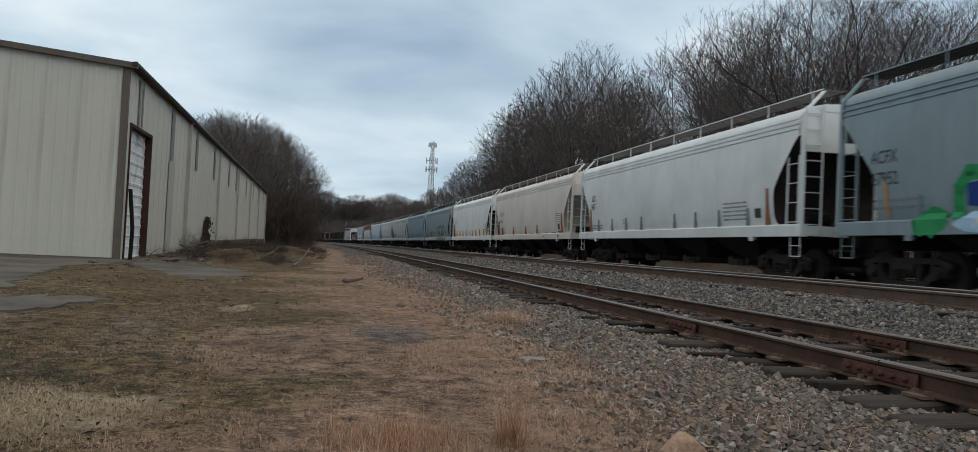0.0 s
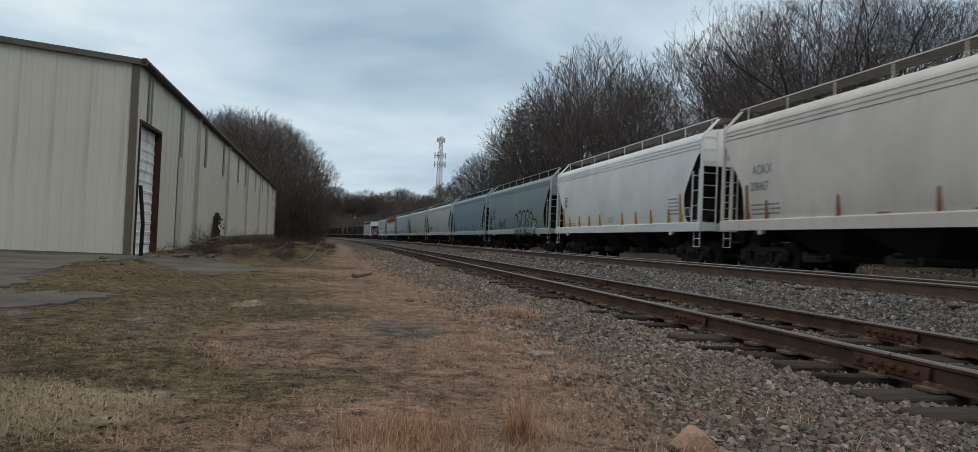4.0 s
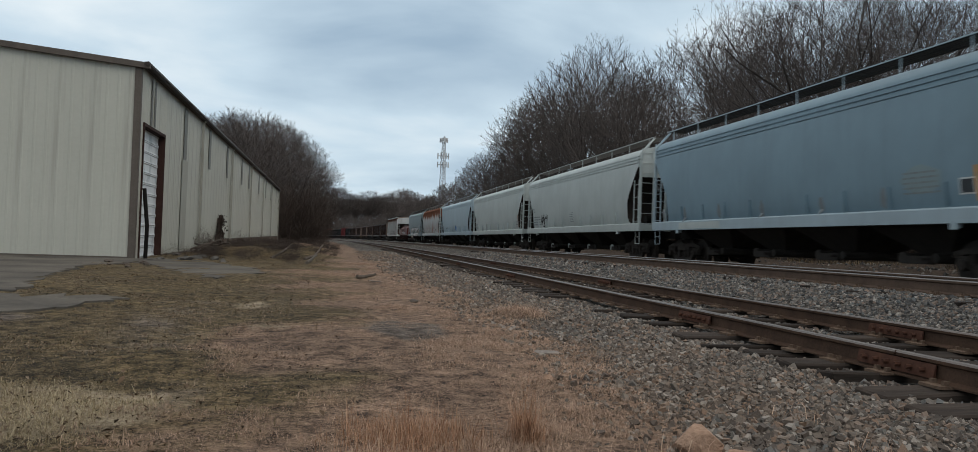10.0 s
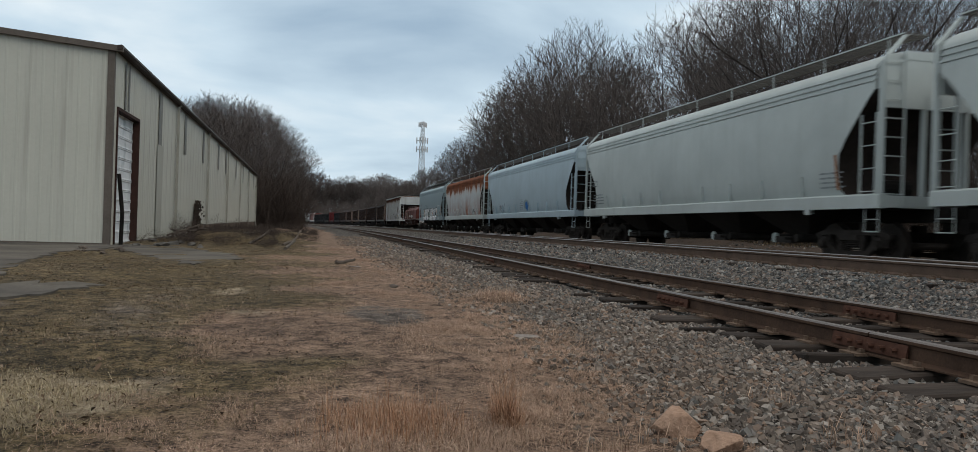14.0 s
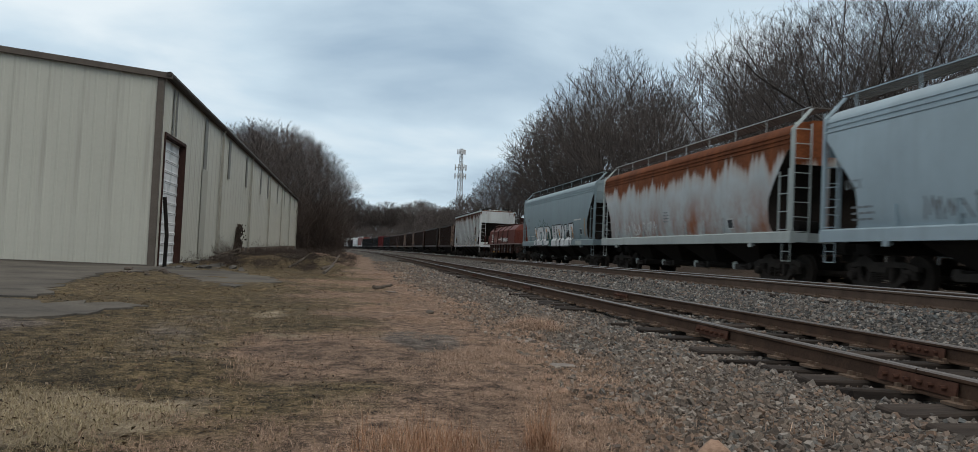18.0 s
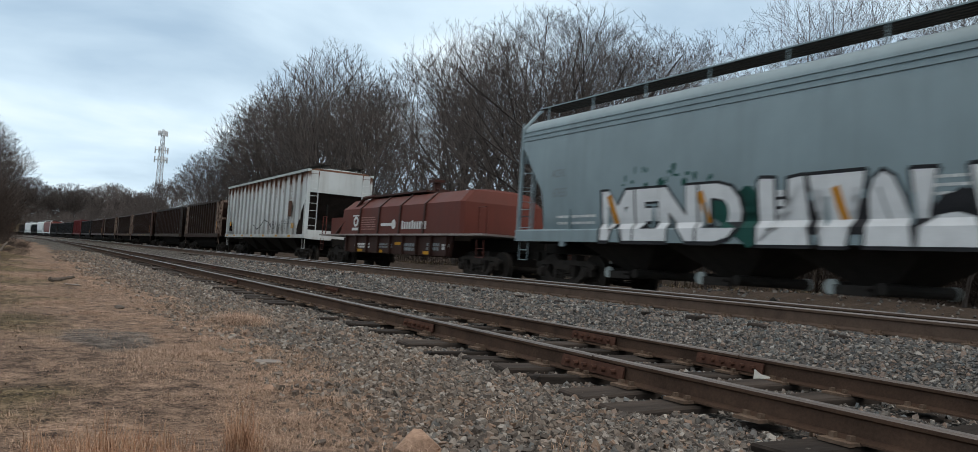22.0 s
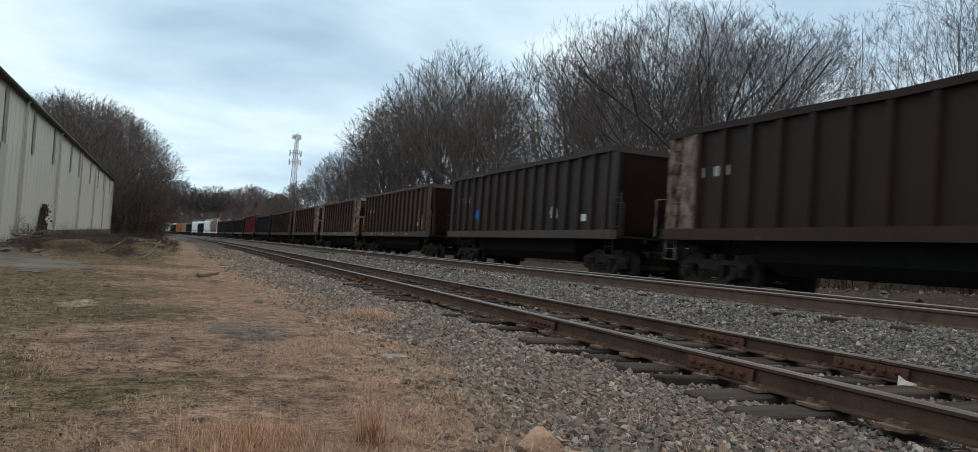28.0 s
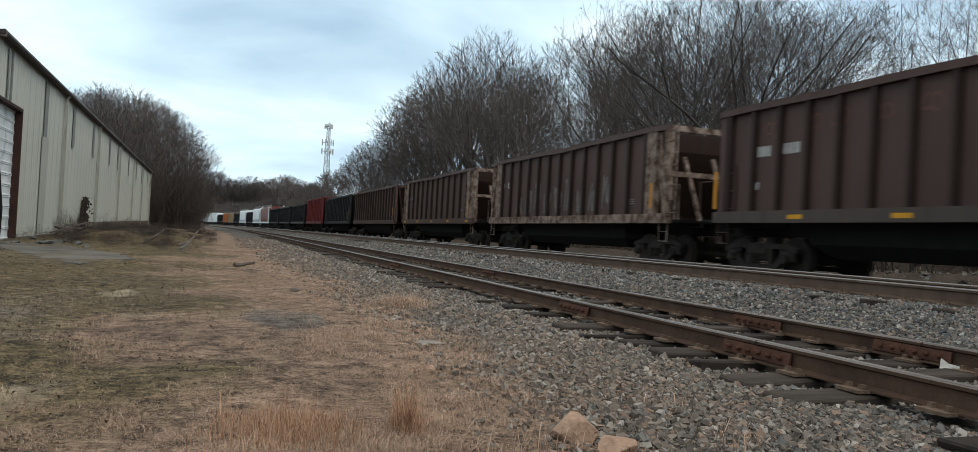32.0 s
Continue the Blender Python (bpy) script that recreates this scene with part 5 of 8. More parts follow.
def build_train():
    hop = {
        0: ("blue-grey covered hopper with green and blue painted tags", "blue_grey", None, None),
        1: ("white covered hopper with dark lettering", "white", "stake_rust", None),
        2: ("beige covered hopper with rust stains along the sill", "beige", "stake_rust", None),
        3: ("bright white covered hopper with orange stakes", "bright", "stake_orange", None),
        4: ("slate grey covered hopper with large spray-painted tags", "slate", None, "pale"),
        5: ("dull blue covered hopper with a light sill", "sky", None, "pale_blue"),
        6: ("pale grey covered hopper with a small black tag", "pale", None, None),
        7: ("pale grey covered hopper with dark end openings", "pale", None, None),
        8: ("pale blue covered hopper with scrawled tags", "pale_blue", None, None),
        9: ("grey covered hopper with rust running down from the roof", "rusty", None, "pale"),
        10: ("blue-grey covered hopper with white block-letter graffiti", "blue_grey", None, None),
        24: ("dull red covered hopper with a bleached white roof", "far_red", None, "white"),
        25: ("white covered hopper far down the train", "white", None, None),
        27: ("white covered hopper far down the train", "white", None, None),
        32: ("white covered hopper at the tail of the train", "bright", None, None),
        33: ("white covered hopper at the tail of the train", "bright", None, None),
        34: ("pale grey covered hopper at the tail of the train", "pale", None, None),
        35: ("white covered hopper at the tail of the train", "bright", None, None),
        36: ("white covered hopper at the tail of the train", "bright", None, None),
        37: ("pale grey covered hopper at the tail of the train", "pale", None, None),
        38: ("white covered hopper at the tail of the train", "bright", None, None),
        39: ("white covered hopper at the tail of the train", "bright", None, None),
        40: ("white covered hopper at the tail of the train", "bright", None, None)}
    gon = {
        13: ("dark brown open hopper car with a peeling pale end", "gon_dark", 13, True, "gon_rust", "bay_end"),
        14: ("black open gondola with a worn grey sill", "gon_soot", 17, False, "gon_sill", None),
        15: ("dark brown open gondola with yellow sill markers", "gon_brown", 17, False, "gon_sill", None),
        16: ("rusty brown open hopper car with scrawled tags", "gon_brown", 13, True, "bay_end", "bay_end"),
        17: ("dark brown open hopper car with pale end frames", "gon_brown", 12, True, None, "bay_end"),
        18: ("dark brown open gondola with upright ribs", "gon_brown", 17, False, None, None),
        19: ("black open gondola with upright ribs", "gon_black", 17, False, None, None),
        20: ("dark red high-sided open gondola", "red", 12, False, None, None),
        21: ("black open gondola with a pale sill", "gon_black", 13, False, "gon_sill", None),
        26: ("black open gondola with upright ribs", "gon_black", 13, False, None, None),
        28: ("black open gondola with upright ribs", "gon_black", 13, False, None, None),
        29: ("tan high-sided open gondola", "yellow", 13, False, None, None),
        30: ("orange high-sided open gondola", "orange", 12, False, None, None)}
    for k in range(len(COUPLINGS) - 1):
        pitch = COUPLINGS[k + 1] - COUPLINGS[k]
        if k in hop:
            label, colour, stakes, trim = hop[k]
            car, wheels = hopper(label, colour, pitch, stakes, trim)
        elif k == 11:
            car, wheels = coil_car("dull red coil car with white markings", pitch)
        elif k == 12:
            car, wheels = ribbed_hopper("chalky white ribbed covered hopper streaked with rust", pitch)
        else:
            label, colour, ribs, bay, sill, end = gon.get(k, ("black open gondola with upright ribs", "gon_black", 13, False, None, None))
            car, wheels = gondola(label, colour, pitch, ribs, bay, sill, end, 3.9 if k in (20, 29, 30) else 3.55, 0.80 if k == 15 else 0.55)
        CARS.append((car, wheels, (COUPLINGS[k] + COUPLINGS[k + 1]) / 2 + (0.62 if k == 15 else 0.0), pitch))


P["gon_sill"] = paint("worn_grey_brown_sill", (0.085, 0.068, 0.058), (0.042, 0.034, 0.030), RUST, 0, 0.3)
build_train()


def travel(t):
    """Metres that the train has rolled since the start; it gathers a little speed."""
    s = t / 10
    return 74.4615 * s + 0.553 * s ** 2 + 4.3582 * s ** 3 - 2.6289 * s ** 4 + 0.6351 * s ** 5 - 0.0568 * s ** 6


def car_pose(middle, t):
    y = middle - travel(t)
    return Matrix.Translation(line_point(TRAIN_X, TRAIN_Z, y)) @ pose(0, 0, 0, -math.degrees(math.atan(GRADE)), 0, bend_turn(y))


def roll_rows(middle, at):
    """Turns of a wheelset under its car: it rolls while the car is within some 40 m, and keeps still further off."""
    def turn(t):
        return travel(t) / 0.457
    t, rows = 0.0, []
    near = [k for k in range(0, 401) if -22 < middle + at - travel(0.08 * k) < 40]
    if not near:
        return []
    t0, t1 = near[0] * 0.08, near[-1] * 0.08
    steps = [0.0] + [0.08 * k for k in near if 0 < k < 400] + [32.0]
    for t in steps:
        c = min(max(t, t0), t1)
        rows.append((t, Matrix.Translation((0, at, 0.457)) @ Matrix.Rotation((turn(c) - turn(t0)) % (2 * math.pi), 4, "X")))
    return rows


def motions():
    """The train rolls past; the wheels of the cars that come near turn while they are in view."""
    for car, wheels, middle, pitch in CARS:
        walk(car, [(t, car_pose(middle, t)) for t in range(0, 33)])
        for w in wheels:
            at = w.parent.matrix_basis.translation.y
            rows = roll_rows(middle, at)
            if rows and middle < 300:
                axle = w.matrix_basis.translation.y
                walk(w, [(t, Matrix.Translation((0, axle - at, 0)) @ m) for t, m in rows])


# ---- lettering, tags and labels on the cars ----
M["ink_dark"] = surf("dark_stencil_paint", (0.035, 0.04, 0.045), (0.06, 0.065, 0.07), 6, 0.7, 0, 0.05, 0.001)
M["ink_white"] = surf("white_stencil_paint", (0.50, 0.51, 0.50), (0.66, 0.67, 0.66), 6, 0.7, 0, 0.05, 0.001)
M["ink_worn"] = surf("worn_white_stencil", (0.22, 0.21, 0.20), (0.50, 0.50, 0.49), 9, 0.7, 0, 0.05, 0.001)
M["streak"] = surf("rust_streak", (0.09, 0.042, 0.028), (0.22, 0.13, 0.10), 6, 0.85, 0, 0.05, 0.001)
M["ink_grey"] = surf("faded_stencil_paint", (0.16, 0.18, 0.19), (0.22, 0.24, 0.25), 6, 0.7, 0, 0.05, 0.001)
M["spray_black"] = surf("black_spray_paint", (0.012, 0.012, 0.014), (0.03, 0.03, 0.034), 4, 0.6, 0, 0.05, 0.001)
M["spray_white"] = surf("white_spray_paint", (0.55, 0.56, 0.57), (0.70, 0.71, 0.72), 4, 0.6, 0, 0.05, 0.001)
M["spray_green"] = surf("green_spray_paint", (0.02, 0.20, 0.07), (0.04, 0.32, 0.12), 4, 0.6, 0, 0.05, 0.001)
M["spray_blue"] = surf("blue_spray_paint", (0.012, 0.03, 0.14), (0.02, 0.07, 0.28), 4, 0.6, 0, 0.05, 0.001)
M["spray_sky"] = surf("pale_blue_spray_paint", (0.25, 0.45, 0.62), (0.45, 0.62, 0.75), 4, 0.6, 0, 0.05, 0.001)
M["spray_bright"] = surf("bright_blue_spray_paint", (0.012, 0.085, 0.27), (0.025, 0.15, 0.40), 4, 0.6, 0, 0.05, 0.001)
M["tag_fill"] = surf("pale_teal_spray_paint", (0.14, 0.19, 0.195), (0.31, 0.39, 0.38), 2.5, 0.6, 0, 0.05, 0.001)
M["spray_violet"] = surf("violet_spray_paint", (0.10, 0.08, 0.30), (0.18, 0.14, 0.42), 4, 0.6, 0, 0.05, 0.001)
M["spray_teal"] = surf("dark_green_spray_paint", (0.01, 0.055, 0.045), (0.02, 0.09, 0.075), 4, 0.6, 0, 0.05, 0.001)
M["spray_orange"] = surf("orange_spray_paint", (0.42, 0.17, 0.015), (0.52, 0.23, 0.025), 4, 0.6, 0, 0.05, 0.001)
M["yellow_tape"] = surf("yellow_reflector", (0.42, 0.20, 0.012), (0.55, 0.28, 0.02), 4, 0.5, 0, 0.05, 0.001)
M["rust_mark"] = surf("rust_bloom", (0.20, 0.09, 0.04), (0.34, 0.17, 0.08), 5, 0.85, 0, 0.05, 0.001)


def hopper_side(z):
    if z < 1.335:
        return 1.582
    for (z0, w0, _), (z1, w1, _) in zip(HOP_ROWS, HOP_ROWS[1:]):
        if z0 <= z <= z1:
            return max(w0 + (w1 - w0) * (z - z0) / max(z1 - z0, 1e-6), 0)
    return 1.6


def flat_side(w):
    return lambda z: w


def islands(bm):
    """Groups of faces that hang together."""
    bmesh.ops.remove_doubles(bm, verts=bm.verts[:], dist=1e-4)
    bm.faces.index_update()
    left, out = set(bm.faces), []
    while left:
        todo, g = [left.pop()], set()
        while todo:
            f = todo.pop()
            g.add(f.index)
            for v in f.verts:
                for o in v.link_faces:
                    if o in left:
                        left.remove(o)
                        todo.append(o)
        out.append(g)
    return out


def lay(name, polys, mat, car, side, lift=0.006, label=""):
    """Flat shapes, drawn as (distance along the car, height), laid on a car's near side."""
    bm = bmesh.new()
    for poly in polys:
        vs = [bm.verts.new((0, y, z)) for y, z in poly]
        try:
            bm.faces.new(vs)
        except ValueError:
            pass
    bmesh.ops.triangulate(bm, faces=bm.faces[:])
    zs = [v.co.z for v in bm.verts]
    z = math.floor(min(zs) / 0.12) * 0.12 + 0.12
    while z < max(zs):
        bmesh.ops.bisect_plane(bm, geom=bm.verts[:] + bm.edges[:] + bm.faces[:], plane_co=(0, 0, z), plane_no=(0, 0, 1))
        z += 0.12
    for v in bm.verts:
        v.co.x = -side(v.co.z) - lift
    groups = islands(bm)
    if name == "data_panel" or len(groups) > 12 or len(groups) == 1:
        ob = part(name, bm, mat, car, label)
        if len(groups) > 1:
            ob["kind"] = "stuff"
        return
    for g in groups:
        one = bm.copy()
        one.faces.ensure_lookup_table()
        bmesh.ops.delete(one, geom=[f for f in one.faces if f.index not in g], context="FACES")
        part(name, one, mat, car, label)
    bm.free()


def text_polys(body, y, z, height, stretch=1.0, bold=0.0):
    """Outlines of a word in the built-in font; y is where it starts, z its foot."""
    cu = bpy.data.curves.new("lettering", "FONT")
    cu.body, cu.size, cu.resolution_u, cu.offset = body, 1.0, 3, bold
    ob = bpy.data.objects.new("lettering", cu)
    me = bpy.data.meshes.new_from_object(ob)
    k = height / 0.73
    out = [[(y - me.vertices[i].co.x * k * stretch, z + me.vertices[i].co.y * k) for i in p.vertices] for p in me.polygons]
    bpy.data.objects.remove(ob)
    bpy.data.curves.remove(cu)
    bpy.data.meshes.remove(me)
    return out


def bar(y0, y1, z0, z1):
    return [(y0, z0), (y1, z0), (y1, z1), (y0, z1)]


def bars(y0, y1, z0, z1, rows, rnd, fill=0.38):
    """Small print too fine to read: rows of short bars."""
    out = []
    step = (z1 - z0) / rows
    for r in range(rows):
        y = max(y0, y1)
        while y > min(y0, y1) + 0.05:
            w = rnd.uniform(0.06, 0.22)
            out.append(bar(max(y - w, min(y0, y1)), y, z0 + r * step, z0 + r * step + step * fill))
            y -= w + 0.035
    return out


def stroke(pts, w):
    """A brush line through points, as quads."""
    out = []
    for (y0, z0), (y1, z1) in zip(pts, pts[1:]):
        d = math.hypot(y1 - y0, z1 - z0) or 1
        ny, nzz = -(z1 - z0) / d * w / 2, (y1 - y0) / d * w / 2
        ey, ez = (y1 - y0) / d * w * 0.3, (z1 - z0) / d * w * 0.3
        out.append([(y0 + ny - ey, z0 + nzz - ez), (y1 + ny + ey, z1 + nzz + ez), (y1 - ny + ey, z1 - nzz + ez), (y0 - ny - ey, z0 - nzz - ez)])
    return out


def blob(y, z, ry, rz, rnd, n=16, rough=0.25):
    return [(y + ry * math.cos(2 * math.pi * k / n) * (1 + rnd.uniform(-rough, rough)), z + rz * math.sin(2 * math.pi * k / n) * (1 + rnd.uniform(-rough, rough))) for k in range(n)]


def scribble(y0, y1, z0, z1, n, w, rnd):
    """Loose tag strokes that fill a box, unreadable."""
    out = []
    for k in range(n):
        a = y0 + (y1 - y0) * (k + 0.5) / n
        s = (y1 - y0) / n
        pts = [(a + s * rnd.uniform(-0.6, 0.6), z0 + (z1 - z0) * rnd.random()) for _ in range(rnd.randint(3, 5))]
        pts[0] = (pts[0][0], z0 + (z1 - z0) * rnd.uniform(0, 0.3))
        pts[1] = (pts[1][0], z1 - (z1 - z0) * rnd.uniform(0, 0.3))
        out += stroke(pts, w)
    return out


def loops(y0, y1, z0, z1, n, w, rnd):
    """Rounded tag outlines side by side."""
    out = []
    for k in range(n):
        a = y0 + (y1 - y0) * (k + 0.5) / n
        s = abs(y1 - y0) / n * 0.56
        zc, zr = (z0 + z1) / 2 + rnd.uniform(-0.04, 0.04), (z1 - z0) / 2 * rnd.uniform(0.8, 1.0)
        pts = [(a + s * math.cos(2 * math.pi * j / 14 + 0.4 * k) * rnd.uniform(0.85, 1.1), zc + zr * math.sin(2 * math.pi * j / 14 + 0.4 * k)) for j in range(13 if k % 2 else 15)]
        out += stroke(pts, w)
    return out


def mark_train():
    rnd = random.Random(33)
    def at(k):
        return CARS[k][0], CARS[k][2], hopper_side
    def words(k, rows, mat="ink_dark"):
        car, c, side = at(k)
        for body, g, z, height, stretch in rows:
            lay("lettering", text_polys(body, g - c, z, height, stretch, 0.012), M[mat], car, side)
    words(0, [("ACFX", 14.05, 2.47, 0.27, 0.80), ("67952", 14.03, 2.04, 0.27, 0.82)])
    words(1, [("AEX", 31.40, 2.57, 0.26, 0.75), ("8407", 31.44, 2.25, 0.25, 0.75)])
    words(2, [("AOKX", 49.2, 2.50, 0.26, 0.95), ("208467", 49.3, 2.08, 0.24, 0.9)], "ink_grey")
    words(3, [("AEX", 66.75, 2.51, 0.25, 0.75), ("7461", 66.75, 2.26, 0.22, 0.8)])
    words(4, [("ACFX", 84.56, 2.45, 0.28, 0.85), ("67707", 84.45, 2.06, 0.26, 0.85)])
    words(5, [("ACFX", 103.2, 2.45, 0.22, 0.85)], "ink_grey")
    words(6, [("UTCX", 121.25, 2.2, 0.24, 0.75)], "ink_grey")
    words(7, [("UTCX", 140.4, 2.2, 0.24, 0.75)], "ink_grey")
    words(8, [("UTCX", 159.8, 2.2, 0.22, 0.75)], "ink_grey")
    words(10, [("ACFX", 193.2, 2.57, 0.20, 0.75), ("67655", 193.15, 2.1, 0.22, 0.75)], "ink_grey")
    # small print
    for k, mat, blocks in ((0, "ink_grey", ((14.0, 12.6, 1.55, 1.85, 2),)), (1, "ink_grey", ((31.3, 30.1, 1.45, 1.65, 2), (20.2, 18.9, 1.5, 2.05, 5), (27.9, 27.5, 1.6, 1.8, 2))),
                           (2, "ink_grey", ((36.8, 35.9, 1.75, 2.35, 6), (49.3, 47.9, 1.45, 1.8, 3))), (3, "ink_grey", ((60.6, 60.0, 1.45, 1.7, 3), (54.6, 53.8, 1.6, 2.2, 5), (66.6, 65.2, 1.38, 1.55, 2))),
                           (4, "ink_grey", ((84.0, 82.7, 1.5, 1.75, 3),)), (5, "ink_grey", ((90.9, 89.95, 1.62, 2.1, 5),)), (6, "ink_grey", ((121.2, 119.4, 1.5, 2.05, 4), (113.8, 113.2, 1.55, 2.05, 6))),
                           (7, "ink_grey", ((140.3, 139.2, 1.5, 1.95, 4), (125.6, 124.8, 1.5, 1.9, 4))), (8, "ink_grey", ((152.3, 151.6, 1.5, 2.1, 6), (159.6, 158.8, 1.5, 1.9, 3))), (9, "ink_grey", ((170.5, 170.05, 1.82, 2.25, 4), (177.4, 176.9, 1.5, 2.3, 4))),
                           (10, "ink_white", ((193.0, 191.5, 1.45, 1.75, 2), (184.0, 182.6, 1.75, 2.1, 3)))):
        car, c, side = at(k)
        for a, b, z0, z1, rows in blocks:
            lay("data_panel", bars(a - c, b - c, z0, z1, rows, rnd), M[mat], car, side, label="small printed data, too fine to read")
    # dark label plates
    for k, g, z in ((1, 18.4, 1.5), (3, 53.2, 1.5), (5, 89.3, 1.55), (9, 165.4, 1.47), (10, 181.22, 1.57), (2, 36.3, 1.48)):
        car, c, side = at(k)
        lay("label_plate", [bar(g - c - 0.18, g - c + 0.18, z, z + 0.30)], M["ink_white"], car, side, 0.006, "white label plate")
        lay("label_print", [bar(g - c - 0.15, g - c + 0.15, z + 0.03, z + 0.27)], M["ink_dark"], car, side, 0.010)
    # first car: green and blue shapes low on the side
    car, c, side = at(0)
    lay("graffiti", [blob(12.45 - c, 1.27, 0.40, 0.26, rnd, 18)], M["spray_green"], car, side, 0.006, "green spray paint")
    lay("graffiti", stroke([(11.82 - c, 1.40), (11.78 - c, 1.85), (11.55 - c, 2.12), (11.15 - c, 2.08), (10.95 - c, 2.42), (10.5 - c, 2.45)], 0.26), M["spray_green"], car, side, 0.006, "green spray outline")
    lay("graffiti", [blob(11.0 - c, 1.25, 0.75, 0.22, rnd, 20), blob(10.0 - c, 1.35, 0.7, 0.28, rnd, 20)], M["spray_sky"], car, side, 0.009, "pale blue spray paint")
    lay("graffiti", [[(11.62 - c, 1.55), (11.60 - c, 1.92), (11.1 - c, 1.98), (11.16 - c, 1.5)], [(11.0 - c, 1.45), (10.9 - c, 2.2), (10.35 - c, 2.3), (10.2 - c, 1.5)], [(10.05 - c, 1.55), (9.9 - c, 2.2), (9.3 - c, 2.2), (9.2 - c, 1.5)]], M["spray_blue"], car, side, 0.012, "navy blue spray shapes")
    lay("graffiti", scribble(11.5 - c, 9.2 - c, 1.12, 1.5, 6, 0.05, rnd), M["spray_white"], car, side, 0.015, "white spray strokes")
    # fourth car: a large outlined tag and a scrawl
    car, c, side = at(4)
    for j, (g, z, ry, rz, tilt) in enumerate(((77.25, 1.62, 0.36, 0.62, 0.10), (76.35, 1.68, 0.50, 0.70, -0.05), (75.30, 1.66, 0.52, 0.70, 0.04), (74.25, 1.68, 0.48, 0.66, 0.12), (73.50, 1.60, 0.42, 0.62, -0.08), (72.80, 1.42, 0.50, 0.44, -0.15))):
        def lobe(k, up=0.0):
            pts = []
            for i in range(22):
                an = 2 * math.pi * i / 22
                cs, sn = math.cos(an), math.sin(an)
                q = (abs(cs) ** 3 + abs(sn) ** 3) ** (-1 / 3) * (1 + 0.05 * math.sin(3 * an + j))
                pts.append((g - c + (ry * k * cs + tilt * rz * sn) * q, z + up + rz * k * sn * q))
            return pts
        lay("graffiti", [lobe(1.12)], M["spray_black"], car, side, 0.006 + 0.001 * j, "thick black graffiti outline")
        lay("graffiti", [lobe(0.90, 0.01)], M["tag_fill"], car, side, 0.0125 + 0.001 * j, "grey-green bubble letter fill")
    for pts, w in (([(77.25, 1.25), (77.15, 1.75), (77.30, 2.05)], 0.07), ([(76.5, 1.15), (76.42, 1.75), (76.2, 1.95), (76.02, 1.75), (76.3, 1.55)], 0.09), ([(75.6, 2.05), (75.42, 1.5), (75.1, 1.85), (74.98, 1.3)], 0.09),
                   ([(74.5, 1.35), (74.38, 1.85), (74.12, 2.0), (74.2, 1.5), (73.98, 1.3)], 0.09), ([(73.55, 1.2), (73.5, 1.75), (73.35, 1.95), (73.28, 1.7), (73.45, 1.6)], 0.08), ([(73.1, 1.35), (72.75, 1.55), (72.5, 1.45), (72.65, 1.22)], 0.08)):
        lay("graffiti", stroke([(y - c, zz) for y, zz in pts], w), M["spray_black"], car, side, 0.0205, "black graffiti strokes")
        lay("graffiti", stroke([(y - c + 0.09, zz + 0.06) for y, zz in pts[:3]], 0.035), M["spray_white"], car, side, 0.0215, "pale highlight stroke")
    for g, z in ((78.0, 2.05), (77.9, 1.75), (78.15, 1.45), (75.4, 2.36), (73.4, 2.42), (76.4, 2.38)):
        lay("graffiti", [blob(g - c, z, 0.10, 0.09, rnd, 8)], M["spray_violet"], car, side, 0.014, "violet paint spot")
    for g, z in ((76.62, 1.72), (73.72, 1.78), (73.62, 1.98)):
        lay("graffiti", [blob(g - c, z, 0.10, 0.16, rnd, 8)], M["spray_orange"], car, side, 0.0225, "orange paint spot")
    lay("graffiti", scribble(82.3 - c, 80.2 - c, 1.4, 2.1, 6, 0.06, rnd), M["spray_black"], car, side, 0.008, "black scrawled tag")
    lay("graffiti", scribble(82.8 - c, 82.2 - c, 1.45, 1.9, 3, 0.09, rnd), M["rust_mark"], car, side, 0.006, "rust-coloured streaks")
    car, c, side = at(6)
    lay("graffiti", scribble(119.3 - c, 117.9 - c, 1.45, 2.1, 5, 0.07, rnd) + loops(119.1 - c, 118.1 - c, 1.35, 1.9, 2, 0.06, rnd), M["spray_black"], car, side, 0.006, "small black tag")
    car, c, side = at(8)
    lay("graffiti", scribble(157.4 - c, 155.9 - c, 1.45, 1.95, 7, 0.05, rnd), M["ink_grey"], car, side, 0.006, "faded scrawl")
    lay("graffiti", [blob(150.9 - c, 1.68, 0.26, 0.24, rnd)], M["spray_bright"], car, side, 0.006, "bright blue paint blot")
    car, c, side = at(9)
    lay("graffiti", scribble(174.9 - c, 171.2 - c, 1.4, 1.95, 9, 0.05, rnd), M["ink_white"], car, side, 0.006, "faded pale scrawl")
    car, c, side = at(5)
    for g in (102.6, 100.9, 98.6, 96.2, 93.6, 91.5):
        lay("rust_patch", [blob(g - c, 1.55, 0.10, 0.22, rnd, 9)], M["ink_grey"], car, side, 0.006)
    # tenth car: white block letters
    car, c, side = at(10)
    lay("graffiti", [blob(g - c, z, 0.55, 0.45, rnd, 16, 0.35) for g, z in ((187.45, 1.6), (187.1, 1.55))], M["spray_teal"], car, side, 0.005, "dark green spray cloud")
    word = text_polys("MEND", 191.3 - c, 1.12, 1.02, 1.02, 0.085)
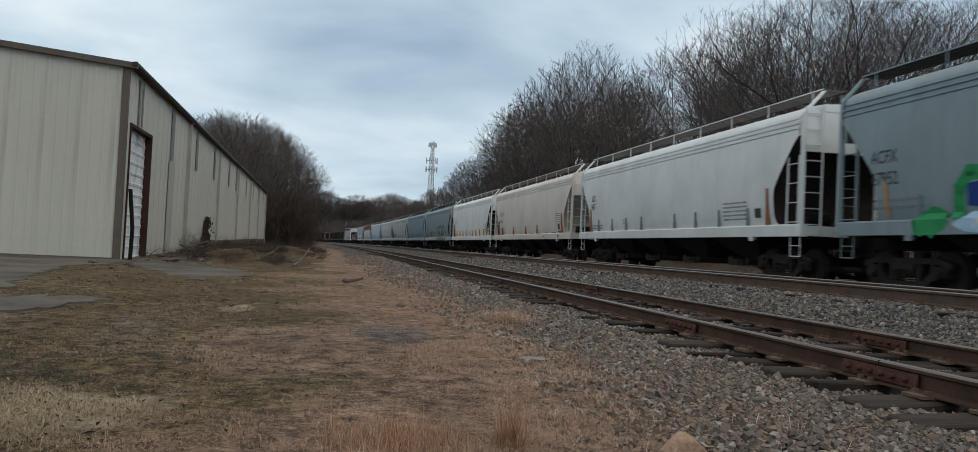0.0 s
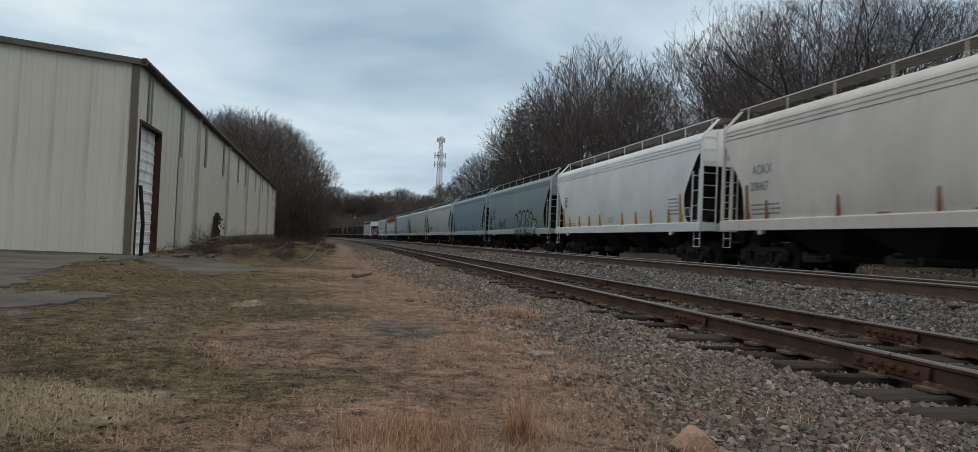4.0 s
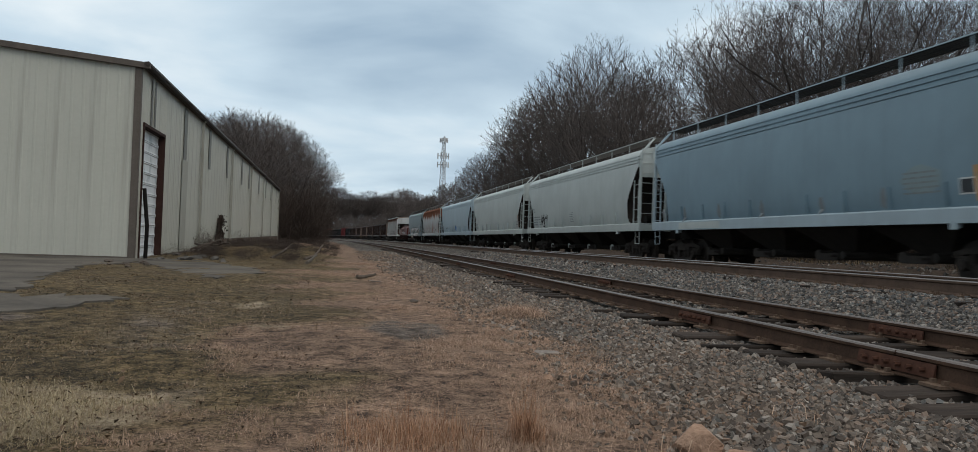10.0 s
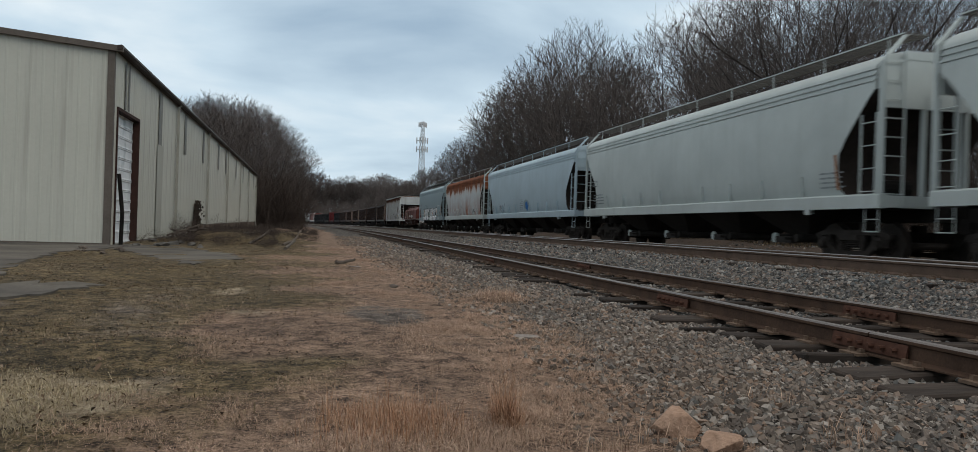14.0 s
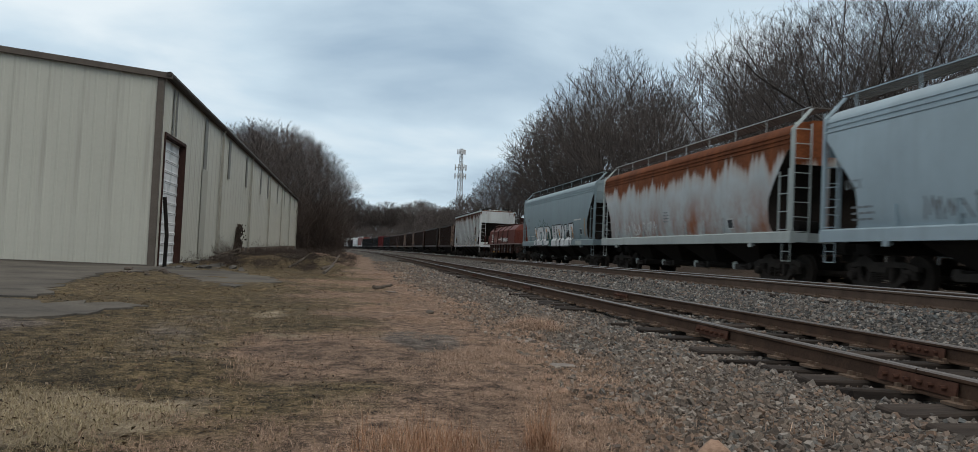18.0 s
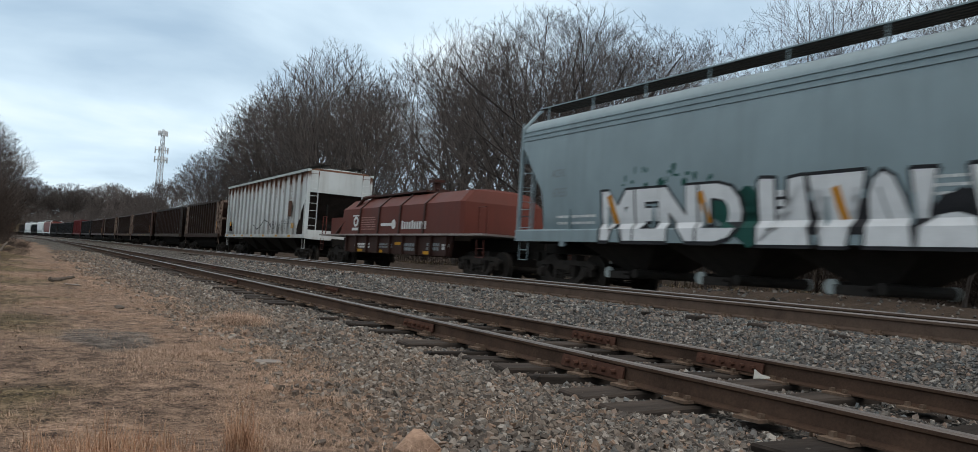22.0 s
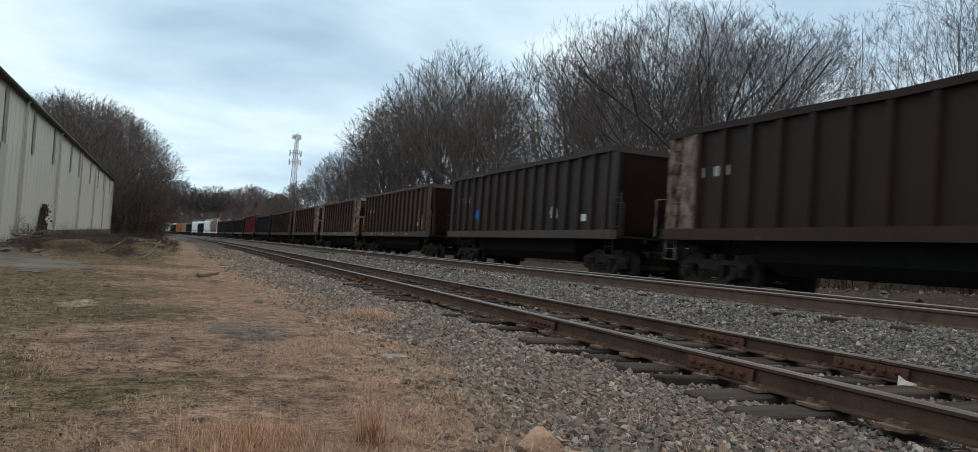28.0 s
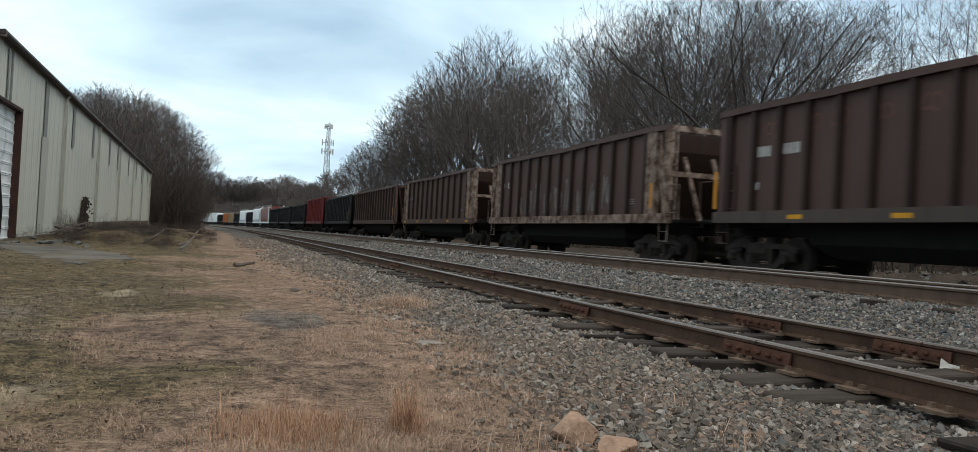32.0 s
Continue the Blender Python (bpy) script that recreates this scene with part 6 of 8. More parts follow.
    lay("graffiti", word, M["spray_black"], car, side, 0.008, "black letter outline")
    lay("graffiti", text_polys("MEND", 191.26 - c, 1.15, 0.98, 1.04, 0.055), M["spray_white"], car, side, 0.012, "white block letters")
    word2 = [[(186.93, 1.03), (186.95, 2.10), (186.90, 2.16), (186.62, 2.14), (186.62, 1.40), (186.33, 1.40), (186.33, 2.12), (186.03, 2.16), (185.98, 1.40), (185.87, 1.03)],
             [(185.93, 2.15), (185.90, 1.95), (185.62, 1.92), (185.66, 1.02), (185.22, 1.02), (185.18, 1.92), (184.98, 1.95), (184.95, 2.16)],
             [(184.90, 1.03), (184.88, 1.80), (184.80, 2.03), (184.66, 2.14), (184.50, 2.04), (184.36, 1.75), (184.25, 1.45), (184.17, 1.03)],
             [(184.22, 2.13), (183.86, 2.12), (183.95, 1.95), (184.00, 1.38), (184.16, 1.38)],
             [(184.10, 1.03), (184.08, 1.30), (183.85, 1.48), (183.60, 1.52), (183.36, 1.45), (183.24, 1.28), (183.22, 1.03)],
             [(183.40, 2.13), (182.96, 2.15), (182.54, 2.16), (182.58, 1.50), (182.86, 1.02), (183.28, 1.45)]]
    local = [[(y - c, z) for y, z in p] for p in word2]
    lay("graffiti", [blob(183.58 - c, 1.58, 0.34, 0.24, rnd, 14, 0.2), bar(186.66 - c, 186.30 - c, 1.36, 1.95), bar(185.2 - c, 184.9 - c, 1.2, 1.75), bar(185.95 - c, 185.62 - c, 1.2, 1.75)], M["spray_black"], car, side, 0.0065, "black graffiti shading")
    for p in local:
        lay("graffiti", stroke(p + p[:1], 0.12), M["spray_black"], car, side, 0.008, "black letter outline")
        lay("graffiti", [p], M["spray_white"], car, side, 0.012, "white block letter")
    lay("graffiti", [bar(186.56 - c, 186.42 - c, z, z + 0.11) for z in (1.52, 1.68, 1.84)], M["spray_white"], car, side, 0.011, "small white squares")
    lay("graffiti", stroke([(183.05 - c, 2.12), (182.98 - c, 1.5), (182.9 - c, 1.2)], 0.04) + stroke([(184.72 - c, 1.9), (184.55 - c, 1.38), (184.2 - c, 1.36)], 0.035), M["ink_grey"], car, side, 0.015, "grey letter lines")
    for pts in (((190.98, 2.0), (190.76, 1.48)), ((188.31, 1.97), (188.12, 1.46)), ((185.44, 1.91), (185.30, 1.47)), ((182.80, 1.96), (182.68, 1.48))):
        lay("graffiti", stroke([(y - c, z) for y, z in pts], 0.15), M["spray_orange"], car, side, 0.016, "orange accent")
    for j in range(20):
        g, z = rnd.uniform(188.0, 190.6), 2.22 + 0.34 * rnd.random() ** 1.6
        lay("graffiti", [blob(g - c, z, rnd.uniform(0.02, 0.08), rnd.uniform(0.02, 0.09), rnd, 9, 0.35)], M["spray_teal"], car, side, 0.006, "dark paint spatter")
    lay("marking", [bar(182.44 - c, 181.13 - c, 2.30, 2.36)], M["ink_white"], car, side, 0.006, "white painted line")
    # orange stakes beside the front end openings, and pale touched-up patches on the sills
    for k, g, z0, z1 in ((4, 71.07, 1.48, 2.30), (5, 89.05, 1.42, 2.05), (10, 180.48, 1.48, 2.37), (0, 13.6, 1.40, 2.10), (7, 125.0, 1.45, 2.2)):
        car, c, side = at(k)
        lay("end_stake", [[(g - c - 0.04, z0), (g - c + 0.04, z0), (g - c + 0.07, z1), (g - c - 0.01, z1)]], M["stake_orange"] if k != 7 else M["stake_rust"], car, side, 0.02, "orange stake beside the end opening")
    for k, g0, g1 in ((4, 83.5, 80.6), (5, 101.2, 98.4), (10, 182.0, 180.9)):
        car, c, side = at(k)
        lay("sill_patch", [bar(g0 - c, g1 - c, 1.07, 1.27)], P["pale"], car, side, 0.005, "paler repainted patch of sill")
    for k, g0, g1, z0, z1 in ((5, 90.9, 89.9, 1.62, 2.15), (8, 151.5, 150.4, 1.5, 2.0)):
        car, c, side = at(k)
        lay("paint_patch", [blob((g0 + g1) / 2 - c, (z0 + z1) / 2, abs(g0 - g1) * 0.55, (z1 - z0) * 0.5, rnd, 12, 0.12)], P["slate"], car, side, 0.0045, "darker overpainted patch")
    # rust weeping from the foot of the beige car's stakes
    car, c, side = at(2)
    lay("rust_stain", [blob(36.3 - c, 1.40, 0.26, 0.05, rnd, 14, 0.3), blob(36.2 - c, 1.20, 0.10, 0.09, rnd, 12, 0.3)] + [blob(g - c, 1.365, w, 0.018, rnd, 14, 0.3) for g, w in ((37.4, 0.5), (38.6, 0.45), (40.1, 0.4), (41.6, 0.3), (44.2, 0.25))], M["stake_rust"], car, side, 0.007, "rust weeping along the sill")
    lay("marking", [bar(39.0 - c, 38.5 - c, 1.15, 1.19)], M["yellow_tape"], car, side, 0.006, "faded yellow marker")
    # ribbed hopper: scrawl and yellow markers
    car, c = CARS[12][0], CARS[12][2]
    flat = flat_side(1.585)
    lay("graffiti", stroke([(222.6 - c, 1.75), (221.8 - c, 1.5), (221.2 - c, 1.62), (220.3 - c, 2.0), (219.4 - c, 1.85), (218.8 - c, 1.6)], 0.06), M["spray_black"], car, flat, 0.004, "black scrawled line")
    lay("graffiti", scribble(219.0 - c, 215.6 - c, 1.3, 1.95, 12, 0.035, rnd), M["spray_black"], car, flat, 0.006, "faded scrawl")
    lay("data_panel", bars(216.4 - c, 215.2 - c, 1.75, 2.05, 3, rnd, 0.35), M["ink_grey"], car, flat, 0.004, "small printed data, too fine to read")
    lay("rust_patch", [bar(215.9 - c, 215.3 - c, 2.1, 2.85)], M["coil_patch"], car, flat, 0.004, "bare rusted patch")
    for g in (229.2, 227.2, 225.1, 222.9, 220.3, 217.7, 215.4):
        lay("reflector", [bar(g - c - 0.2, g - c + 0.2, 1.10, 1.20)], M["yellow_tape"], car, flat_side(1.60), 0.004, "yellow reflector")
    for g, z in ((215.0, 1.52), (228.5, 1.75)):
        lay("reflector", [bar(g - c - 0.2, g - c + 0.2, z, z + 0.24)], M["yellow_tape"], car, flat, 0.004, "yellow reflector")
    for k in range(16):
        g, top, drop, w = 214.3 + 14.6 * (k + rnd.random()) / 16 - c, 4.14, rnd.uniform(0.35, 1.5), rnd.uniform(0.03, 0.075)
        lay("rust_streak", [[(g - w, top), (g + w, top), (g + w * 0.6, top - drop * 0.6), (g + w * 0.15, top - drop), (g - w * 0.5, top - drop * 0.7)]], M["streak"], car, flat_side(1.50), 0.004, "thin rust streak")
    # coil car
    car, c = CARS[11][0], CARS[11][2]
    cover = flat_side(1.50)
    lay("marking", [blob(206.6 - c, 1.72, 0.26, 0.20, rnd, 18, 0.02), bar(207.0 - c, 206.2 - c, 1.38, 1.48), bar(206.95 - c, 206.3 - c, 1.92, 1.97)], M["ink_white"], car, cover, 0.006, "white emblem")
    lay("marking", [blob(206.6 - c, 1.72, 0.12, 0.10, rnd, 12, 0.02)], P["coil"], car, cover, 0.010)
    lay("data_panel", bars(206.0 - c, 204.6 - c, 1.40, 1.92, 6, rnd, 0.4), M["ink_faded_red"], car, cover, 0.006, "small printed data, too fine to read")
    lay("marking", [bar(204.05 - c, 203.05 - c, 1.52, 1.62), blob(202.9 - c, 1.57, 0.18, 0.17, rnd, 14, 0.05)], M["ink_white"], car, cover, 0.006, "white emblem bar")
    lay("marking", [bar(202.2 - c - 0.2 * k, 202.2 - c - 0.2 * k - 0.13, 1.40, 1.40 + (0.28 if k in (0, 4) else 0.24)) for k in range(10)], M["ink_white"], car, cover, 0.006, "white block lettering")
    sill = flat_side(1.42)
    for g0, g1, z0, z1, mat in ((206.8, 205.2, 0.72, 0.92, "ink_white"), (202.3, 201.2, 0.68, 0.96, "ink_grey"), (200.3, 199.4, 0.72, 0.98, "ink_grey"), (199.2, 198.7, 0.75, 0.95, "ink_white"), (204.4, 203.0, 0.75, 0.92, "ink_grey")):
        lay("data_panel", bars(g0 - c, g1 - c, z0, z1, 2, rnd, 0.75), M[mat], car, sill, 0.006, "stencilled data on the sill")
    for g, z in ((204.2, 0.57), (200.3, 0.58), (202.6, 0.86), (206.2, 0.57)):
        lay("reflector", [bar(g - c - 0.25, g - c + 0.25, z, z + 0.10)], M["yellow_tape"], car, sill, 0.006, "yellow reflector")
    # gondolas
    for k in range(13, 20):
        car, c = CARS[k][0], CARS[k][2]
        edge = flat_side(1.60)
        a, b = COUPLINGS[k] + (2.93 if k == 15 else 2.0), COUPLINGS[k + 1] - 2.0
        if k in (15, 17):
            for g in (268.06, 270.69, 273.27, 275.85) if k == 15 else np.linspace(a, b, 5):
                lay("reflector", [bar(g - c - 0.21, g - c + 0.21, 1.10, 1.19)], M["yellow_tape"], car, edge, 0.004, "yellow reflector")
        panel = flat_side(1.46)
        for d0, d1 in ((0.10, 0.26), (0.29, 0.42), (0.45, 0.57), (0.92, 1.08), (1.12, 1.27), (1.31, 1.45)):
            lay("marking", [bar(b - c - d0, b - c - d1, 2.44, 2.66)], M["ink_worn"], car, panel, 0.006, "worn white lettering")
        lay("marking", [bar(b - c - 0.14, b - c - 0.24, 1.75, 1.90)], M["ink_worn"], car, panel, 0.006)
        if k == 15:
            lay("marking", [bar(278.62 - c, 278.50 - c, 1.35, 2.2)], M["spray_orange"], car, flat_side(1.56), 0.004, "orange stripe")
            for g in (276.8, 275.6, 274.9, 273.9, 272.9, 271.4):
                lay("marking", loops(g - c + 0.2, g - c - 0.2, 2.85, 3.15, 2, 0.035, rnd), M["gon_faded"], car, panel, 0.006, "worn-off reddish lettering")
            lay("marking", [bar(266.0 - c, 265.85 - c, 1.75, 1.88)], M["ink_white"], car, panel, 0.006, "small white square")
            lay("marking", [bar(a - c + 1.45, a - c + 1.02, 1.85, 2.35)], M["ink_faded"], car, panel, 0.005, "faded pale panel")
            lay("marking", [bar(a - c + 1.42, a - c + 1.0, 1.56, 1.76)], M["ink_white"], car, panel, 0.005, "white box of data")
        lay("data_panel", bars(a - c + 1.38, a - c + 1.04, 1.58, 1.74, 3, rnd), M["ink_grey"], car, panel, 0.006, "small printed data, too fine to read")
        if k == 14:
            continue
        lay("marking", [bar(a - c + 0.08, a - c - 0.03, 1.42, 2.1)], M["spray_orange"], car, flat_side(1.56), 0.004, "orange stripe")
    car, c = CARS[14][0], CARS[14][2]
    lay("graffiti", [blob(258.05 - c, 1.93, 0.28, 0.22, rnd, 14)], M["spray_bright"], car, flat_side(1.46), 0.008, "blue paint blot")
    lay("graffiti", scribble(251.4 - c, 250.9 - c, 1.6, 2.15, 4, 0.05, rnd), M["ink_white"], car, flat_side(1.46), 0.008, "pale scrawl")
    lay("marking", [bar(249.3 - c, 249.0 - c, 1.55, 1.75)], M["ink_white"], car, flat_side(1.46), 0.008)
    car, c = CARS[16][0], CARS[16][2]
    for k in range(9):
        g = 291.6 - 0.9 * k
        lay("graffiti", scribble(g - c, g - 0.6 - c, 1.4, 2.1 + 0.2 * (k % 3), 4, 0.09, rnd), M["ink_faded"], car, flat_side(1.46), 0.008, "weathered pale tag")
    car, c = CARS[13][0], CARS[13][2]
    lay("marking", [bar(244.5 - c, 243.9 - c, 2.1, 2.5)], M["ink_faded"], car, flat_side(1.46), 0.008, "faded pale panel")


M["dry_timber"] = surf("grey_dry_timber", (0.045, 0.038, 0.032), (0.16, 0.138, 0.118), 3, 0.9, 0, 0.5, 0.01, 20)
M["gon_faded"] = surf("worn_red_lettering", (0.10, 0.045, 0.038), (0.16, 0.085, 0.07), 5, 0.8, 0, 0.05, 0.001)
M["ink_faded"] = surf("weathered_pale_paint", (0.09, 0.08, 0.072), (0.25, 0.24, 0.225), 5, 0.8, 0, 0.05, 0.001)
M["ink_faded_red"] = surf("pinkish_stencil_paint", (0.30, 0.16, 0.14), (0.42, 0.26, 0.23), 5, 0.8, 0, 0.05, 0.001)
M["coil_patch"] = surf("dark_rust_patch", (0.06, 0.03, 0.02), (0.13, 0.07, 0.05), 4, 0.85, 0, 0.1, 0.002)
mark_train()


def lift_bodies():
    """The cars stand on their trucks at the height of the centre plates."""
    for car, wheels, middle, pitch in CARS:
        for o in car.children:
            if not o.name.startswith(("truck", "coupler")):
                o.matrix_basis = Matrix.Translation((0, 0, BODY_LIFT)) @ o.matrix_basis


lift_bodies()


# ---- trees ----
def grow(rnd, height, radius=0.36, low=0.10, levels=4, trunk_r=0.2, twig_r=0.010, kids=(9, 8, 6, 4), fork=0.22, lean=0.0):
    """Segments of a bare broad-crowned tree that fills a rounded, lobed envelope: (start, end, radius at start, radius at end)."""
    segs = []
    zc, a, R = height * (0.5 + low / 2), height * (0.5 - low / 2), height * radius
    lobes = [(rnd.uniform(0, 6.28), rnd.uniform(0, 6.28), rnd.choice((2, 3, 4))) for _ in range(3)]

    def inside(p):
        th = math.atan2(p.y, p.x)
        k = 1.0
        for ph, pz, m in lobes:
            k += 0.07 * math.sin(m * th + ph + 3.0 * p.z / height + pz)
        x = p.x - lean * p.z
        return (x * x + p.y * p.y) / (R * k) ** 2 + ((p.z - zc) / (a * (0.93 + 0.07 * k))) ** 2 < 1.0

    reach = (0.55, 0.66, 0.34, 0.17, 0.085, 0.05)

    def limb(p, d, length, r, level):
        last = level >= levels
        n = 1 if last else (8, 7, 4, 3, 2)[level]
        step = length / n
        pts, dd = [p], d.copy()
        wob = (0.05, 0.065, 0.065, 0.06, 0.05, 0.0)[level]
        rise = (0.0, 0.04, 0.015, 0.0, 0.0, 0.0)[level]
        for k in range(n):
            dd = (dd + Vector((rnd.gauss(0, wob), rnd.gauss(0, wob), rnd.gauss(rise, wob * 0.6)))).normalized()
            q = pts[-1] + dd * step
            if not inside(q) and (k or level > 2) and (level or q.z > zc):
                if level > 2:
                    pts.append(pts[-1] + dd * (step * 0.45))
                break
            pts.append(q)
        n = len(pts) - 1
        r1 = 0.0 if last else max(r * (0.45 if level == 0 else 0.30), twig_r * 0.6)
        for k in range(n):
            segs.append((pts[k], pts[k + 1], r + (r1 - r) * k / n, r + (r1 - r) * (k + 1) / n))
        if last or n == 0:
            return
        cnt = max(2, round(kids[level] * rnd.uniform(0.8, 1.2) * (0.45 + 0.55 * min(1.0, n * step / (reach[level] * height)))))
        az = rnd.uniform(0, 6.28)
        first = fork if level == 0 else 0.22
        for k in range(cnt):
            f = first + (0.985 - first) * ((k + rnd.random()) / cnt) ** 0.75
            i = min(int(f * n), n - 1)
            s = pts[i].lerp(pts[i + 1], f * n - i)
            base = (pts[i + 1] - pts[i]).normalized()
            az += 2.4 + rnd.uniform(-0.7, 0.7)
            side = Matrix.Rotation(az, 3, base) @ base.orthogonal().normalized()
            ang = radians(rnd.uniform(48, 78) - 36 * f if level == 0 else rnd.uniform(34, 62))
            out = (s - Vector((0, 0, 0.34 * height))).normalized()
            nd = (base * math.cos(ang) + side * math.sin(ang) + out * (0.0, 0.28, 0.42, 0.45, 0.4)[level] + Vector((0, 0, 0.03))).normalized()
            ln = height * reach[level + 1] * rnd.uniform(0.7, 1.2) * (1.1 - 0.35 * f)
            rr = max((r + (r1 - r) * f) * rnd.uniform(0.50, 0.70), twig_r)
            limb(s, nd, ln, rr, level + 1)

    limb(Vector((0, 0, -0.4)), Vector((rnd.gauss(lean, 0.05), rnd.gauss(0, 0.05), 1)).normalized(), height * rnd.uniform(0.45, 0.6), trunk_r, 0)
    return segs


def tree_mesh(name, segs, mat, thick):
    """Round bars for the thick limbs, three-sided ones for the twigs."""
    verts, faces = [], []
    for a, b, ra, rb in segs:
        n = 7 if ra > thick else 3
        d = (b - a).normalized()
        u = d.orthogonal().normalized()
        v = d.cross(u)
        o = len(verts)
        if rb == 0.0:                                           # a twig runs out to a point
            for k in range(3):
                an = 2 * math.pi * k / 3
                verts.append(a + u * (math.cos(an) * ra) + v * (math.sin(an) * ra))
            verts.append(b)
            faces += [(o, o + 1, o + 3), (o + 1, o + 2, o + 3), (o + 2, o, o + 3)]
            continue
        for p, r in ((a, ra), (b, rb)):
            for k in range(n):
                an = 2 * math.pi * k / n
                verts.append(p + u * (math.cos(an) * r) + v * (math.sin(an) * r))
        for k in range(n):
            faces.append((o + k, o + (k + 1) % n, o + n + (k + 1) % n, o + n + k))
    return mesh_from(name, verts, faces, mat)


def tree_kinds(count, levels, twig_r, seed, split, kids, stout=1.0):
    kinds = []
    rnd = random.Random(seed)
    for k in range(count):
        h = 16.0
        segs = grow(rnd, h, (0.34, 0.42, 0.30, 0.38)[k % 4], (0.06, 0.16, 0.10)[k % 3], levels, (0.17 + 0.04 * (k % 3)) * stout, twig_r, kids, (0.24, 0.14, 0.30, 0.2)[k % 4], (0, 0.05, -0.04)[k % 3])
        top = max(s[1].z for s in segs)
        kinds.append((top, tree_mesh("trunk", [s for s in segs if s[2] > split], M["bark"], 0.06), tree_mesh("crown", [s for s in segs if s[2] <= split], M["bark_dark"], 1.0)))
    return kinds


def shrub_kinds():
    rnd = random.Random(5)
    out = []
    for k in range(5):
        segs = []
        for _ in range(7):
            off = Vector((rnd.uniform(-1.5, 1.5), rnd.uniform(-1.5, 1.5), 0))
            s = grow(rnd, rnd.uniform(2.4, 4.6), 0.34, 0.05, 2, 0.020, 0.010, (9, 6), 0.08)
            segs += [(a + off, b + off, ra, rb) for a, b, ra, rb in s]
        out.append(tree_mesh("shrub", segs, M["twig_brown"], 1.0))
    return out


NEAR_TREES = tree_kinds(8, 5, 0.0062, 11, 0.022, (10, 7, 6, 5, 3), 1.1)
MID_TREES = tree_kinds(5, 4, 0.0145, 13, 0.04, (12, 9, 6, 5), 1.1)
FAR_TREES = tree_kinds(4, 4, 0.030, 12, 0.08, (12, 8, 6, 4))
THIN_TREES = tree_kinds(4, 5, 0.0060, 17, 0.02, (9, 6, 5, 4, 3), 0.6)
M["twig_brown"] = surf("brown_brush_twigs", (0.034, 0.026, 0.022), (0.095, 0.073, 0.062), 1.3, 0.9, 0, 0.4, 0.02, 12, vary=0.3)
SHRUBS = shrub_kinds()


def plant(x, y, height, rnd, kinds, label="tall bare deciduous tree at the wood's edge", group="trees of the wood", wide=1.0):
    h, trunk, crown = rnd.choice(kinds)
    s = height / h
    t = thing("bare_tree", label, "tree", group, m=Matrix.Translation((x, y, ground_height(x, y))) @ pose(0, 0, 0, 0, 0, rnd.uniform(0, 360)) @ Matrix.Diagonal((s * wide, s * wide, s, 1)))
    put("trunk", trunk, t)
    put("crown", crown, t)


def brush(x, y, s, rnd, label, group):
    sh = tagged(new("bare_shrub", rnd.choice(SHRUBS)), label, "shrub", group)
    sh.matrix_basis = Matrix.Translation((x, y, ground_height(x, y))) @ pose(0, 0, 0, 0, 0, rnd.uniform(0, 360)) @ Matrix.Diagonal((s, s, s * rnd.uniform(0.8, 1.2), 1))


def thicket(name, label, places, seed):
    """Undergrowth that nobody could count, joined in one mesh; places: (x, y, width, height)."""
    rnd = random.Random(seed)
    verts, faces = [], []
    for x, y, w, h in places:
        me = rnd.choice(SHRUBS)
        co = np.empty(len(me.vertices) * 3, np.float32)
        me.vertices.foreach_get("co", co)
        co = co.reshape(-1, 3)
        a = rnd.uniform(0, 6.28)
        ca, sa = math.cos(a), math.sin(a)
        o = len(verts)
        z = ground_height(x, y)
        verts += [(x + w * (ca * p[0] - sa * p[1]), y + w * (sa * p[0] + ca * p[1]), z + h * p[2]) for p in co.tolist()]
        faces += [tuple(o + i for i in f.vertices) for f in me.polygons]
    tagged(new(name, mesh_from(name, verts, faces, M["twig_brown"])), label, "undergrowth", kind="stuff")


def between(v, stops):
    for (a, p), (b, q) in zip(stops, stops[1:]):
        if v <= b:
            return p + (q - p) * max(0.0, (v - a) / (b - a))
    return stops[-1][1]


# how high the tree line stands, in degrees, round the compass from the line's direction
WOOD_LINE = [(2, 1.8), (5, 3.0), (8.3, 4.6), (9.3, 6.0), (10.2, 7.0), (12, 9.3), (15, 11.8), (17.4, 14.7), (19, 14.3), (21.3, 13.2), (23.5, 14.7), (25.5, 16.6), (29, 18.4), (33, 18.8), (38, 18.6), (41, 17.6), (43.5, 15.2), (45.2, 12.4), (50, 12), (70, 12)]
CLUMP_LINE = [(-16, 7.6), (-9.3, 7.9), (-6, 8.6), (-4, 8.2), (-2.3, 6.5), (-0.9, 4.2), (0.2, 2.2)]


def tree_height(x, y, line):
    az = math.degrees(math.atan2(x, y))
    return math.hypot(x, y) * math.tan(radians(between(az, line))) - ground_height(x, y)


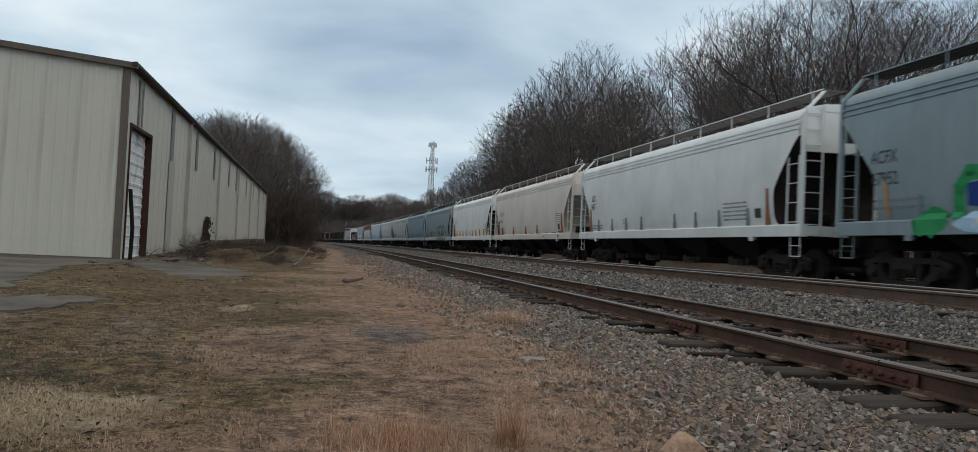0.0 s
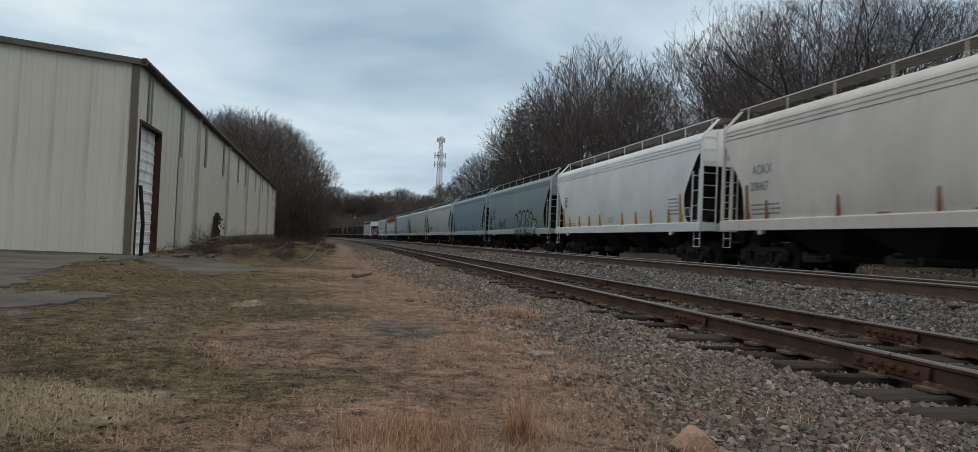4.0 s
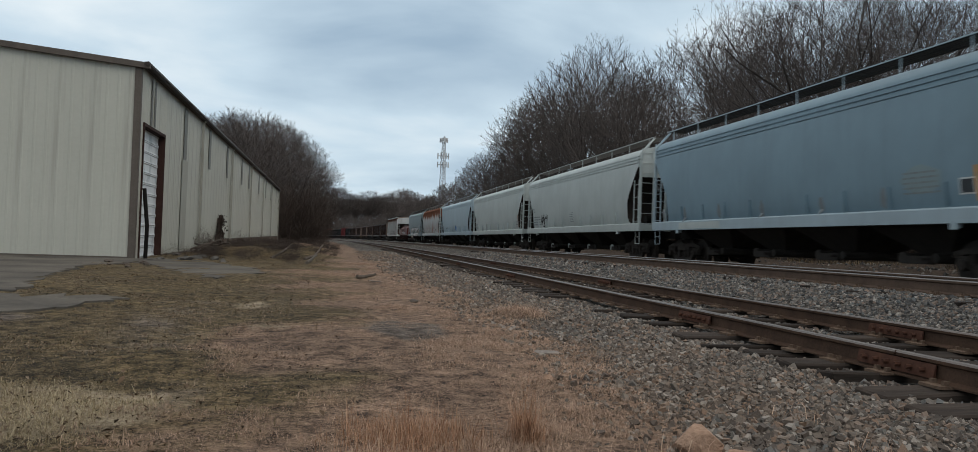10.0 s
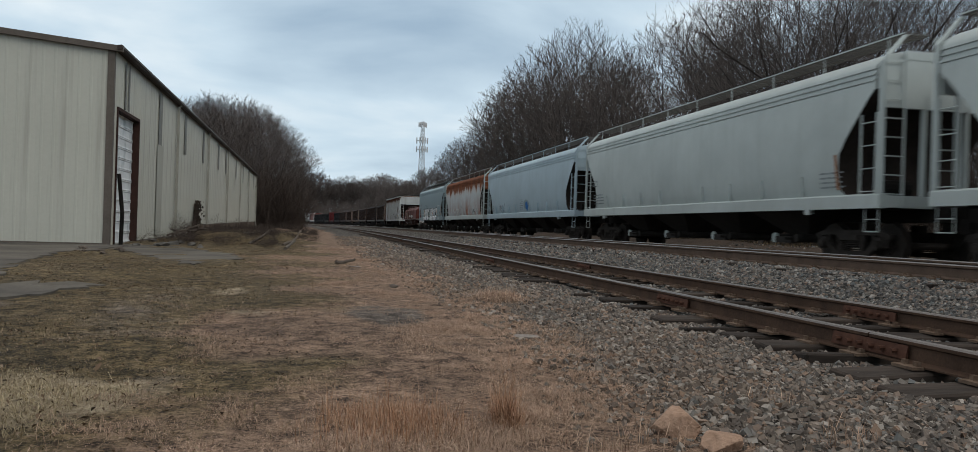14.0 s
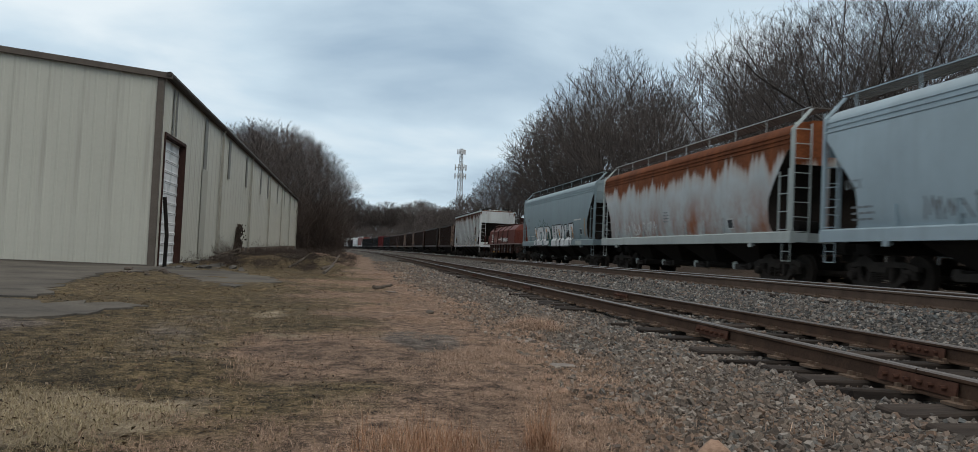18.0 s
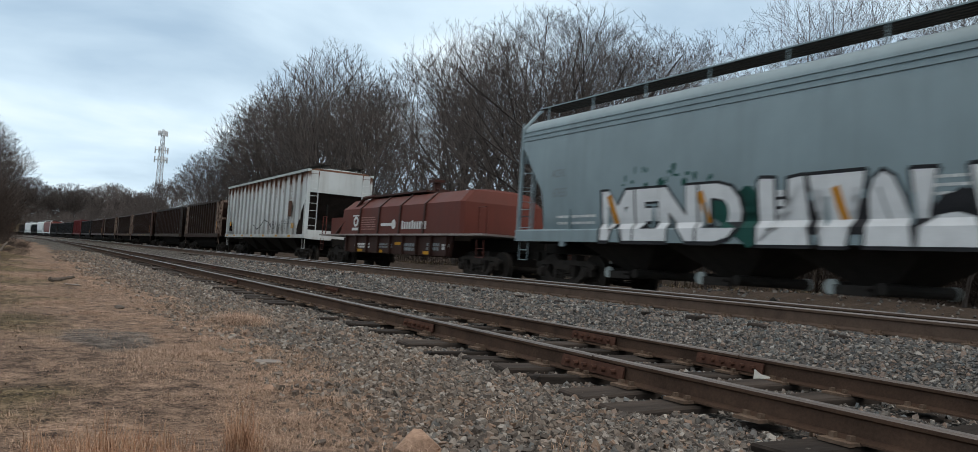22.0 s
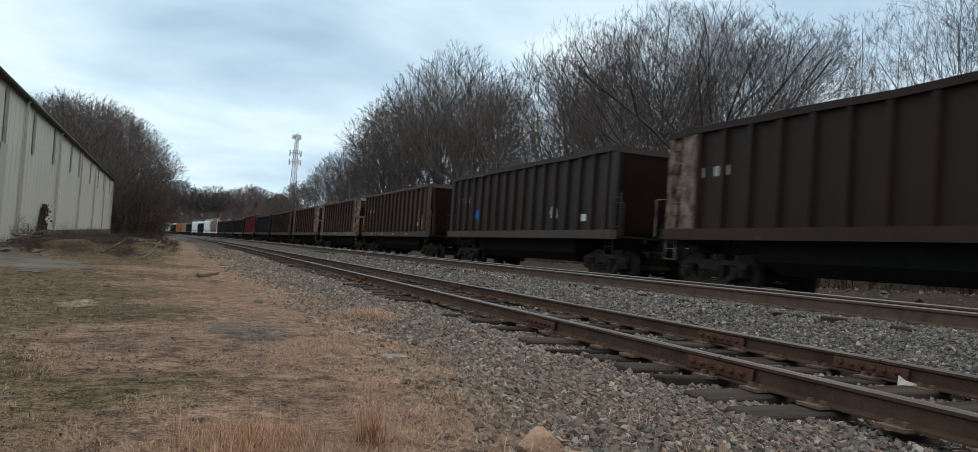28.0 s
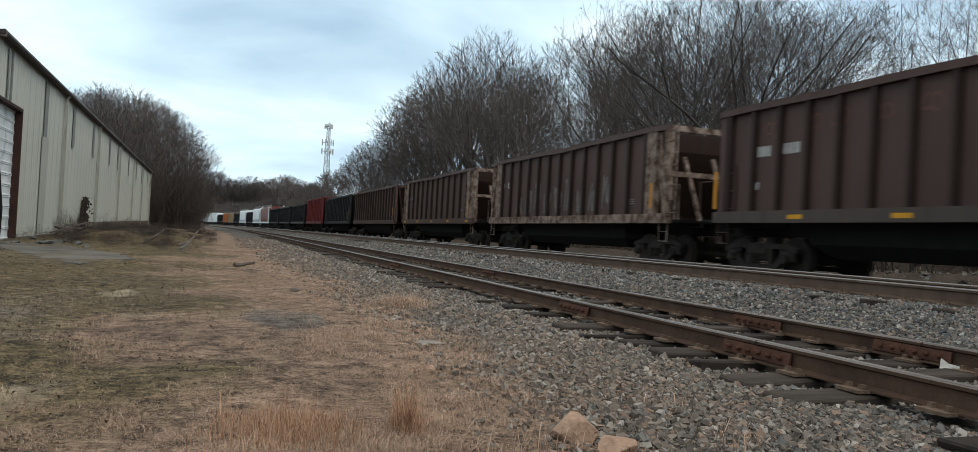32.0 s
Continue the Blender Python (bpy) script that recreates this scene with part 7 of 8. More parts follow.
def plant_woods():
    rnd = random.Random(21)
    for row, (dx, gap, fit) in enumerate(((20.5, 7.2, (0.60, 0.92)), (25.5, 7.0, (0.88, 1.03)), (32.0, 8.2, (0.86, 1.0)), (41.0, 11.0, (0.62, 0.80)), (52.0, 14.0, (0.56, 0.72)))):
        y = 10.0 + 2.0 * row
        while y < (400, 230, 130, 120, 110)[row]:
            x, yy = dx + rnd.uniform(-1.8, 1.8) - bend(y), y + rnd.uniform(-1.5, 1.5)
            far = math.hypot(x, yy)
            plant(x, yy, max(4.2, tree_height(x, yy, WOOD_LINE) * rnd.uniform(*fit)), rnd, NEAR_TREES if far < 62 and row < 3 else MID_TREES if far < 150 else FAR_TREES)
            y += gap * rnd.uniform(0.8, 1.2) * (1.0 if y < 120 else 1.7)
    for x, y, h, w in ((22.5, 30.5, 13.2, 1.35), (23.5, 40.0, 15.3, 1.2), (23.0, 71.0, 20.5, 1.0), (26.0, 29.5, 12.4, 1.2), (28.5, 47.0, 17.6, 1.1), (24.5, 34.0, 13.9, 1.3), (27.0, 33.0, 13.4, 1.2), (31.0, 38.5, 15.2, 1.15), (30.0, 41.0, 16.0, 1.15)):
        plant(x, y, h, rnd, NEAR_TREES, "broad bare tree with a rounded crown of fine twigs", wide=w)
    plant(24.5, 19.0, 11.5, rnd, THIN_TREES, "thin open-branched bare tree near the line")
    plant(23.0, 14.0, 11.0, rnd, THIN_TREES, "thin open-branched bare tree near the line")
    for x, y, h in ((21.5, 16.0, 9.5), (22.0, 11.5, 9.0), (25.5, 14.5, 11.5), (27.0, 20.5, 12.5), (23.5, 21.5, 10.5), (28.5, 13.0, 12.0), (21.0, 19.5, 8.0), (26.5, 17.0, 12.0), (31.0, 15.5, 13.5)):
        plant(x, y, h, rnd, THIN_TREES, "thin open-branched bare tree near the line")
    plant(29.5, 18.5, 12.0, rnd, THIN_TREES, "thin open-branched bare tree near the line")
    # the clump behind the warehouse
    for row in range(6):
        y = 96 + 7.0 * row
        x = -5.2 + 0.5 * (row % 2)
        while x > -24:
            yy = y + rnd.uniform(-2, 2)
            plant(x - bend(yy) * 0.6, yy, tree_height(x + 1.2, yy, CLUMP_LINE) * rnd.uniform(0.86, 1.03), rnd, MID_TREES, "bare deciduous tree behind the warehouse", "trees behind the warehouse", 1.1)
            x -= rnd.uniform(3.6, 5.0)
    # far end of the cutting
    for k in range(110):
        plant(-75 + 1.25 * k + rnd.uniform(-2, 2), 430 + rnd.uniform(0, 80), rnd.uniform(19, 29), rnd, FAR_TREES, "distant bare tree at the bend", "trees at the bend", 1.3)
    thicket("undergrowth", "dense bare undergrowth at the bend", [(-80 + 2.4 * k + rnd.uniform(-1.5, 1.5), 424 + rnd.uniform(-6, 40), 3.2, rnd.uniform(2.0, 3.4)) for k in range(60)], 71)
    for k in range(150):
        y = 6 + 120 * rnd.random() ** 1.3
        brush(rnd.uniform(20.0, 31) - bend(y), y, rnd.uniform(0.8, 1.3 + 0.4 * smoothstep(18, 45, y)), rnd, "tangled bare brush under the trees", "brush along the wood")
    for k in range(26):
        brush(rnd.uniform(20.5, 29), rnd.uniform(9, 20), rnd.uniform(1.2, 1.7), rnd, "tangled bare brush under the trees", "brush along the wood")
    deep = []
    for k in range(48):
        y = 14 + 90 * rnd.random() ** 1.2
        deep.append((rnd.uniform(32, 48) - bend(y), y, rnd.uniform(1.5, 2.1), rnd.uniform(1.3, 2.0)))
    thicket("undergrowth", "tangled bare brush deep in the wood", deep, 72)
    for k in range(80):
        y = 91 + 45 * rnd.random() ** 1.5
        x = -2.4 - 15 * rnd.random()
        brush(x - bend(y) * 0.7, y, rnd.uniform(0.8, 1.1) + 1.1 * smoothstep(-2.6, -6.5, x), rnd, "tangled bare brush behind the warehouse", "brush behind the warehouse")


plant_woods()


# ---- ballast stones ----
def stone_material(name, per_object):
    m, nt, b = nodes_of(name)
    if per_object:
        rnd = nt.nodes.new("ShaderNodeObjectInfo").outputs["Random"]
    else:
        rnd = nt.nodes.new("ShaderNodeNewGeometry").outputs["Random Per Island"]
    col = ramp_node(nt, rnd, [(0.0, (0.020, 0.019, 0.019)), (0.22, (0.062, 0.056, 0.052)), (0.44, (0.155, 0.128, 0.105)), (0.58, (0.105, 0.124, 0.130)), (0.72, (0.225, 0.135, 0.088)), (0.88, (0.25, 0.22, 0.19)), (1.0, (0.42, 0.39, 0.35))]).outputs[0]
    n = noise_node(nt, 60, 4, 0.6)
    col = mix_node(nt, math_node(nt, "MULTIPLY", n.outputs["Fac"], 0.36), col, (0.09, 0.078, 0.068))
    rust = noise_node(nt, 0.55, 4, 0.6, coord="Object" if not per_object else "Generated")
    sep = nt.nodes.new("ShaderNodeSeparateXYZ")
    nt.links.new(nt.nodes.new("ShaderNodeNewGeometry").outputs["Position"], sep.inputs[0])
    side = math_node(nt, "MULTIPLY_ADD", sep.outputs["X"], -0.22, 1.30, clamp=True)     # browner beside the siding, grey between the lines
    k = math_node(nt, "MULTIPLY", math_node(nt, "MULTIPLY_ADD", math_node(nt, "SUBTRACT", rust.outputs["Fac"], 0.46), 1.8, 0.50, clamp=True), side)
    col = mix_node(nt, k, col, mix_node(nt, 0.5, col, (0.20, 0.135, 0.09)))
    col = mix_node(nt, math_node(nt, "MULTIPLY_ADD", side, -0.5, 0.5, clamp=True), col, mix_node(nt, 0.45, col, (0.125, 0.135, 0.14)))
    nt.links.new(col, b.inputs["Base Color"])
    b.inputs["Roughness"].default_value = 0.92
    bump_node(nt, b, n.outputs["Fac"], 0.4, 0.01)
    return m


M["stones"], M["stone"] = stone_material("ballast_stones", False), stone_material("loose_ballast_stone", True)
CUBE = np.array([(-1, -1, -1), (1, -1, -1), (1, 1, -1), (-1, 1, -1), (-1, -1, 1), (1, -1, 1), (1, 1, 1), (-1, 1, 1)], dtype=float) * 0.62
CUBE_F = np.array([(3, 2, 1, 0), (4, 5, 6, 7), (0, 1, 5, 4), (1, 2, 6, 5), (2, 3, 7, 6), (3, 0, 4, 7)])


def rotations(rng, n):
    q = rng.normal(size=(n, 4))
    q /= np.linalg.norm(q, axis=1)[:, None]
    w, x, y, z = q.T
    return np.stack([np.stack([1 - 2 * (y * y + z * z), 2 * (x * y - z * w), 2 * (x * z + y * w)], 1),
                     np.stack([2 * (x * y + z * w), 1 - 2 * (x * x + z * z), 2 * (y * z - x * w)], 1),
                     np.stack([2 * (x * z - y * w), 2 * (y * z + x * w), 1 - 2 * (x * x + y * y)], 1)], 1)


def stones_mesh(name, centres, sizes, seed, mat):
    rng = np.random.default_rng(seed)
    n = len(centres)
    v = CUBE[None] * (1 + rng.uniform(-0.44, 0.44, (n, 8, 3)))
    v = v * (np.array([1.0, 0.84, 0.66]) * rng.uniform(0.8, 1.25, (n, 3)))[:, None, :]
    v = np.einsum("nij,nkj->nki", rotations(rng, n), v) * sizes[:, None, None] + centres[:, None, :]
    f = CUBE_F[None] + (np.arange(n) * 8)[:, None, None]
    me = bpy.data.meshes.new(name)
    me.vertices.add(n * 8)
    me.vertices.foreach_set("co", v.reshape(-1))
    me.loops.add(n * 24)
    me.loops.foreach_set("vertex_index", f.reshape(-1).astype(np.int32))
    me.polygons.add(n * 6)
    me.polygons.foreach_set("loop_start", np.arange(0, n * 24, 4, dtype=np.int32))
    me.update()
    me.shade_flat()
    me.validate()
    me.materials.append(mat)
    return me


TIE_YS = np.array(sorted(SIDING_TIES))


def on_tie(y):
    return np.abs(TIE_YS - y).min() < 0.125


def scatter_stones():
    rng = np.random.default_rng(7)
    zones = [  # across from, across to, along from, along to, stones a square metre, size
        (1.0, 3.1, 1.6, 6.0, 1900, 0.0165), (1.0, 3.1, 6.0, 12, 850, 0.0195), (0.9, 3.1, 12, 26, 300, 0.025), (0.6, 3.1, 26, 50, 70, 0.04),
        (3.0, 5.8, 0.2, 8, 900, 0.019), (3.0, 5.8, 8, 18, 380, 0.022), (3.0, 5.8, 18, 30, 90, 0.028),
        (5.7, 7.5, 1.2, 8, 1250, 0.019), (5.7, 7.5, 8, 16, 640, 0.023), (5.7, 7.5, 16, 40, 150, 0.032), (14.5, 19.5, 7, 32, 9, 0.05), (2.8, 3.6, 0.5, 2.0, 900, 0.019)]
    cs, ss = [], []
    for x0, x1, y0, y1, d, size in zones:
        n = int((x1 - x0) * (y1 - y0) * d)
        for u, y in zip(rng.uniform(x0, x1, n), rng.uniform(y0, y1, n)):
            x = u - bend(y)
            if x > 2.15 * y + 0.5:
                continue
            e = gravel_edge(y)
            if u < e - 0.15 + 0.25 * rng.normal():
                continue
            rail = min(abs(u - SIDING_X + HALF_GAUGE), abs(u - SIDING_X - HALF_GAUGE), abs(u - MID_X + HALF_GAUGE))
            if rail < 0.10:
                continue
            if 2.95 < u < 5.75 and y < 30 and on_tie(y) and rng.random() < 0.62 + 0.34 * (abs(u - SIDING_X) < 1.1):
                continue
            s = size * min(rng.lognormal(0, 0.36), 1.75)
            cs.append((x, y, ground_height(x, y) + rng.uniform(-0.5, 0.45) * s)), ss.append(s)
    return np.array(cs), np.array(ss)


def build_ballast():
    bed = thing("ballast", "crushed grey and brown ballast stones beside the rails", "ballast", kind="stuff")
    cs, ss = scatter_stones()
    near = np.hypot(cs[:, 0] - 1.9, cs[:, 1] - 3.3)
    order = np.argsort(near)
    single, rest = order[:290], order[290:]
    put("loose_stones", stones_mesh("loose_stones", cs[rest], ss[rest], 3, M["stones"]), bed)["kind"] = "stuff"
    kinds = [stones_mesh("stone", np.zeros((1, 3)), np.ones(1), 100 + k, M["stone"]) for k in range(12)]
    rnd = random.Random(9)
    for i in single:
        put("stone", rnd.choice(kinds), bed, m=Matrix.Translation(cs[i]) @ pose(0, 0, 0, rnd.uniform(0, 360), rnd.uniform(0, 360), 0) @ Matrix.Diagonal((*(ss[i],) * 3, 1)))


build_ballast()


# ---- grass ----
def blade_material(name, stops, rough=0.8):
    m, nt, b = nodes_of(name)
    rnd = nt.nodes.new("ShaderNodeNewGeometry").outputs["Random Per Island"]
    col = ramp_node(nt, rnd, stops).outputs[0]
    big = noise_node(nt, 1.3, 4, 0.6)
    hsv = nt.nodes.new("ShaderNodeHueSaturation")
    nt.links.new(math_node(nt, "MULTIPLY_ADD", big.outputs["Fac"], 0.9, 0.55), hsv.inputs["Value"]); nt.links.new(col, hsv.inputs["Color"])
    nt.links.new(hsv.outputs[0], b.inputs["Base Color"])
    b.inputs["Roughness"].default_value = rough
    b.inputs["Specular IOR Level"].default_value = 0.25
    return m


M["tan_grass"] = blade_material("dry_tan_grass", [(0.0, (0.16, 0.100, 0.068)), (0.5, (0.33, 0.218, 0.156)), (1.0, (0.50, 0.362, 0.262))])
M["turf"] = blade_material("winter_turf", [(0.0, (0.042, 0.034, 0.016)), (0.35, (0.105, 0.080, 0.037)), (0.7, (0.20, 0.142, 0.085)), (1.0, (0.34, 0.255, 0.175))])
M["sedge"] = blade_material("orange_broom_sedge", [(0.0, (0.19, 0.088, 0.048)), (0.5, (0.33, 0.18, 0.105)), (1.0, (0.46, 0.31, 0.21))])
M["straw"] = blade_material("pale_straw_grass", [(0.0, (0.16, 0.118, 0.06)), (0.5, (0.30, 0.238, 0.145)), (1.0, (0.45, 0.375, 0.25))])


def blades_mesh(name, roots, heights, width, droop, seed, mat):
    """Bent tapering blades: two quads and a tip, each its own island."""
    rng = np.random.default_rng(seed)
    n = len(roots)
    az = rng.uniform(0, 2 * np.pi, n)
    d = np.stack([np.cos(az), np.sin(az), np.zeros(n)], 1)
    w = np.stack([-np.sin(az), np.cos(az), np.zeros(n)], 1) * (width * rng.uniform(0.6, 1.4, n))[:, None]
    lean = np.abs(rng.normal(0, droop, n)) + 0.1
    h = heights[:, None]
    up = np.array([0, 0, 1.0])
    mid = roots + h * 0.55 * up + d * (h * 0.25 * lean[:, None])
    tip = roots + h * np.clip(1 - 0.35 * lean, 0.25, 1)[:, None] * up + d * (h * 0.9 * lean[:, None])
    v = np.stack([roots - w, roots + w, mid + w * 0.7, mid - w * 0.7, tip], 1).reshape(-1, 3)
    o = np.arange(n) * 5
    quads = np.stack([o, o + 1, o + 2, o + 3], 1)
    tris = np.stack([o + 3, o + 2, o + 4], 1)
    me = bpy.data.meshes.new(name)
    me.vertices.add(len(v)); me.vertices.foreach_set("co", v.reshape(-1))
    loops = np.concatenate([quads, tris], 1).reshape(-1)
    me.loops.add(len(loops)); me.loops.foreach_set("vertex_index", loops.astype(np.int32))
    me.polygons.add(n * 2)
    st = (np.arange(n) * 7)[:, None] + np.array([0, 4])[None]
    me.polygons.foreach_set("loop_start", st.reshape(-1).astype(np.int32))
    me.update()
    me.validate()
    me.materials.append(mat)
    return me


def field(rng, n, x0, x1, y0, y1, keep, power=1.7):
    out = []
    while len(out) < n:
        y = y0 + (y1 - y0) * rng.random() ** power
        x = rng.uniform(x0, x1)
        if abs(x) > 1.2 * y + 1.5 or not keep(x, y):
            continue
        out.append((x, y, ground_height(x, y) - 0.005))
    return np.array(out)


def build_grass():
    rng = np.random.default_rng(5)

    def in_tan(x, y):
        if x > gravel_edge(y) + 0.12 * rng.normal():
            return False
        k = smoothstep(-0.9, 0.5, turf_line(x, y))
        return rng.random() < k * max(0.04, 0.35 + 1.5 * nz(x, y, 1.1, 2.0) + 0.8 * nz(x, y, 3.3, 7.0)) * (1 - 0.8 * soil_zone(x, y))
    r = field(rng, 200000, -2.6, 2.6, 2.2, 26, in_tan)
    hs = 0.025 * rng.lognormal(0, 0.4, len(r)) * (0.35 + 0.75 * np.array([max(0, 0.5 + 1.1 * nz(a, b, 1.4, 8.0)) + max(0, 1.5 * nz(a, b, 4.5, 3.0)) for a, b, _ in r]))
    tagged(new("dry_grass", blades_mesh("dry_grass", r, hs, 0.00115, 2.6, 1, M["tan_grass"])), "short dry tan grass along the ballast", "grass", kind="stuff")

    def in_turf(x, y):
        return rng.random() < smoothstep(0.9, -0.7, turf_line(x, y)) * (1 - 0.85 * soil_zone(x, y)) * (not paved(x, y)) * max(0.05, 0.4 + 1.2 * nz(x, y, 0.8, 4.0))
    r = field(rng, 80000, -9, 0.6, 2.6, 30, in_turf)
    tagged(new("winter_turf", blades_mesh("winter_turf", r, 0.019 * rng.lognormal(0, 0.45, len(r)), 0.0018, 2.2, 2, M["turf"])), "thin mossy winter turf with dead leaves", "grass", kind="stuff")

    r = field(rng, 17000, -3.2, -0.8, 2.6, 4.7, lambda x, y: math.hypot((x + 1.75) / 1.0, (y - 3.65) / 0.75) < 0.75 + 0.35 * rng.random(), 1.0)
    tagged(new("straw_grass", blades_mesh("straw_grass", r, 0.024 * rng.lognormal(0, 0.45, len(r)), 0.0012, 2.6, 3, M["straw"])), "pale matted straw-coloured grass patch", "grass", kind="stuff")

    def sedge(cx, cy, rx, ry, n, h, label):
        p = rng.normal(size=(n, 2)) * 0.5 * np.array([rx, ry]) + np.array([cx, cy])
        r = np.array([(a, b, ground_height(a, b) - 0.01) for a, b in p])
        tagged(new("broom_sedge", blades_mesh("broom_sedge", r, h * rng.lognormal(-0.15, 0.42, n), 0.0010, 0.75, int(cx * 100) + 50, M["sedge"])), label, "grass", "clumps of sedge", "stuff")
    sedge(0.28, 3.10, 0.29, 0.36, 1700, 0.105, "orange broom sedge standing in the dry grass")
    sedge(0.76, 3.15, 0.055, 0.12, 640, 0.17, "narrow upright tuft of orange sedge")
    # rank dead weeds beyond the main line
    r = field(rng, 3500, 18.6, 22.5, 7.5, 60, lambda x, y: nz(x, y, 0.7, 3.0) > -0.1, 1.3)
    tagged(new("dead_weeds", blades_mesh("dead_weeds", r, 0.15 * rng.lognormal(0, 0.4, len(r)), 0.006, 1.0, 41, M["turf"])), "rank dead weeds between the main line and wood", "grass", kind="stuff")
    # a tan tussock on the edge of the gravel
    p = rng.normal(size=(2600, 2)) * np.array([0.12, 0.2]) + np.array([1.95, 8.6])
    r = np.array([(a, b, ground_height(a, b) - 0.01) for a, b in p])
    tagged(new("grass_tussock", blades_mesh("grass_tussock", r, 0.12 * rng.lognormal(-0.1, 0.3, len(r)), 0.0018, 2.2, 77, M["tan_grass"])), "bushy tan grass tussock at the gravel's edge", "grass", kind="stuff")
    # weeds in the stones near the camera
    p = np.stack([rng.uniform(0.9, 2.2, 1500), rng.uniform(2.2, 3.6, 1500)], 1)
    p = p[np.array([nz(a, b, 2.5, 6.0) > 0.12 for a, b in p])]
    r = np.array([(a, b, ground_height(a, b)) for a, b in p])
    tagged(new("sparse_weeds", blades_mesh("sparse_weeds", r, 0.08 * rng.lognormal(0, 0.3, len(r)), 0.0018, 0.9, 78, M["tan_grass"])), "sparse dry weeds between the stones", "grass", kind="stuff")


def paved(x, y):
    """On one of the concrete slabs."""
    return (x < -3.9 and 9.5 < y < 22.7 and x < -4.0 - 0.18 * (y - 10.6)) or (-5.8 < x < -1.7 and y > 14.5 and abs(x + 2.1 + 0.44 * (y - 16)) < 1.3) or (-4.7 < x < -2.6 and 8.0 < y < 9.9)


def leaf_litter():
    """Dead leaves lying in the turf, each a small curled sheet."""
    rng = np.random.default_rng(15)
    r = field(rng, 13000, -10, 0.6, 2.4, 34, lambda x, y: not paved(x, y) and rng.random() < smoothstep(0.5, -1.0, x + 0.03 * (y - 8)) * max(0.0, 0.55 + 1.2 * nz(x, y, 0.7, 11.0)))
    n = len(r)
    s = 0.0085 * rng.lognormal(0, 0.35, n) * (1 + r[:, 1] / 30)
    az, tilt = rng.uniform(0, 2 * np.pi, n), rng.uniform(0.0, 0.8, n)
    a = np.stack([np.cos(az) * np.cos(tilt), np.sin(az) * np.cos(tilt), np.sin(tilt)], 1) * s[:, None]
    b = np.stack([-np.sin(az), np.cos(az), rng.uniform(-0.3, 0.3, n)], 1) * (0.55 * s)[:, None]
    c = r + np.array([0, 0, 0.012]) + np.array([0, 0, 1]) * (np.abs(a[:, 2]) * 0.9)[:, None]
    up = np.array([0, 0, 0.006])
    v = np.stack([c - a, c + b + up, c + a, c - b + up], 1).reshape(-1, 3)
    me = mesh_from("dead_leaves", v.tolist(), np.arange(4 * n).reshape(-1, 4).tolist(), M["litter"])
    tagged(new("dead_leaves", me), "scattered brown dead leaves on the turf", "leaves", kind="stuff")


M["litter"] = blade_material("dead_leaf", [(0.0, (0.028, 0.019, 0.013)), (0.45, (0.10, 0.065, 0.04)), (0.85, (0.15, 0.10, 0.065)), (1.0, (0.25, 0.19, 0.135))])

build_grass()
leaf_litter()


# ---- paving, debris and the tower ----
def slab(name, label, outline, z, thick, mat=None):
    """A slab with an uneven edge laid on the ground; the outline runs round it."""
    rnd = random.Random(len(outline))
    pts = []
    for (ax, ay), (bx, by) in zip(outline, outline[1:] + outline[:1]):
        n = max(2, int(math.hypot(bx - ax, by - ay) / 0.22))
        pts += [(ax + (bx - ax) * k / n + rnd.gauss(0, 0.08), ay + (by - ay) * k / n + rnd.gauss(0, 0.08)) for k in range(n)]
    bm = bmesh.new()
    lo = [bm.verts.new((x, y, ground_height(x, y) - 0.15)) for x, y in pts]
    hi = [bm.verts.new((x, y, z(x, y) if callable(z) else z)) for x, y in pts]
    for k in range(len(pts)):
        bm.faces.new((lo[k], lo[(k + 1) % len(pts)], hi[(k + 1) % len(pts)], hi[k]))
    bm.faces.new(hi)
    return tagged(new(name, mesh_of(name, bm, mat or M["concrete"], bevel=0)), label, "pavement", kind="structure")


slab("driveway", "cracked grey concrete drive in front of the warehouse gable", [(-4.0, 10.6), (-4.9, 14.5), (-5.55, 18.2), (-5.2, 19.6), (-5.3, 23.2), (-30, 22.6), (-30, 9.5)], lambda x, y: -0.80 - 0.0035 * y + 0.0, 0.1)
slab("door_apron", "worn concrete apron before the roll-up door", [(-5.6, 22.9), (-5.0, 20.6), (-4.4, 19.4), (-3.2, 16.6), (-2.3, 14.6), (-1.75, 16.6), (-1.9, 18.5), (-3.6, 22.5), (-5.75, 28.0)], lambda x, y: -0.80 - 0.0042 * y, 0.1)
slab("broken_slab", "flush weathered concrete patch in the turf", [(-4.6, 8.1), (-3.0, 7.95), (-2.75, 8.6), (-2.6, 9.7), (-4.6, 9.9)], lambda x, y: ground_height(x, y) + 0.02, 0.05)


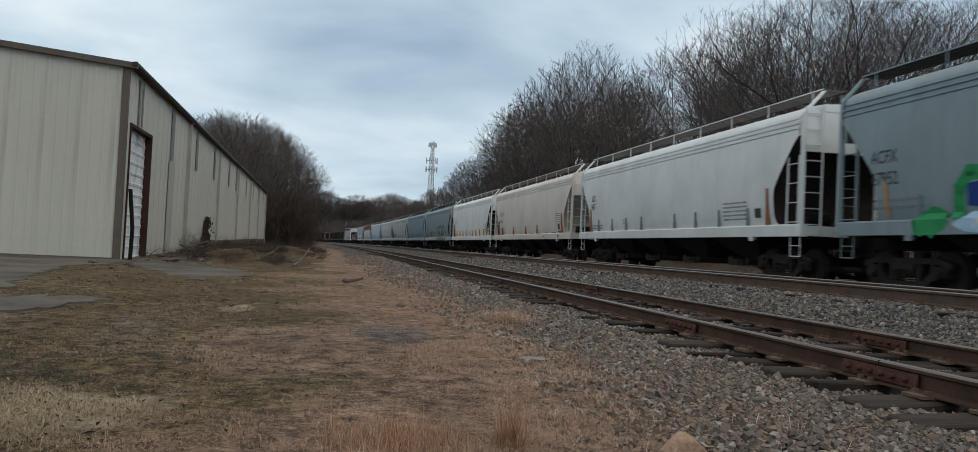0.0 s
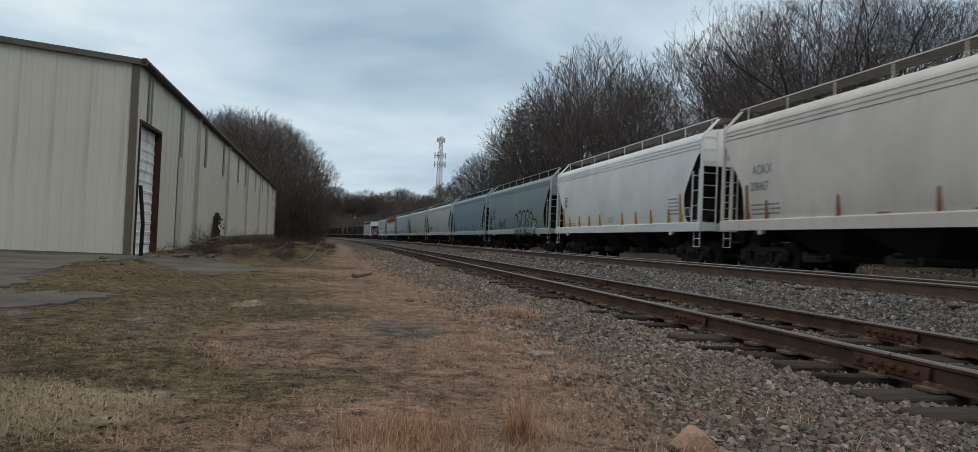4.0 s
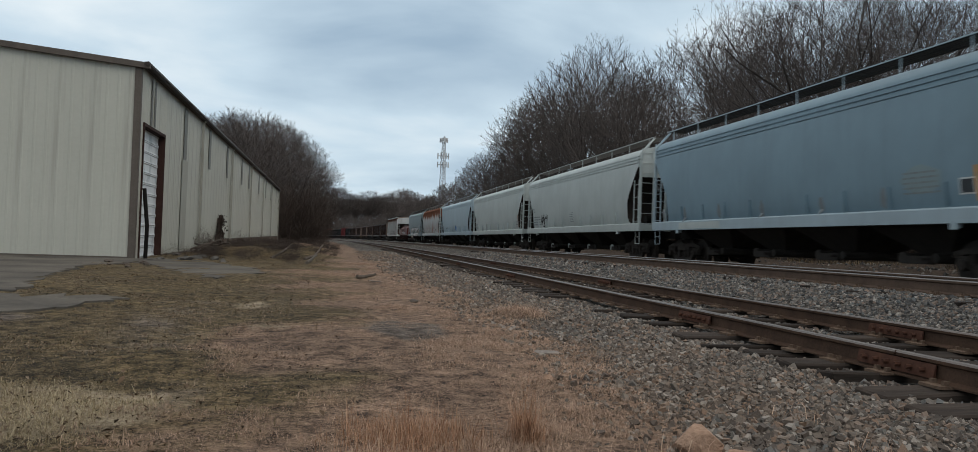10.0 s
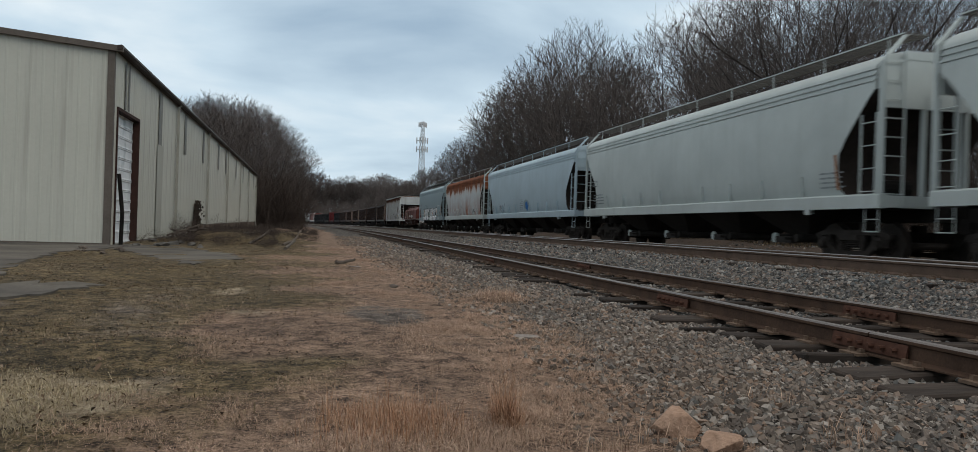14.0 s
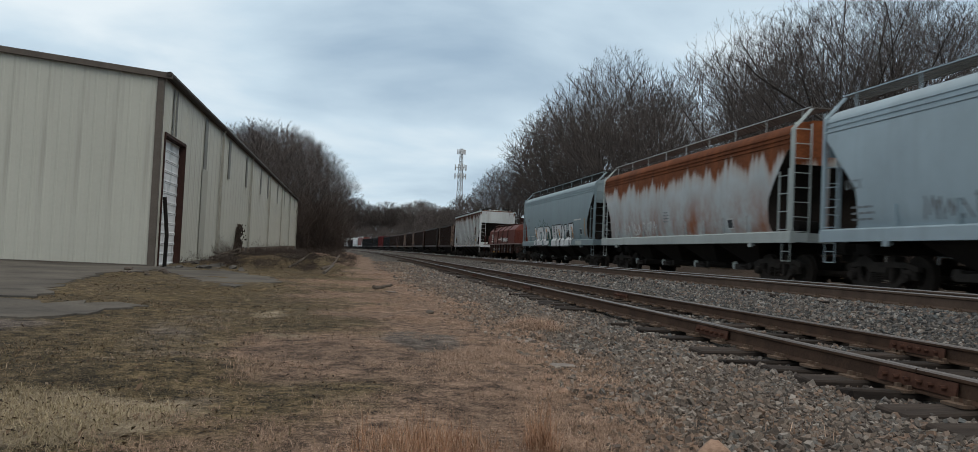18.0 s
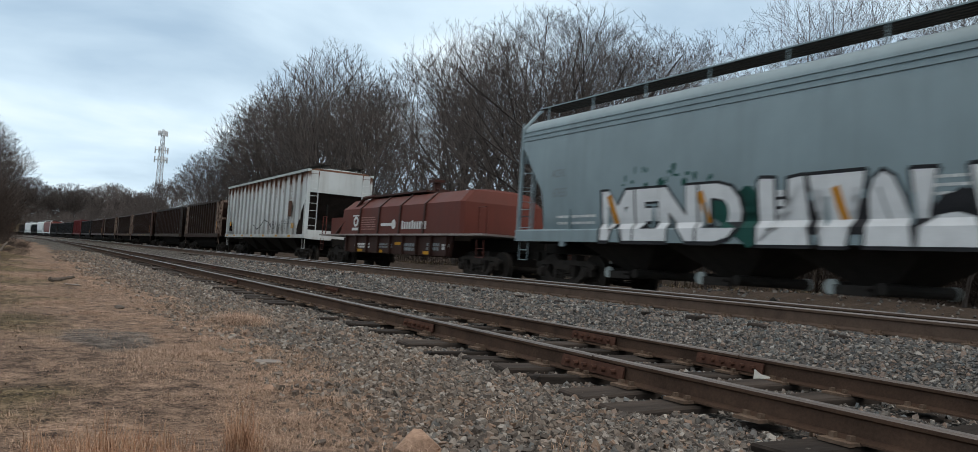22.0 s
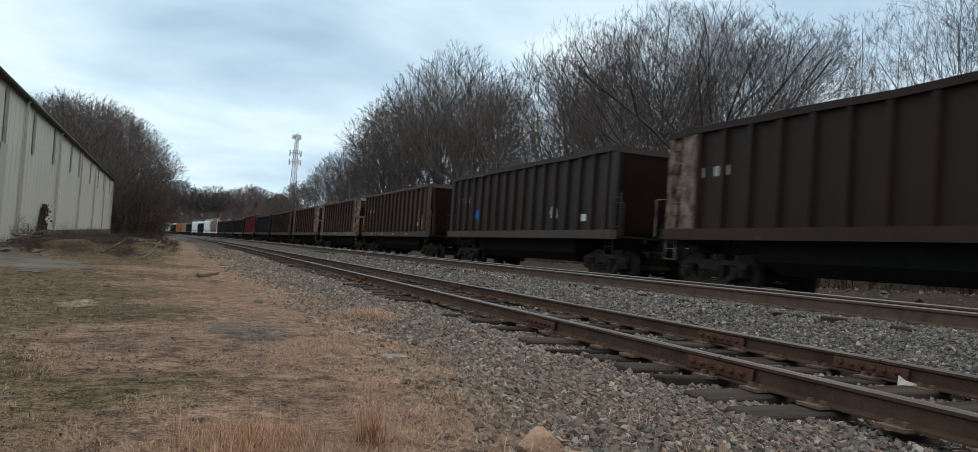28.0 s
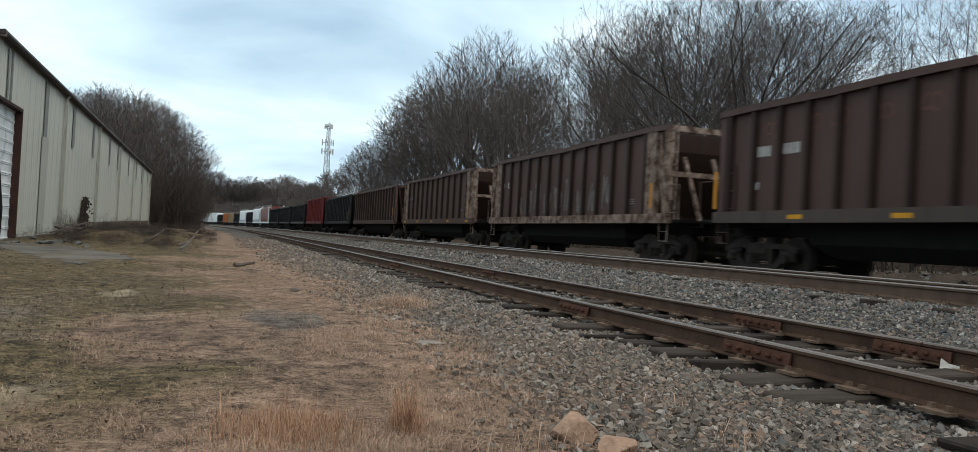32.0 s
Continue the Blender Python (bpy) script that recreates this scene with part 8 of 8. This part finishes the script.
def rock(name, label, x, y, size, mat, seed, cat="rock"):
    bm = bmesh.new()
    bmesh.ops.create_icosphere(bm, subdivisions=4, radius=1)
    noise.seed_set(seed)
    rnd = random.Random(seed)
    cuts = [(Vector((rnd.gauss(0, 1), rnd.gauss(0, 1), rnd.gauss(0.2, 1))).normalized(), rnd.uniform(0.55, 0.85)) for _ in range(14)]
    for v in bm.verts:
        p = v.co.normalized()
        k = 1 + 0.30 * noise.noise(p * 1.3 + Vector((seed, 0, 0))) + 0.12 * noise.noise(p * 3.1) + 0.10 * noise.noise(p * 6) + 0.06 * noise.noise(p * 14)
        q = p * k
        for n, d in cuts:
            over = q.dot(n) - d
            if over > 0:
                q = q - n * (over * 0.92)
        q.x, q.y, q.z = q.x * size[0], q.y * size[1], max(q.z, -0.55) * size[2]
        v.co = q
    noise.seed_set(1)
    me = mesh_of(name, bm, mat)
    me.shade_smooth()
    me.set_sharp_from_angle(angle=radians(16))
    ob = tagged(new(name, me), label, cat)
    ob.matrix_basis = Matrix.Translation((x, y, ground_height(x, y) + 0.35 * size[2])) @ pose(0, 0, 0, 0, 0, seed * 37)
    return ob


rock("rock", "large tan rock on the edge of the ballast", 1.41, 2.93, (0.125, 0.10, 0.08), M["boulder"], 3)
rock("rock", "smaller tan rock beside the large one", 1.46, 2.66, (0.105, 0.085, 0.06), M["boulder"], 5)
rock("rock", "small tan stone half buried in the dry grass", 1.19, 4.46, (0.055, 0.03, 0.022), M["boulder"], 11)
rock("rock", "dark flat stone in the dry grass", 0.89, 10.1, (0.10, 0.06, 0.04), M["log"], 8)


def debris(name, label, pts, r, mat, cat="debris", n=7):
    bm = bmesh.new()
    rnd = random.Random(int(pts[0][0] * 100))
    full = []
    for a, b in zip(pts, pts[1:]):
        for k in range(4):
            full.append(Vector(a).lerp(Vector(b), k / 4) + Vector((rnd.gauss(0, r * 0.25), rnd.gauss(0, r * 0.25), rnd.gauss(0, r * 0.25))))
    full.append(Vector(pts[-1]))
    tube(bm, full, r, n, r * 0.6)
    ob = tagged(new(name, mesh_of(name, bm, mat)), label, cat)
    return ob


def gz(x, y, d=0.0):
    return (x, y, ground_height(x, y) + d)


debris("broken_branch", "short rotten log lying in the dry grass", [gz(0.22, 15.3, 0.03), gz(0.42, 15.4, 0.05), gz(0.60, 15.45, 0.10)], 0.04, M["log"], "log")
debris("broken_branch", "fallen grey branch beside the warehouse", [gz(-1.35, 27.0, 0.05), gz(-1.1, 28.2, 0.12), gz(-0.85, 29.6, 0.38)], 0.05, M["log"], "branch")
for k, (x, y, a, l) in enumerate(((1.5, 5.6, 25, 0.20), (0.55, 14.6, 40, 0.25))):
    bm = bmesh.new()
    vs = box(bm, -l / 2, l / 2, -0.05, 0.05, 0.0, 0.012)
    for i, v in enumerate(vs):
        v.co += Vector((0.03 * math.sin(i * 2.1 + k), 0.02 * math.cos(i * 1.7), 0))
    ob = tagged(new("scrap_board", mesh_of("scrap_board", bm, M["plate"])), "weathered scrap of board in the dry grass", "board")
    ob.matrix_basis = Matrix.Translation(gz(x, y, 0.012)) @ pose(0, 0, 0, 5, 3, a)


def paper():
    bm = bmesh.new()
    v = [bm.verts.new(p) for p in ((-0.10, -0.06, 0.0), (0.16, 0.0, 0.02), (-0.06, 0.08, 0.03), (-0.085, -0.02, 0.11), (0.0, 0.02, 0.05))]
    for f in ((0, 1, 4), (1, 2, 4), (2, 3, 4), (3, 0, 4)):
        bm.faces.new([v[i] for i in f])
    bmesh.ops.solidify(bm, geom=bm.faces[:], thickness=0.004)
    ob = tagged(new("crumpled_paper", mesh_of("crumpled_paper", bm, M["paper"])), "crumpled white paper against the siding rail", "paper")
    ob.matrix_basis = Matrix.Translation((4.98, 4.25, RAIL_Z - 0.17)) @ pose(0, 0, 0, 0, 0, -40) @ Matrix.Diagonal((0.68, 0.68, 0.68, 1))


paper()


def build_tower():
    az = radians(6.78)
    D = 340.0
    bx, by = D * math.sin(az), D * math.cos(az)
    top = D * math.tan(radians(7.2))
    base = ground_height(bx, by)
    tw = thing("cell_tower", "tall grey lattice mobile phone tower behind the trees", "tower", m=Matrix.Translation((bx, by, base)))
    Ht = top - base
    def half(z):
        return 2.3 - 1.6 * z / Ht
    legs = [(math.cos(a), math.sin(a)) for a in (0.5, 0.5 + 2.094, 0.5 + 4.189)]
    for c, s in legs:
        bm = bmesh.new()
        tube(bm, [(c * half(0), s * half(0), 0), (c * half(Ht), s * half(Ht), Ht)], 0.16, 6, 0.11)
        part("leg", bm, M["tower"], tw)
    bm = bmesh.new()
    z, k = 0.0, 0
    while z < Ht - 1.5:
        dz = 2.6
        for i in range(3):
            a, b = legs[i], legs[(i + 1) % 3]
            tube(bm, [(a[0] * half(z), a[1] * half(z), z), (b[0] * half(z + dz), b[1] * half(z + dz), z + dz)], 0.07, 4)
            tube(bm, [(b[0] * half(z), b[1] * half(z), z), (a[0] * half(z + dz), a[1] * half(z + dz), z + dz)], 0.07, 4)
            tube(bm, [(a[0] * half(z), a[1] * half(z), z), (b[0] * half(z), b[1] * half(z), z)], 0.06, 4)
        z += dz
    part("lattice", bm, M["tower"], tw)
    for z, n, wide, hgt in ((Ht - 0.6, 12, 2.0, 2.0), (Ht - 7.4, 9, 2.9, 2.6), (Ht - 11.2, 9, 2.9, 2.4)):
        ring = [(wide * math.cos(0.5 + 2 * math.pi * k / 3), wide * math.sin(0.5 + 2 * math.pi * k / 3), z) for k in range(3)]
        bm = bmesh.new()
        for a, b in zip(ring, ring[1:] + ring[:1]):
            tube(bm, [a, b], 0.09, 4)
            tube(bm, [(0, 0, z), a], 0.08, 4)
        part("antenna_mount", bm, M["tower"], tw)
        for a, b in zip(ring, ring[1:] + ring[:1]):
            for f in np.linspace(0.05, 0.95, n // 3):
                x, y = a[0] + (b[0] - a[0]) * f, a[1] + (b[1] - a[1]) * f
                bm = bmesh.new()
                box(bm, x - 0.2, x + 0.2, y - 0.14, y + 0.14, z - hgt / 2, z + hgt / 2)
                part("panel_antenna", bm, M["antenna"], tw)


build_tower()


# ---- clutter at the foot of the warehouse ----
def at_wall(s, out, up=0.0):
    p = SHED @ Vector((out, s, 0))
    return (p.x, p.y, max(ground_height(p.x, p.y), -2) + up)


def dead_vine():
    rnd = random.Random(2)
    vine = thing("dead_vine", "dark dead vine climbing the warehouse wall", "vine")
    bm = bmesh.new()
    for _ in range(26):
        s, top = 16.8 - 1.8 * rnd.random() ** 2 + rnd.gauss(0, 0.2), rnd.uniform(0.5, 1.7)
        a = SHED @ Vector((0.12 + rnd.random() * 0.25, s, -0.3))
        pts = [a]
        for k in range(6):
            f = (k + 1) / 6
            pts.append(SHED @ Vector((0.08 + rnd.random() * 0.12, s + rnd.gauss(0, 0.14) + 0.35 * f * (17.1 - s), top * f)))
        tube(bm, pts, 0.03, 5, 0.012)
    part("stems", bm, M["ivy"], vine)
    bm = bmesh.new()
    for _ in range(520):
        f = rnd.random() ** 1.1
        c = SHED @ Vector((0.06 + abs(rnd.gauss(0, 0.13)), 17.1 - 1.5 * (1 - f) * rnd.random() + rnd.gauss(0, 0.30 - 0.12 * f), 1.75 * f - 0.15))
        m = Matrix.Translation(c) @ Euler((rnd.uniform(0, 6), rnd.uniform(0, 6), rnd.uniform(0, 6))).to_matrix().to_4x4()
        r = rnd.uniform(0.05, 0.12)
        vs = [bm.verts.new(m @ Vector(p)) for p in ((-r, 0, 0), (0, -r * 0.5, 0.02), (r, 0, 0), (0, r * 0.5, 0.02))]
        bm.faces.new(vs)
    part("withered_leaves", bm, M["ivy"], vine)["kind"] = "stuff"


dead_vine()


def heap(label, s0, s1, out, n, seed):
    """Broken limbs and boards dumped along the wall, each a thing of its own."""
    rnd = random.Random(seed)
    for k in range(n):
        s, o = rnd.uniform(s0, s1), rnd.uniform(0.3, out)
        a = Vector(at_wall(s, o, 0.04))
        ang = rnd.uniform(0, 6.28)
        l = rnd.uniform(0.6, 1.9)
        b = Vector(at_wall(s + l * math.sin(ang), max(0.2, o + l * math.cos(ang)), rnd.uniform(0.05, 0.35)))
        debris("fallen_branch", label, [tuple(a), tuple(a.lerp(b, 0.5) + Vector((0, 0, rnd.uniform(0, 0.12)))), tuple(b)], rnd.uniform(0.025, 0.06), M["log"], "branch", 6)


heap("grey broken branch in the litter by the warehouse", 8.5, 17.0, 1.3, 26, 1)
M["footing"] = surf("earth_stained_footing", (0.035, 0.027, 0.021), (0.105, 0.080, 0.062), 2.5, 0.9, 0, 0.4, 0.02, 18)
M["pier"] = surf("stained_block_pier", (0.10, 0.078, 0.060), (0.20, 0.16, 0.13), 3, 0.9, 0, 0.4, 0.01, 22)
M["rubble"] = surf("dirty_broken_concrete", (0.045, 0.041, 0.037), (0.15, 0.14, 0.128), 4, 0.9, 0, 0.4, 0.01, 25)


def wall_footing():
    """The stained footing under the far half of the long wall, with block piers standing proud of it."""
    rnd = random.Random(19)
    bm = bmesh.new()
    n = 40
    loft(bm, [[(0.02, 18.4 + 46 * k / n, -0.5), (0.10 + 0.03 * rnd.random(), 18.4 + 46 * k / n, -0.5), (0.09, 18.4 + 46 * k / n, 0.40 + 0.05 * rnd.random()), (0.02, 18.4 + 46 * k / n, 0.44)] for k in range(n + 1)])
    foot = tagged(new("footing", mesh_of("footing", bm, M["footing"])), "earth-stained footing under the warehouse wall", "footing", kind="structure")
    foot.matrix_basis = SHED
    s = 18.6
    while s < 60:
        w = rnd.uniform(0.35, 0.7)
        bm = bmesh.new()
        box(bm, 0.03, 0.22, s, s + w, -0.5, 0.36 + 0.08 * rnd.random())
        part("pier", bm, M["pier"], foot, bevel=0.02)
        s += w + rnd.uniform(0.9, 2.2)


wall_footing()
debris("concrete_pipe", "dark rusty pipe end lying against the footing", [at_wall(22.5, 0.5, 0.30), at_wall(26.0, 0.55, 0.42)], 0.20, M["footing"], "pipe", 12)
for pts, r, label, cat in ((((-3.0, 30.3), (-2.95, 33.0), (-3.0, 36.5)), 0.075, "grey rotten log on the weedy mound", "log"), (((-2.5, 27.8), (-2.2, 29.5), (-2.1, 31.4)), 0.045, "grey rotten log on the weedy mound", "log"),
                           (((-1.10, 23.2), (-1.0, 25.0), (-0.95, 26.6)), 0.05, "split grey timber lying in the weeds", "timber"), (((-3.6, 33.0), (-3.2, 34.5), (-2.6, 35.4)), 0.08, "grey rotten log on the weedy mound", "log")):
    debris("fallen_log", label, [gz(x, y, 0.03 + 0.09 * k) for k, (x, y) in enumerate(pts)], r, M["dry_timber"], cat, 8)
for k in range(9):
    x, y = random.Random(60 + k).uniform(-5.3, -3.3), random.Random(80 + k).uniform(22.9, 26.5)
    r = random.Random(90 + k).uniform(0.13, 0.26)
    rock("concrete_chunk", "broken concrete chunk dumped at the wall's foot", x, y, (r, r * 0.7, r * 0.45), M["rubble"], 50 + k, "rubble")
rnd_b = random.Random(41)
for k in range(16):
    s, o = rnd_b.uniform(7.5, 44), rnd_b.uniform(0.2, 2.6)
    p = at_wall(s, o)
    sh = tagged(new("bare_shrub", rnd_b.choice(SHRUBS)), "low tangled weeds against the warehouse wall", "shrub", "weeds along the warehouse")
    k2 = rnd_b.uniform(0.12, 0.26)
    sh.matrix_basis = Matrix.Translation(p) @ pose(0, 0, 0, 0, 0, rnd_b.uniform(0, 360)) @ Matrix.Diagonal((k2 * 1.5, k2 * 1.5, k2, 1))
weeds = []
for k in range(190):
    x, y, h = rnd_b.uniform(-5.5, -0.4), 24.0 + 27 * rnd_b.random(), rnd_b.uniform(0.04, 0.125)
    weeds.append((x, y, h * 2.2, h))
thicket("dry_weeds", "low dry weeds on the dumped soil", weeds, 73)
for k, (s, o, r) in enumerate(((0.9, 2.4, 0.16), (0.4, 2.9, 0.12), (1.2, 3.1, 0.2), (-0.3, 2.7, 0.1), (0.2, 3.4, 0.14), (1.9, 2.2, 0.11), (-0.8, 3.2, 0.12))):
    p = at_wall(s - 4.2, o - 2.2)
    rock("rubble", "broken concrete rubble at the drive's edge", p[0], p[1], (r * 0.7, r * 0.6, r * 0.45), M["log"], 20 + k, "rubble")


motions()
